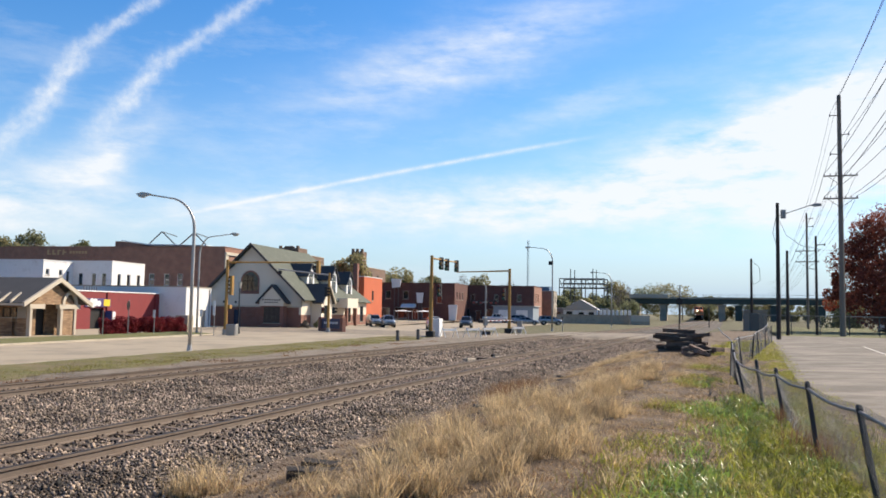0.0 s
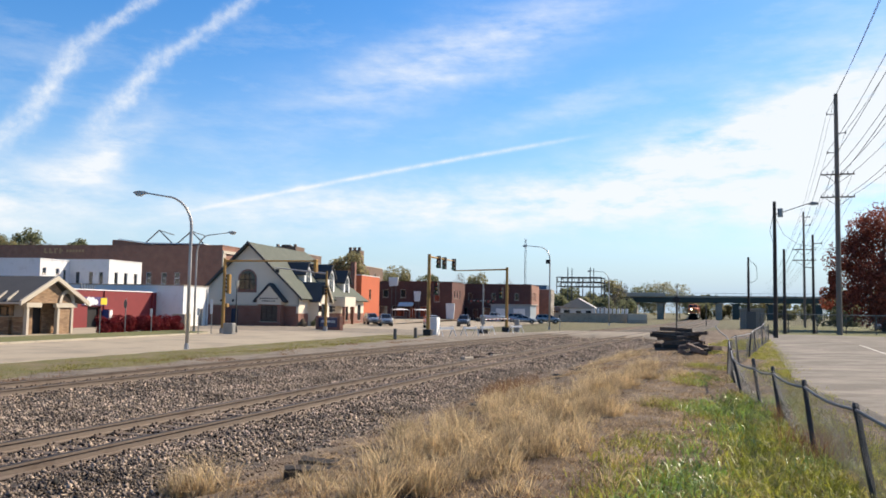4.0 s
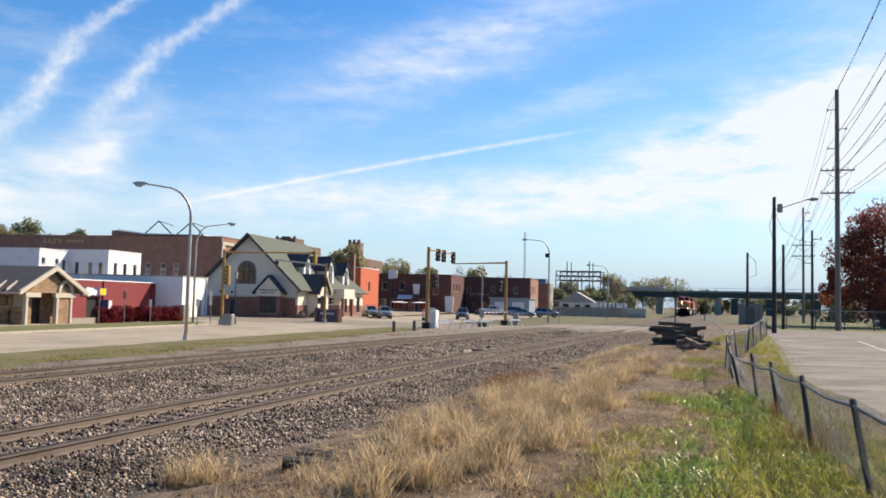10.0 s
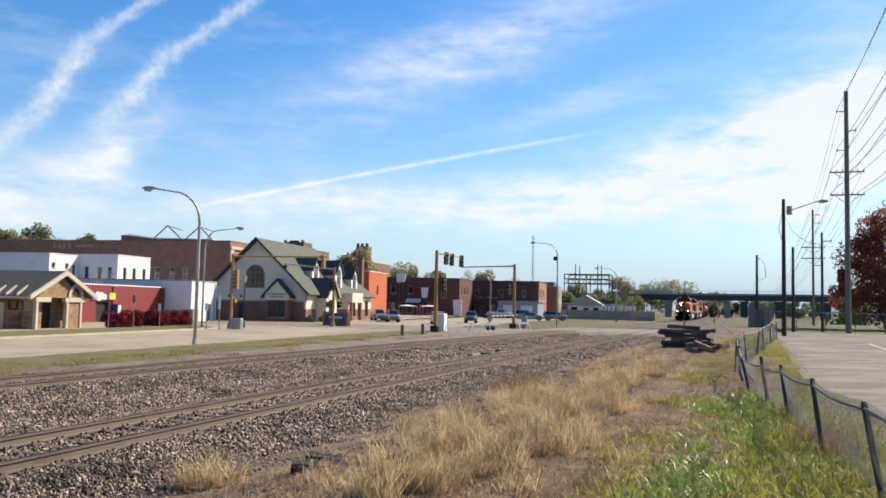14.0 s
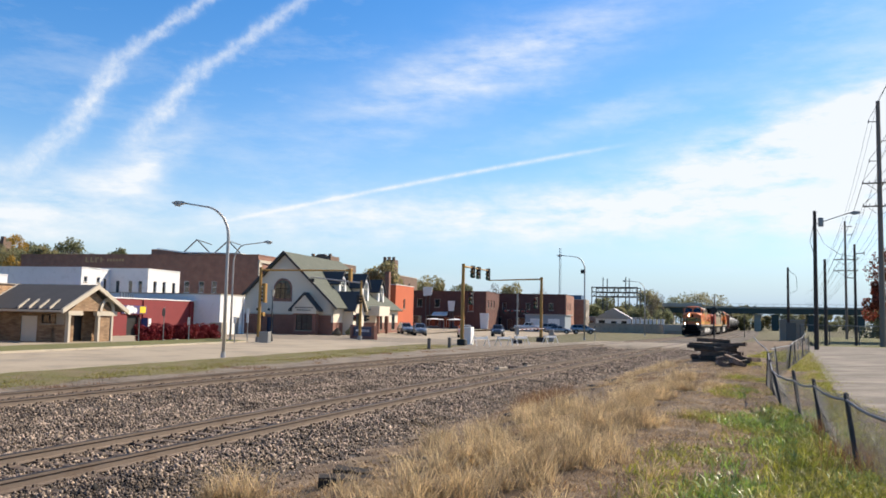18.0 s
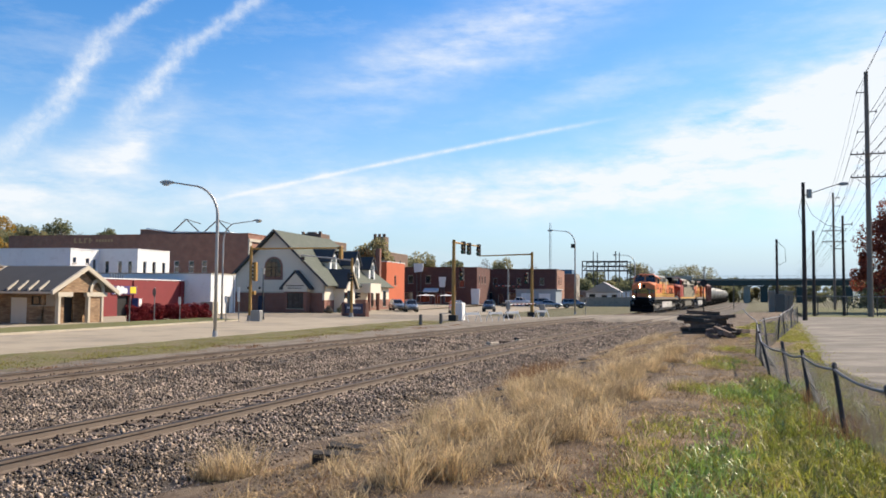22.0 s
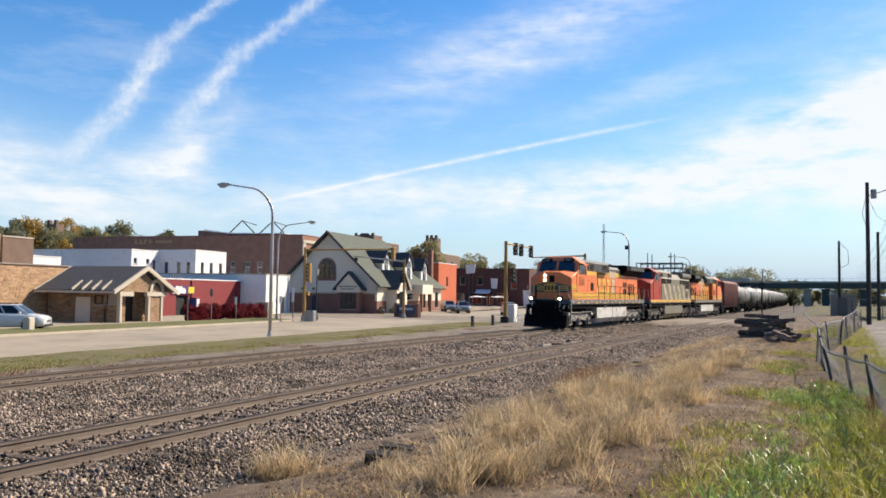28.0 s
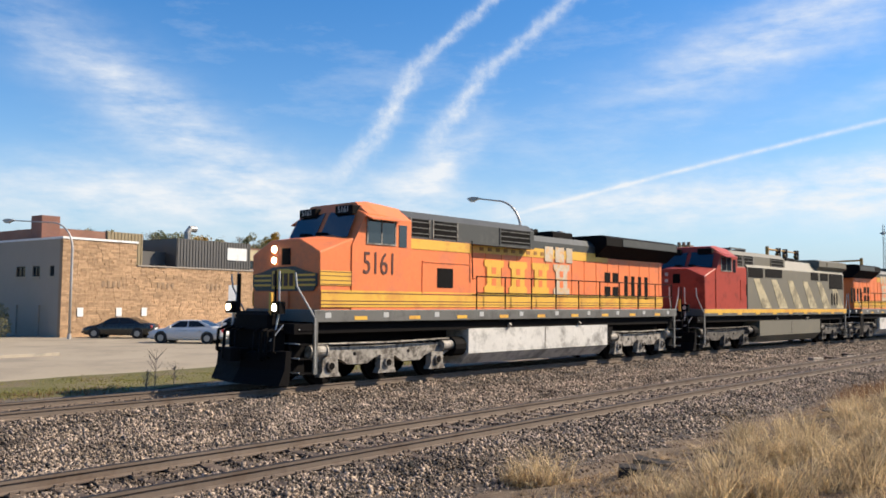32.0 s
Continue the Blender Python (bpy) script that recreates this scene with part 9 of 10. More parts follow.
# flattened thatch between the clumps
cl = field(4300, lambda y: x_near(y) + 3.6, lambda y: -0.2, 5.0, 48.0, -0.28)
xs, ys = tufts(cl, 16, 0.2)
blades("straw_thatch", xs, ys, heights(xs, ys) + 0.015, 0.08, 0.009, 2.2, M_THATCH, "flattened brown thatch and litter on the soil", "dry grass")
cl = field(800, lambda y: x_near(y) + 3.2, lambda y: -0.7, 5.0, 34.0, 0.12)
xs, ys = tufts(cl, 24, 0.2)
blades("dead_weeds", xs, ys, heights(xs, ys), 0.1, 0.012, 1.3, M_BROWNWEED, "low reddish brown dead weeds on soil", "weeds")
cl = np.array([(-6.1, 23.8, 1.3), (-6.4, 25.0, 1.3), (-6.3, 26.5, 1.2), (-6.0, 22.5, 0.9)])
xs, ys = tufts(cl, 260, 0.3)
blades("dead_weeds", xs, ys, heights(xs, ys) + 0.02, 0.4, 0.008, 0.7, M_BROWNWEED, "thin reddish dead weeds in the ballast", "weeds")
# green grass between the straw and the fence
cl = np.concatenate([field(1500, lambda y: -1.1 - 0.035 * min(y, 14) + 0.025 * max(y - 14, 0), lambda y: 0.0 + 0.01 * y, 5.5, 62.0, 0.2), field(1900, lambda y: -0.1 + 0.01 * y, lambda y: 1.9 - 0.01 * y, 5.5, 62.0, 0.02)])
xs, ys = tufts(cl, 30, 0.14)
blades("green_grass", xs, ys, heights(xs, ys), 0.12 * np.repeat(cl[:, 2], 30) ** 1.8, 0.013, 1.2, M_GRASS, "ragged green grass along the fence", "grass")
cl = field(1500, lambda y: -1.5 + 0.012 * y, lambda y: 1.9 + 0.1 * max(24 - y, 0), 5.5, 44.0, -0.4)
xs, ys = tufts(cl, 26, 0.24)
blades("straw_thatch", xs, ys, heights(xs, ys) + 0.01, 0.08, 0.009, 2.2, M_THATCH, "dead brown blades among the green grass", "dry grass")
cl = field(1300, lambda y: 0.1, lambda y: 1.9 + 0.08 * max(14 - y, 0), 5.5, 15.0, -0.7)
xs, ys = tufts(cl, 26, 0.13)
blades("green_grass", xs, ys, heights(xs, ys), 0.14 * np.repeat(cl[:, 2], 26) ** 1.8, 0.014, 1.2, M_GRASS, "thick green grass at the foot of the fence", "grass")
cl = field(620, lambda y: -0.9 + 0.012 * y, lambda y: 1.3, 6.0, 26.0, 0.2)
xs, ys = tufts(cl, 36, 0.13)
blades("green_weeds", xs, ys, heights(xs, ys), 0.15 * np.repeat(cl[:, 2], 36) ** 1.5, 0.02, 1.3, M_WEED, "green broad-leaved weeds in the grass", "weeds")
cl = field(2300, lambda y: 1.3, lambda y: 2.0 + 0.030 * (y - 24) + 0.11 * max(24 - y, 0), 6.0, 66.0, -0.35)
cl = cl[(cl[:, 1] > 20) | (rng.uniform(0, 1, len(cl)) < 0.4)]
xs, ys = tufts(cl, 11, 0.14)
blades("green_grass", xs, ys, heights(xs, ys), 0.12, 0.012, 0.9, M_GRASS, "green grass behind the chain-link fence", "grass")
cl = np.array([(1.25, 12.4, 1.2), (1.1, 13.0, 1.0), (1.3, 11.6, 1.0), (1.75, 8.9, 0.9), (1.0, 15.6, 0.7)])
xs, ys = tufts(cl, 130, 0.2)
blades("dead_weeds", xs, ys, heights(xs, ys), 0.42, 0.008, 0.6, M_BROWNWEED, "dead brown weeds at the foot of the fence", "weeds")
# worn grass on the strip by the street
M_VERGEBLADE = leaf_mat("olive_verge_blades", (0.21, 0.2, 0.045), (0.28, 0.21, 0.085), var=0.3, island=0.5)
cl = field(900, lambda y: kerb_near(y) + 4.0, lambda y: x_far(y) - 3.0, 6.0, 66.0, 0.22)
xs, ys = tufts(cl, 16, 0.2)
blades("dead_weeds", xs, ys, np.full(len(xs), -0.41), 0.14, 0.016, 1.0, M_BROWNWEED, "low dry weeds on the gravel shoulder", "weeds")
cl = field(2600, lambda y: kerb_near(y) + 4.4, lambda y: kerb_near(y) + 0.3, 3.0, 70.0, -0.05)
xs, ys = tufts(cl, 14, 0.3)
blades("verge_grass", xs, ys, np.full(len(xs), -0.39), 0.08, 0.02, 0.9, M_VERGEBLADE, "short green and yellow grass of the verge", "grass")

# sleepers, plates and spikes of the two tracks
for (tr, line), y_end in zip(tracks, (76, 60)):
    bm = B()
    box(bm, -1.3, 1.3, -0.115, 0.115, -0.36, -0.172, 0.012)
    first = None
    bm2 = B()
    box(bm2, -0.19, 0.19, -0.1, 0.1, -0.172, -0.156)
    for sx in (-0.12, 0.12):
        for sy in (-0.06, 0.06):
            box(bm2, sx - 0.02, sx + 0.02, sy - 0.02, sy + 0.02, -0.158, -0.118)
    plate = None
    for k in range(int((y_end - 2) / 0.52)):
        y = 2 + 0.52 * k
        m = pose(line(y), y, rng.uniform(-0.012, 0.006), 0, 0, math.degrees(-(line(y + 1) - line(y - 1)) / 2) + rng.uniform(-1.2, 1.2))
        if first is None:
            first = part("sleeper", bm, M_TIE, tr, m=m)
        else:
            share("sleeper", first.data, tr, m)
        for off in (-0.755, 0.755):
            mp = m @ Matrix.Translation((off, 0, 0))
            if plate is None:
                plate = part("rail_plate", bm2, M_RAIL_SIDE, tr, m=mp)
            else:
                share("rail_plate", plate.data, tr, mp)


# ---- old sleepers lying about ----
M_OLDTIE = mat("weathered_sleeper_wood", (0.16, 0.105, 0.075), 0.9, var=0.3, s1=1.5, s2=20, bump=0.7, bscale=30, col2=(0.052, 0.039, 0.031), mixs=0.5, rand=0.3, stretch=(0.3, 1, 1))
def loose_tie(m, length=2.5, label="old dark creosoted sleeper lying on the ground", group="", wood=None):
    bm = B()
    w, h = 0.12, 0.09
    rings = []
    for k in range(7):
        x = -length / 2 + length * k / 6
        j = [rng.uniform(-0.012, 0.012) for _ in range(8)]
        rings.append([bm.verts.new(p) for p in ((x, -w + j[0], j[1]), (x, w + j[2], j[3]), (x, w + j[4], 2 * h + j[5]), (x, -w + j[6], 2 * h + j[7]))])
    for a, b in zip(rings[:-1], rings[1:]):
        for i in range(4):
            k = (i + 1) % 4
            bm.faces.new((a[i], a[k], b[k], b[i]))
    bm.faces.new(rings[0][::-1])
    bm.faces.new(rings[-1])
    bmesh.ops.recalc_face_normals(bm, faces=bm.faces)
    ob = part("railway_sleeper", bm, wood or (M_OLDTIE if rng.uniform() < 0.8 else M_TIE))
    ob.matrix_basis = m
    return tagged(ob, label, "railway sleeper", group)


M_TAR = mat("tarry_dark_rot", (0.035, 0.028, 0.022), 0.95, var=0.4, s1=2, s2=18, bump=1.0, bscale=26, bdist=0.03)
loose_tie(pose(-5.1, 9.8, -0.1, 4, 2, 28), 0.8, "short end of a dark broken sleeper in straw", wood=M_TAR)
loose_tie(pose(-5.45, 10.6, -0.16, 4, 4, 12), 0.55, "split piece of a dark sleeper on stones", wood=M_TAR)
loose_tie(pose(-4.0, 11.3, -0.09, 0, 2, 25), 1.3, "rotten sleeper half sunk in the soil")
loose_tie(pose(-4.15, 14.0, -0.03, 6, 3, 50), 0.6, "rotten sleeper end lying among straw")
loose_tie(pose(-4.5, 13.0, -0.05, 0, 8, 15), 0.55, "rotten sleeper end lying among straw")
# flat rotten fragments and tar on the foot of the ballast
for k, (x, y) in enumerate(((-5.6, 34.0), (-5.3, 33.2), (-5.9, 31.0), (-5.7, 24.8), (-5.5, 23.9), (-5.6, 19.4), (-5.3, 18.7), (-4.45, 11.2), (-4.9, 11.6), (-4.0, 10.9), (-5.2, 28.4), (-3.99, 9.8), (-3.7, 12.7), (-4.3, 12.5), (-5.2, 31.6), (-5.6, 23.2), (-5.0, 30.2), (-4.9, 26.0), (-4.6, 22.0), (-4.4, 36.0), (-4.9, 37.5))):
    bm = B()
    n_ = 9
    ring_ = [(0.42 * hz * math.cos(6.283 * i / n_), 0.24 * hz * math.sin(6.283 * i / n_)) for i, hz in ((i, rng.uniform(0.5, 1.2)) for i in range(n_))]
    lo_ = [bm.verts.new((a, b, 0.0)) for a, b in ring_]
    hi_ = [bm.verts.new((a * 0.8, b * 0.75, rng.uniform(0.02, 0.055))) for a, b in ring_]
    bm.faces.new(lo_[::-1])
    bm.faces.new(hi_)
    for i in range(n_):
        j_ = (i + 1) % n_
        bm.faces.new((lo_[i], lo_[j_], hi_[j_], hi_[i]))
    bmesh.ops.recalc_face_normals(bm, faces=bm.faces)
    ob = part("rotten_wood", bm, M_TAR)
    ob.matrix_basis = pose(x, y, ground_z(x, y) - 0.01, 0, 0, rng.uniform(0, 180))
    tagged(ob, "flat dark fragment of rotten wood on the soil", "debris", "rotten fragments")
# the heap by the crossing
hrng = random.Random(12)
stack = []
# the stack: layers laid across, each a little askew
for level in range(5):
    for k in range(4 if level < 3 else 2):
        stack.append((-2.05 + hrng.uniform(-0.25, 0.25), 43.0 + 0.42 * k + hrng.uniform(-0.1, 0.1) + 0.15 * level, 0.16 + 0.215 * level + hrng.uniform(0, 0.03), hrng.uniform(-14, 14), hrng.uniform(-3.5, 3.5), hrng.uniform(1.5, 2.45) if level > 1 else 2.4))
stack += [(-2.9, 43.2, 0.9, 8, 5, 1.3), (-1.3, 43.3, 1.06, -18, -6, 1.2), (-2.3, 43.6, 1.24, 6, 2, 1.6)]
# short ends thrown down before it
for k in range(14):
    stack.append((hrng.uniform(-1.9, -0.2), hrng.uniform(38.6, 41.6), 0.1 + 0.17 * (k % 4) * hrng.uniform(0.7, 1.1), hrng.uniform(-80, 80), hrng.uniform(-22, 22), hrng.uniform(0.45, 1.0)))
for x, y, z, turn, tilt, length in stack:
    loose_tie(pose(x, y, z, 0, tilt, turn), length, "old dark sleeper thrown on an untidy heap", "heap of old sleepers")
for k, (x, y, a) in enumerate(((-11.9, 38.5, 70), (-11.5, 39.6, 20), (-11.2, 41.5, 50), (-11.8, 43.0, 80))):
    bm = B()
    box(bm, -0.35, 0.35, -0.16, 0.16, 0, 0.16, 0.03)
    ob = part("scrap_block", bm, M_TIE if k % 2 else M_CONC)
    ob.matrix_basis = pose(x, y, -0.31, 0, 2, a)
    tagged(ob, "broken concrete block lying among track stones", "debris", "blocks between the tracks")


# ---- chain-link fence along the lot ----
M_FENCE_POST = mat("dark_weathered_pipe", (0.044, 0.044, 0.049), 0.6, 0.4, var=0.2, s1=2, s2=20, bump=0.15)
M_FENCE_RAIL = mat("weathered_zinc_pipe", (0.148, 0.152, 0.161), 0.55, 0.5, var=0.2, s1=2, s2=20, bump=0.1)
M_WIRE = mat("zinc_wire", (0.087, 0.087, 0.087), 0.6, 0.2, var=0.15, bump=0.0)
FENCE = [(1.78, 5.6), (1.44, 9.23), (1.18, 12.3), (0.97, 15.9), (0.73, 18.1), (0.42, 21.0), (0.30, 24.0), (0.12, 27.6), (0.55, 32.5), (1.05, 38.0), (1.55, 44.0), (2.2, 52.0), (2.9, 60.0)]

FENCE_LEAN = (0.12, 0.17, 0.13, 0.13, 0.15, 0.18, 0.1, -0.05, 0.12, -0.08, 0.1, 0.05, 0.0)


def fence_base(x, y):
    return ground_z(x, y)


fence = thing("chain_link_fence", "low sagging chain-link fence with dark posts", "fence")
for k, (x, y) in enumerate(FENCE):
    z = fence_base(x, y)
    lean = FENCE_LEAN[k]
    h = (1.0, 0.99, 0.99, 0.95, 0.98, 0.8, 0.95, 1.05, 1.1, 1.1, 1.12, 1.15, 1.15)[k]
    bm = B()
    top = (x - lean, y + lean * 0.5, z + h)
    tube(bm, (x, y, z - 0.1), top, 0.034, 0.034, 10)
    tube(bm, top, (top[0], top[1], top[2] + 0.03), 0.04, 0.02, 10)
    part("post", bm, M_FENCE_POST, fence)
tops = []
for k, (x, y) in enumerate(FENCE):
    lean = FENCE_LEAN[k]
    h = (0.96, 0.95, 0.92, 0.85, 0.8, 0.8, 0.9, 1.0, 1.06, 1.06, 1.08, 1.1, 1.1)[k]
    tops.append((x - lean, y + lean * 0.5, fence_base(x, y) + h))
bend = []
for a, b in zip(tops[:7], tops[1:8]):
    for j in range(4):
        f = j / 4
        bend.append((a[0] + (b[0] - a[0]) * f, a[1] + (b[1] - a[1]) * f, a[2] + (b[2] - a[2]) * f - 0.05 * math.sin(math.pi * f)))
bend += [(0.17, 27.9, 1.34), (0.1, 29.3, 1.42), (-0.12, 31.0, 1.54), (-0.28, 32.4, 1.72)]
bm = B()
pipe(bm, bend, 0.018, 8)
part("top_rail", bm, M_FENCE_RAIL, fence, "bent grey top rail")
bm = B()
far_top = [(tops[8][0] - 0.15, tops[8][1] - 1.5, 1.34), tops[8], tops[9], tops[10], (tops[11][0], tops[11][1], tops[11][2] + 0.05), (tops[12][0] - 0.2, tops[12][1], tops[12][2] + 0.2)]
pipe(bm, far_top, 0.022, 8)
part("top_rail", bm, M_FENCE_RAIL, fence)
# mesh: two families of slanting wires between the posts
wv, wf = [], []


def wire(p, q, r=0.0024):
    p, q = Vector(p), Vector(q)
    d = (q - p).normalized()
    s = d.cross(Vector((1, 0.1, 0))).normalized() * r
    n_ = Vector((1, 0.05, 0)).normalized() * r
    k = len(wv)
    wv.extend([p + s, p - s, p + n_, q + s, q - s, q + n_])
    wf.extend([(k, k + 1, k + 4, k + 3), (k + 1, k + 2, k + 5, k + 4), (k + 2, k, k + 3, k + 5)])


lens = [0.0]
for a, b in zip(FENCE[:-1], FENCE[1:]):
    lens.append(lens[-1] + math.hypot(b[0] - a[0], b[1] - a[1]))


def on_fence(s, u):
    """A place on the mesh: s along the fence, u from foot (0) to top (1)."""
    k = max(0, min(len(FENCE) - 2, sum(1 for v in lens[1:-1] if v <= s)))
    f = (s - lens[k]) / (lens[k + 1] - lens[k])
    a, b = FENCE[k], FENCE[k + 1]
    ta, tb = tops[k], tops[k + 1]
    bot = Vector((a[0] + (b[0] - a[0]) * f, a[1] + (b[1] - a[1]) * f, 0))
    bot.z = fence_base(bot.x, bot.y) + 0.02
    top = Vector(ta).lerp(Vector(tb), f)
    top.z -= 0.05 * math.sin(math.pi * f)
    p = bot.lerp(top, u)
    p.x += 0.05 * math.sin(s * 1.3) * math.sin(math.pi * min(u, 1))
    return p


s = 0.0
while s < lens[-1] - 1.0:
    step = 0.062 if s < 24 else 0.11
    for sg in (1, -1):
        s0 = s if sg > 0 else s + 0.9
        a, b, c = on_fence(s0, 0), on_fence(s0 + sg * 0.45, 0.52), on_fence(s0 + sg * 0.9, 1.09 if s < 13 else 1.03)
        wire(a, b)
        wire(b, c)
    s += step
mesh = mesh_from("wire_mesh", wv, wf, M_WIRE, fence, "zinc chain-link mesh")
tagged(mesh, kind="stuff")

# ---- trees and shrubs ----
def leaf_mesh(name, centres, radii, count, size, mat_, parent, seed, label=""):
    """A crown of many small leaf pieces gathered round clump centres."""
    g = np.random.default_rng(seed)
    k = g.integers(0, len(centres), count)
    d = g.normal(0, 1, (count, 3))
    d /= np.linalg.norm(d, axis=1, keepdims=True)
    p = np.asarray(centres)[k] + d * (np.asarray(radii)[k] * g.uniform(0.25, 1.0, count) ** 0.5)[:, None]
    a = g.normal(0, 1, (count, 3))
    a /= np.linalg.norm(a, axis=1, keepdims=True)
    b = np.cross(a, g.normal(0, 1, (count, 3)))
    b /= np.linalg.norm(b, axis=1, keepdims=True)
    s = (size * g.uniform(0.6, 1.4, count))[:, None]
    v = np.stack([p - a * s, p + b * s * 0.55, p + a * s, p - b * s * 0.55], 1).reshape(-1, 3)
    f = (np.arange(count) * 4)[:, None] + np.array([[0, 1, 2, 3]])
    ob = big_mesh(name, v, f, mat_)
    ob.parent = parent
    if label:
        ob["label"] = label
    ob["kind"] = "stuff"
    return ob


M_BARK = mat("bark", (0.059, 0.046, 0.037), 0.95, var=0.25, s1=1.5, s2=12, bump=0.6, bscale=20)
LEAF = {
    "red": leaf_mat("red_brown_leaves", (0.24, 0.07, 0.045), (0.15, 0.05, 0.036), through=0.4, s1=0.4),
    "redtip": leaf_mat("bright_red_leaves", (0.348, 0.097, 0.056), (0.251, 0.077, 0.049), through=0.35, s1=0.4),
    # green and olive are lightened so their colour carries the haze of distance
    "green": leaf_mat("haze_paled_green_leaves", (0.2, 0.21, 0.115), (0.24, 0.23, 0.12), through=0.5, s1=0.25),
    "olive": leaf_mat("haze_paled_olive_leaves", (0.27, 0.25, 0.13), (0.32, 0.27, 0.14), through=0.5, s1=0.25),
    "gold": leaf_mat("golden_leaves", (0.383, 0.237, 0.049), (0.292, 0.202, 0.056), through=0.35, s1=0.3),
    "bare": leaf_mat("sparse_grey_twigs", (0.209, 0.174, 0.132), (0.167, 0.139, 0.104), through=0.1, s1=0.3),
    "burgundy": leaf_mat("burgundy_hedge_leaves", (0.19, 0.02, 0.025), (0.12, 0.014, 0.018), through=0.25, s1=0.8),
}


def tree(x, y, z, h, spread, leaf, n, size, seed, label, trunk_r=0.25, low=0.25, clumps=26, name="tree"):
    """A tapered trunk, bent limbs and a crown of leaf clumps with gaps."""
    g = random.Random(seed)
    t = thing(name, label, "tree", pose(x, y, z))
    bm = B()
    bend = [(0, 0, -0.3), (g.uniform(-0.1, 0.1) * h * 0.1, g.uniform(-0.1, 0.1) * h * 0.1, h * 0.3), (g.uniform(-0.4, 0.4), g.uniform(-0.4, 0.4), h * 0.62), (g.uniform(-0.6, 0.6), g.uniform(-0.6, 0.6), h * 0.85)]
    pipe(bm, bend, trunk_r, 8, trunk_r * 0.2)
    part("trunk", bm, M_BARK, t)
    centres, radii = [], []
    bm = B()
    for k in range(clumps):
        a = g.uniform(0, 6.283)
        f = g.uniform(low, 1.0)
        wide = spread * math.sin(math.pi * min(1.0, 0.18 + 0.75 * (f - low) / (1 - low))) ** 0.7
        rr = wide * g.uniform(0.35, 1.0)
        c = (rr * math.cos(a), rr * math.sin(a), h * (f * 0.92))
        centres.append(c)
        radii.append(spread * g.uniform(0.24, 0.5))
        if k % 2 == 0:
            s0 = h * max(0.2, f * 0.6)
            pipe(bm, [(0, 0, s0), (c[0] * 0.5, c[1] * 0.5, (s0 + c[2]) / 2 + 0.2), c], trunk_r * 0.35, 5, trunk_r * 0.06)
    part("limbs", bm, M_BARK, t)
    leaf_mesh("crown", centres, radii, n, size, LEAF[leaf], t, seed)
    return t


tree(18.4, 110.0, 0.1, 14.6, 6.0, "red", 30000, 0.15, 3, "broad tree with dark red autumn leaves beyond the lot", 0.45, 0.16, 60)
tree(13.9, 112.0, 0.1, 9.8, 2.1, "redtip", 4200, 0.15, 4, "small tree with bright red autumn leaves", 0.16, 0.35, 16)
tree(29.0, 118.0, 0.1, 15.0, 7.0, "red", 9000, 0.27, 13, "large dark red tree behind the lot", 0.4, 0.15, 36)
# trees behind the town, by stretch: x, y, height, spread, leaves
rows_of_trees = [
    (-96, 236, 15, 5.5, "olive"), (-88, 242, 14, 5, "green"), (-80, 255, 15, 5, "bare"), (-74, 250, 13.5, 5, "olive"), (-68, 262, 12, 5, "bare"), (-62, 256, 6, 4, "olive"), (-55, 270, 9, 4.5, "green"),
    (-71.5, 150, 14.0, 4.0, "olive"), (-69.5, 150, 11.5, 2.6, "olive"), (-110, 262, 15, 5, "olive"), (-104, 258, 15, 5, "bare"),
    (-74, 310, 8, 5, "green"), (-66, 306, 7, 5, "olive"), (-56, 312, 11, 6, "green"), (-47, 305, 9, 5, "green"), (-40, 312, 14, 5.5, "olive"), (-35, 300, 13.5, 4.5, "bare"),
    (-46, 240, 6.5, 4, "green"), (-40, 246, 6, 4, "olive"), (-33, 238, 6.5, 4, "green"), (-27, 250, 6, 4, "green"), (-52, 236, 7, 4, "olive"),
    (-33, 370, 14, 7, "green"), (-26, 375, 16, 8, "olive"), (-18, 372, 14.5, 7, "olive"), (-11, 378, 12, 6, "green"), (-5, 380, 10.5, 5, "green"),
    (8, 350, 8, 5, "green"), (16, 356, 8, 5, "olive"), (25, 352, 8.5, 5, "green"), (34, 360, 9, 5, "green"), (46, 352, 9, 6, "olive"), (58, 350, 10, 6, "green"), (-8, 345, 6, 4, "green"), (0, 348, 6.5, 4, "olive"),
    (30, 170, 8, 5, "green"), (38, 165, 9, 5, "olive"), (46, 175, 10, 6, "green"), (22, 180, 7, 5, "green"),
]
for k, (x, y, h, s_, lf) in enumerate(rows_of_trees):
    tree(x, y, -0.5, h, s_, lf, 3400 if lf != "bare" else 2000, 0.33 if lf != "bare" else 0.17, 100 + k, {"green": "leafy green tree in the distance", "olive": "yellowing olive green tree in the distance", "bare": "nearly bare autumn tree in the distance"}[lf], 0.22, 0.2, 18)
# hillside trees beyond the roofs
g_ = random.Random(21)
for k in range(46):
    a = radians(-73 + 0.72 * k + g_.uniform(-0.4, 0.4))
    d = g_.uniform(325, 385)
    x, y = d * math.sin(a), d * math.cos(a)
    lf = g_.choice(("green", "olive", "olive", "gold", "bare", "green"))
    h = g_.uniform(7.5, 12) if a < radians(-44) else g_.uniform(7, 11)
    tree(x, y, ground_z(x, y) - 0.3, h, g_.uniform(4.0, 6.0), lf, 2000 if lf != "bare" else 1300, 0.4 if lf != "bare" else 0.2, 300 + k, {"green": "green tree on the hillside", "olive": "olive green tree on the hillside", "gold": "golden autumn tree on the hillside", "bare": "bare grey tree on the hillside"}[lf], 0.24, 0.15, 22)
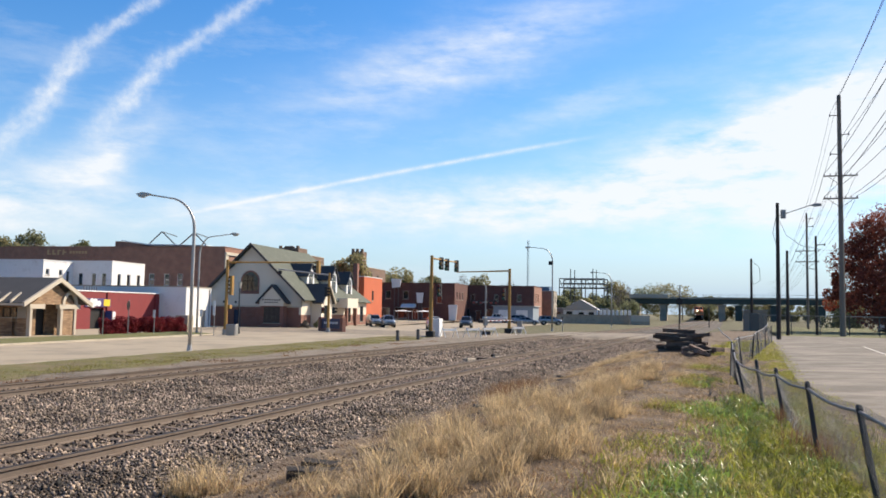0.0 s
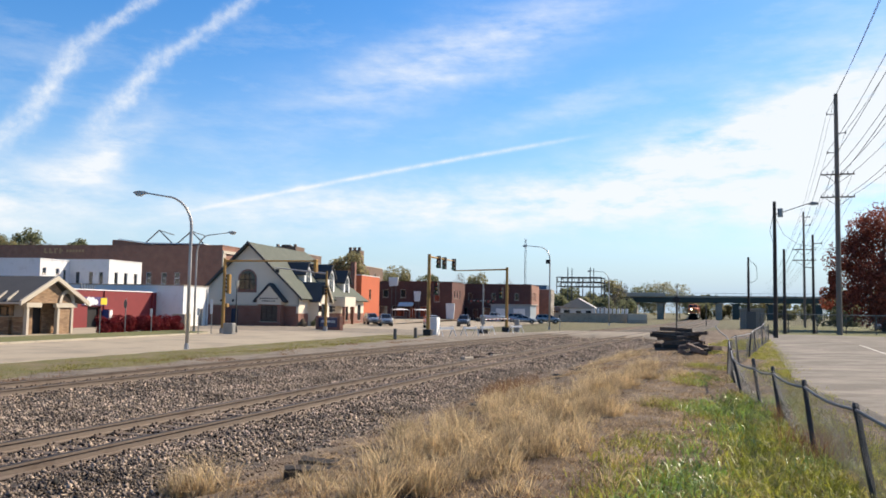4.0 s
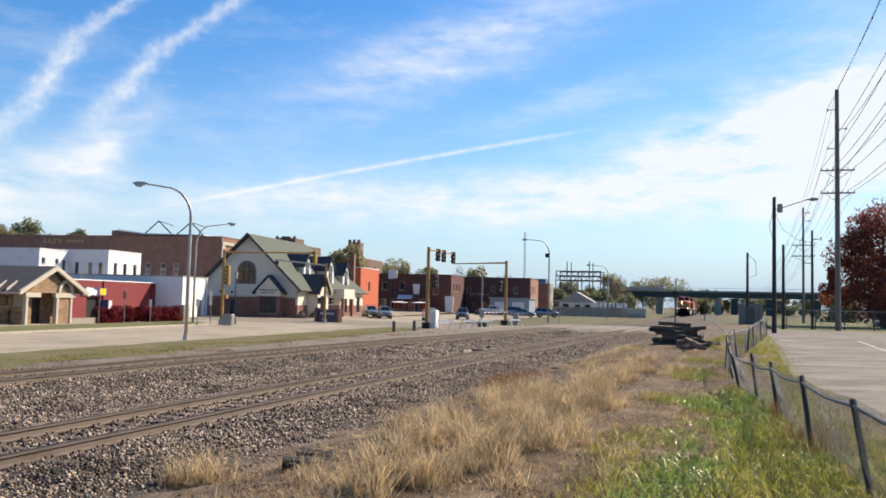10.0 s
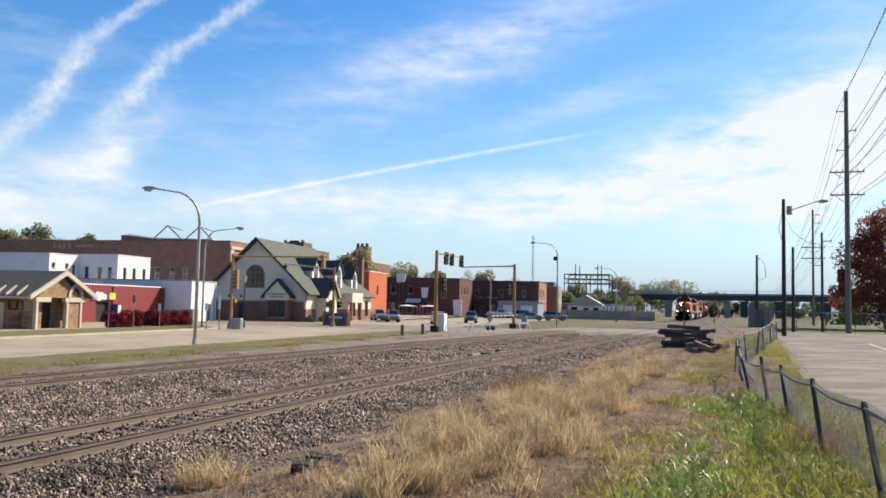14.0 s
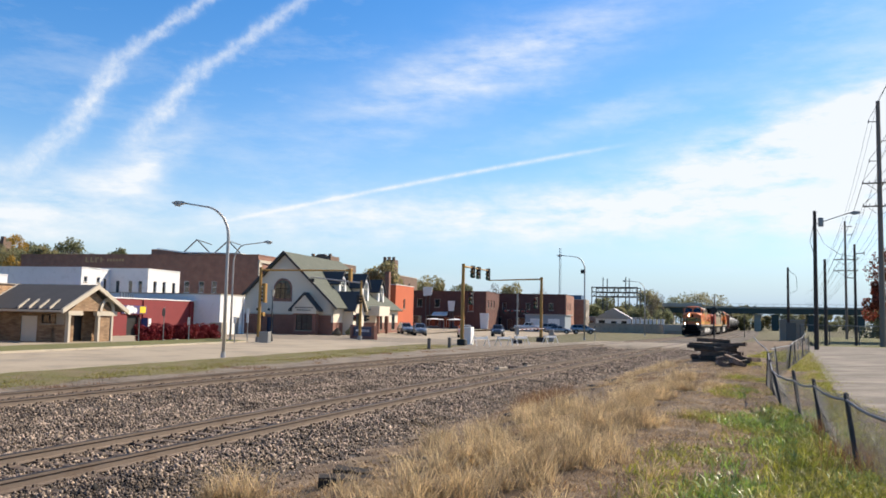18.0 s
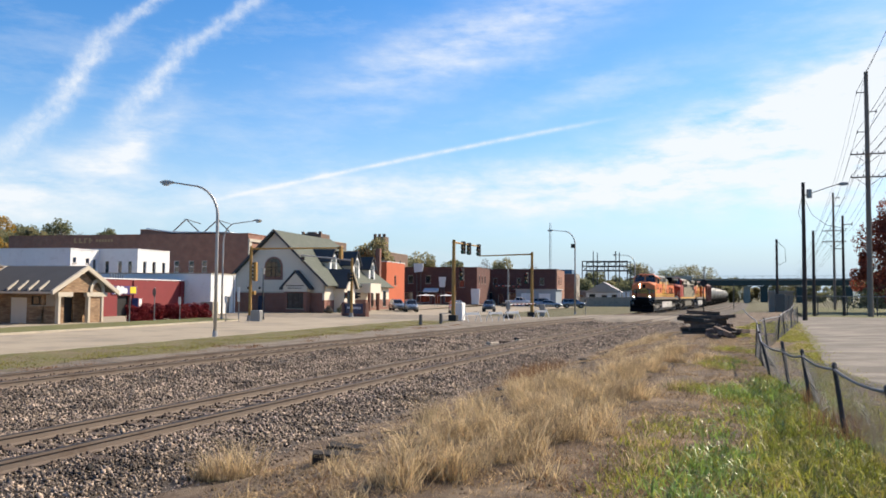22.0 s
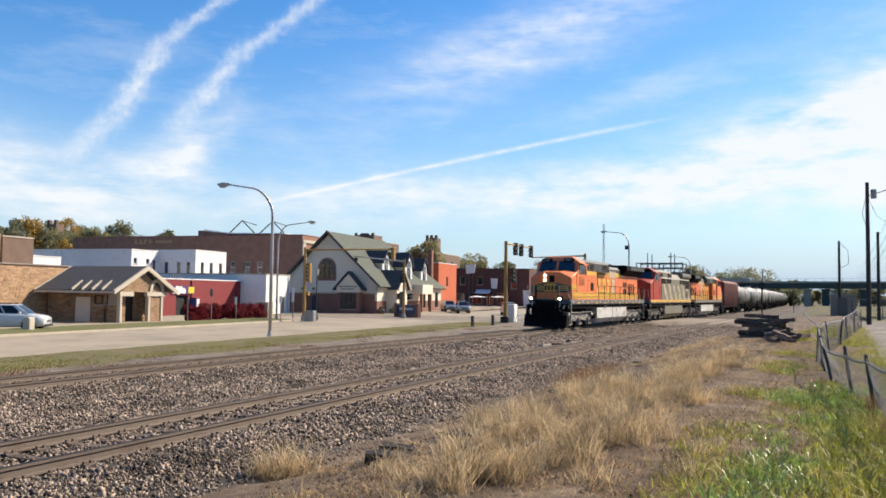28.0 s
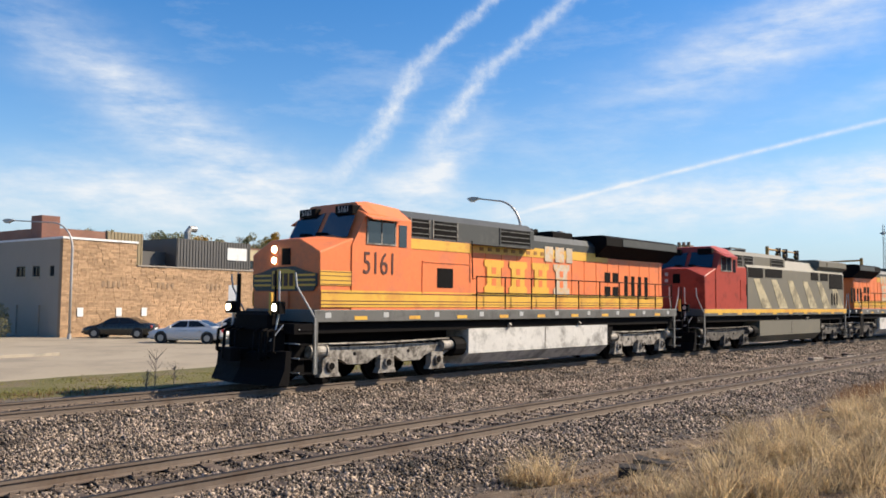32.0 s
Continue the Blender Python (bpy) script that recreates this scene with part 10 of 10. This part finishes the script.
for k in range(66):
    a = radians(-69 + 0.4 * k + g_.uniform(-0.5, 0.5))
    d = g_.uniform(272, 318)
    x, y = d * math.sin(a), d * math.cos(a)
    lf = g_.choice(("green", "olive", "gold", "bare", "bare", "green"))
    if math.hypot(x + 238, y - 200) < 6:
        continue
    tree(x, y, ground_z(x, y) - 0.3, g_.uniform(9, 14) * (1.0 if k < 42 else 0.7), g_.uniform(3.6, 5.4), lf, 2400 if lf != "bare" else 1400, 0.37 if lf != "bare" else 0.18, 400 + k, {"green": "green tree on the hillside", "olive": "olive green tree on the hillside", "gold": "golden autumn tree on the hillside", "bare": "bare grey tree on the hillside"}[lf], 0.22, 0.12, 24)
for k, (x, y, h) in enumerate(((-214.0, 182.0, 13.0), (-219.0, 189.0, 12.0), (-208.0, 181.0, 12.5), (-223.0, 186.0, 12.0))):
    tree(x, y, ground_z(x, y) - 0.3, h, 4.6, ("olive", "green", "gold", "olive")[k], 3000, 0.3, 600 + k, "leafy tree before the tower on the hillside", 0.24, 0.12, 24)
hill_tower = thing("stone_tower", "old stone tower among the hillside trees", "building", plot(-236.5, 200.0, 10.0))
shell(hill_tower, -4.0, 0, 0, 3.5, -6, 14.5, M_OLD_BRICK, M_OLD_BRICK, (), (), None)
for u in (-4.0, -1.2):
    bm = B()
    box(bm, u, u + 1.2, 0, 1.2, 14.5, 16.0, 0.05)
    part("turret", bm, M_OLD_BRICK, hill_tower)

# burgundy hedge before the red shop
hedge = thing("hedge", "long clipped burgundy hedge before the red building", "hedge", group="")
cs, rs = [], []
hg = random.Random(8)
for k in range(170):
    f = k / 169
    cs.append((-49.3 + 0.5 * f + hg.uniform(-0.5, 0.5), 55.6 + 9.4 * f, -0.45 + hg.uniform(0.25, 1.25)))
    rs.append(hg.uniform(0.28, 0.46))
leaf_mesh("foliage", cs, rs, 42000, 0.065, LEAF["burgundy"], hedge, 8)
bm = B()
for k in range(14):
    tube(bm, (-49.2, 55.8 + 0.68 * k, -0.5), (-49.2 + hg.uniform(-0.2, 0.2), 55.8 + 0.68 * k, 0.5), 0.03, 0.015, 5)
part("stems", bm, M_BARK, hedge)
# small bushes
for k, (x, y, r_, lf) in enumerate(((-50.2, 95.6, 0.7, "olive"), (-51.0, 93.3, 0.6, "bare"), (-50.0, 118.0, 0.8, "burgundy"), (-49.8, 114.5, 0.5, "olive"), (-60.0, 21.5, 1.4, "olive"), (-61.5, 20.6, 1.2, "gold"))):
    sh = thing("shrub", "low rounded shrub beside a wall", "shrub", pose(x, y, -0.47), "shrubs")
    leaf_mesh("foliage", [(0, 0, r_ * 0.7), (r_ * 0.5, 0.2, r_ * 0.5), (-r_ * 0.4, -0.2, r_ * 0.6), (0, 0.2, r_ * 1.2)], [r_ * 0.7, r_ * 0.5, r_ * 0.5, r_ * 0.5], 1500, 0.07, LEAF[lf], sh, 500 + k)
    bm = B()
    tube(bm, (0, 0, -0.05), (0, 0, r_ * 0.8), 0.04, 0.02, 5)
    part("stem", bm, M_BARK, sh)
# dry sapling by the far track
for k, (x, y, h) in enumerate(((-22.6, 12.6, 1.15), (-22.9, 13.4, 0.7), (-22.0, 12.0, 0.6), (-22.4, 15.6, 0.5))):
    sp = thing("dry_weed", "dry brown sapling beside the main track", "weed", pose(x, y, -0.4), "dry saplings")
    bm = B()
    for j in range(16):
        a, l = hg.uniform(0, 6.28), h * hg.uniform(0.25, 0.5)
        z0 = h * hg.uniform(0.1, 0.75)
        tube(bm, (0, 0, z0), (l * 0.6 * math.cos(a), l * 0.6 * math.sin(a), z0 + l * 0.7), 0.009, 0.004, 4)
    tube(bm, (0, 0, -0.05), (0.03, 0.02, h), 0.016, 0.005, 5)
    part("stem", bm, M_WOODPOLE, sp)
    leaf_mesh("foliage", [(0, 0, h * 0.6), (0.1, 0.1, h * 0.4), (-0.1, 0, h * 0.75)], [h * 0.4, h * 0.35, h * 0.3], 60, 0.022, LEAF["bare"], sp, 700 + k)


# ---- the train runs ----
def motions():
    for car, behind, half, turn in CONSIST:
        walk(car, [(t, on_line(front_y(t) + behind, half, turn)) for t in span(0, 32, 0.5)])


motions()
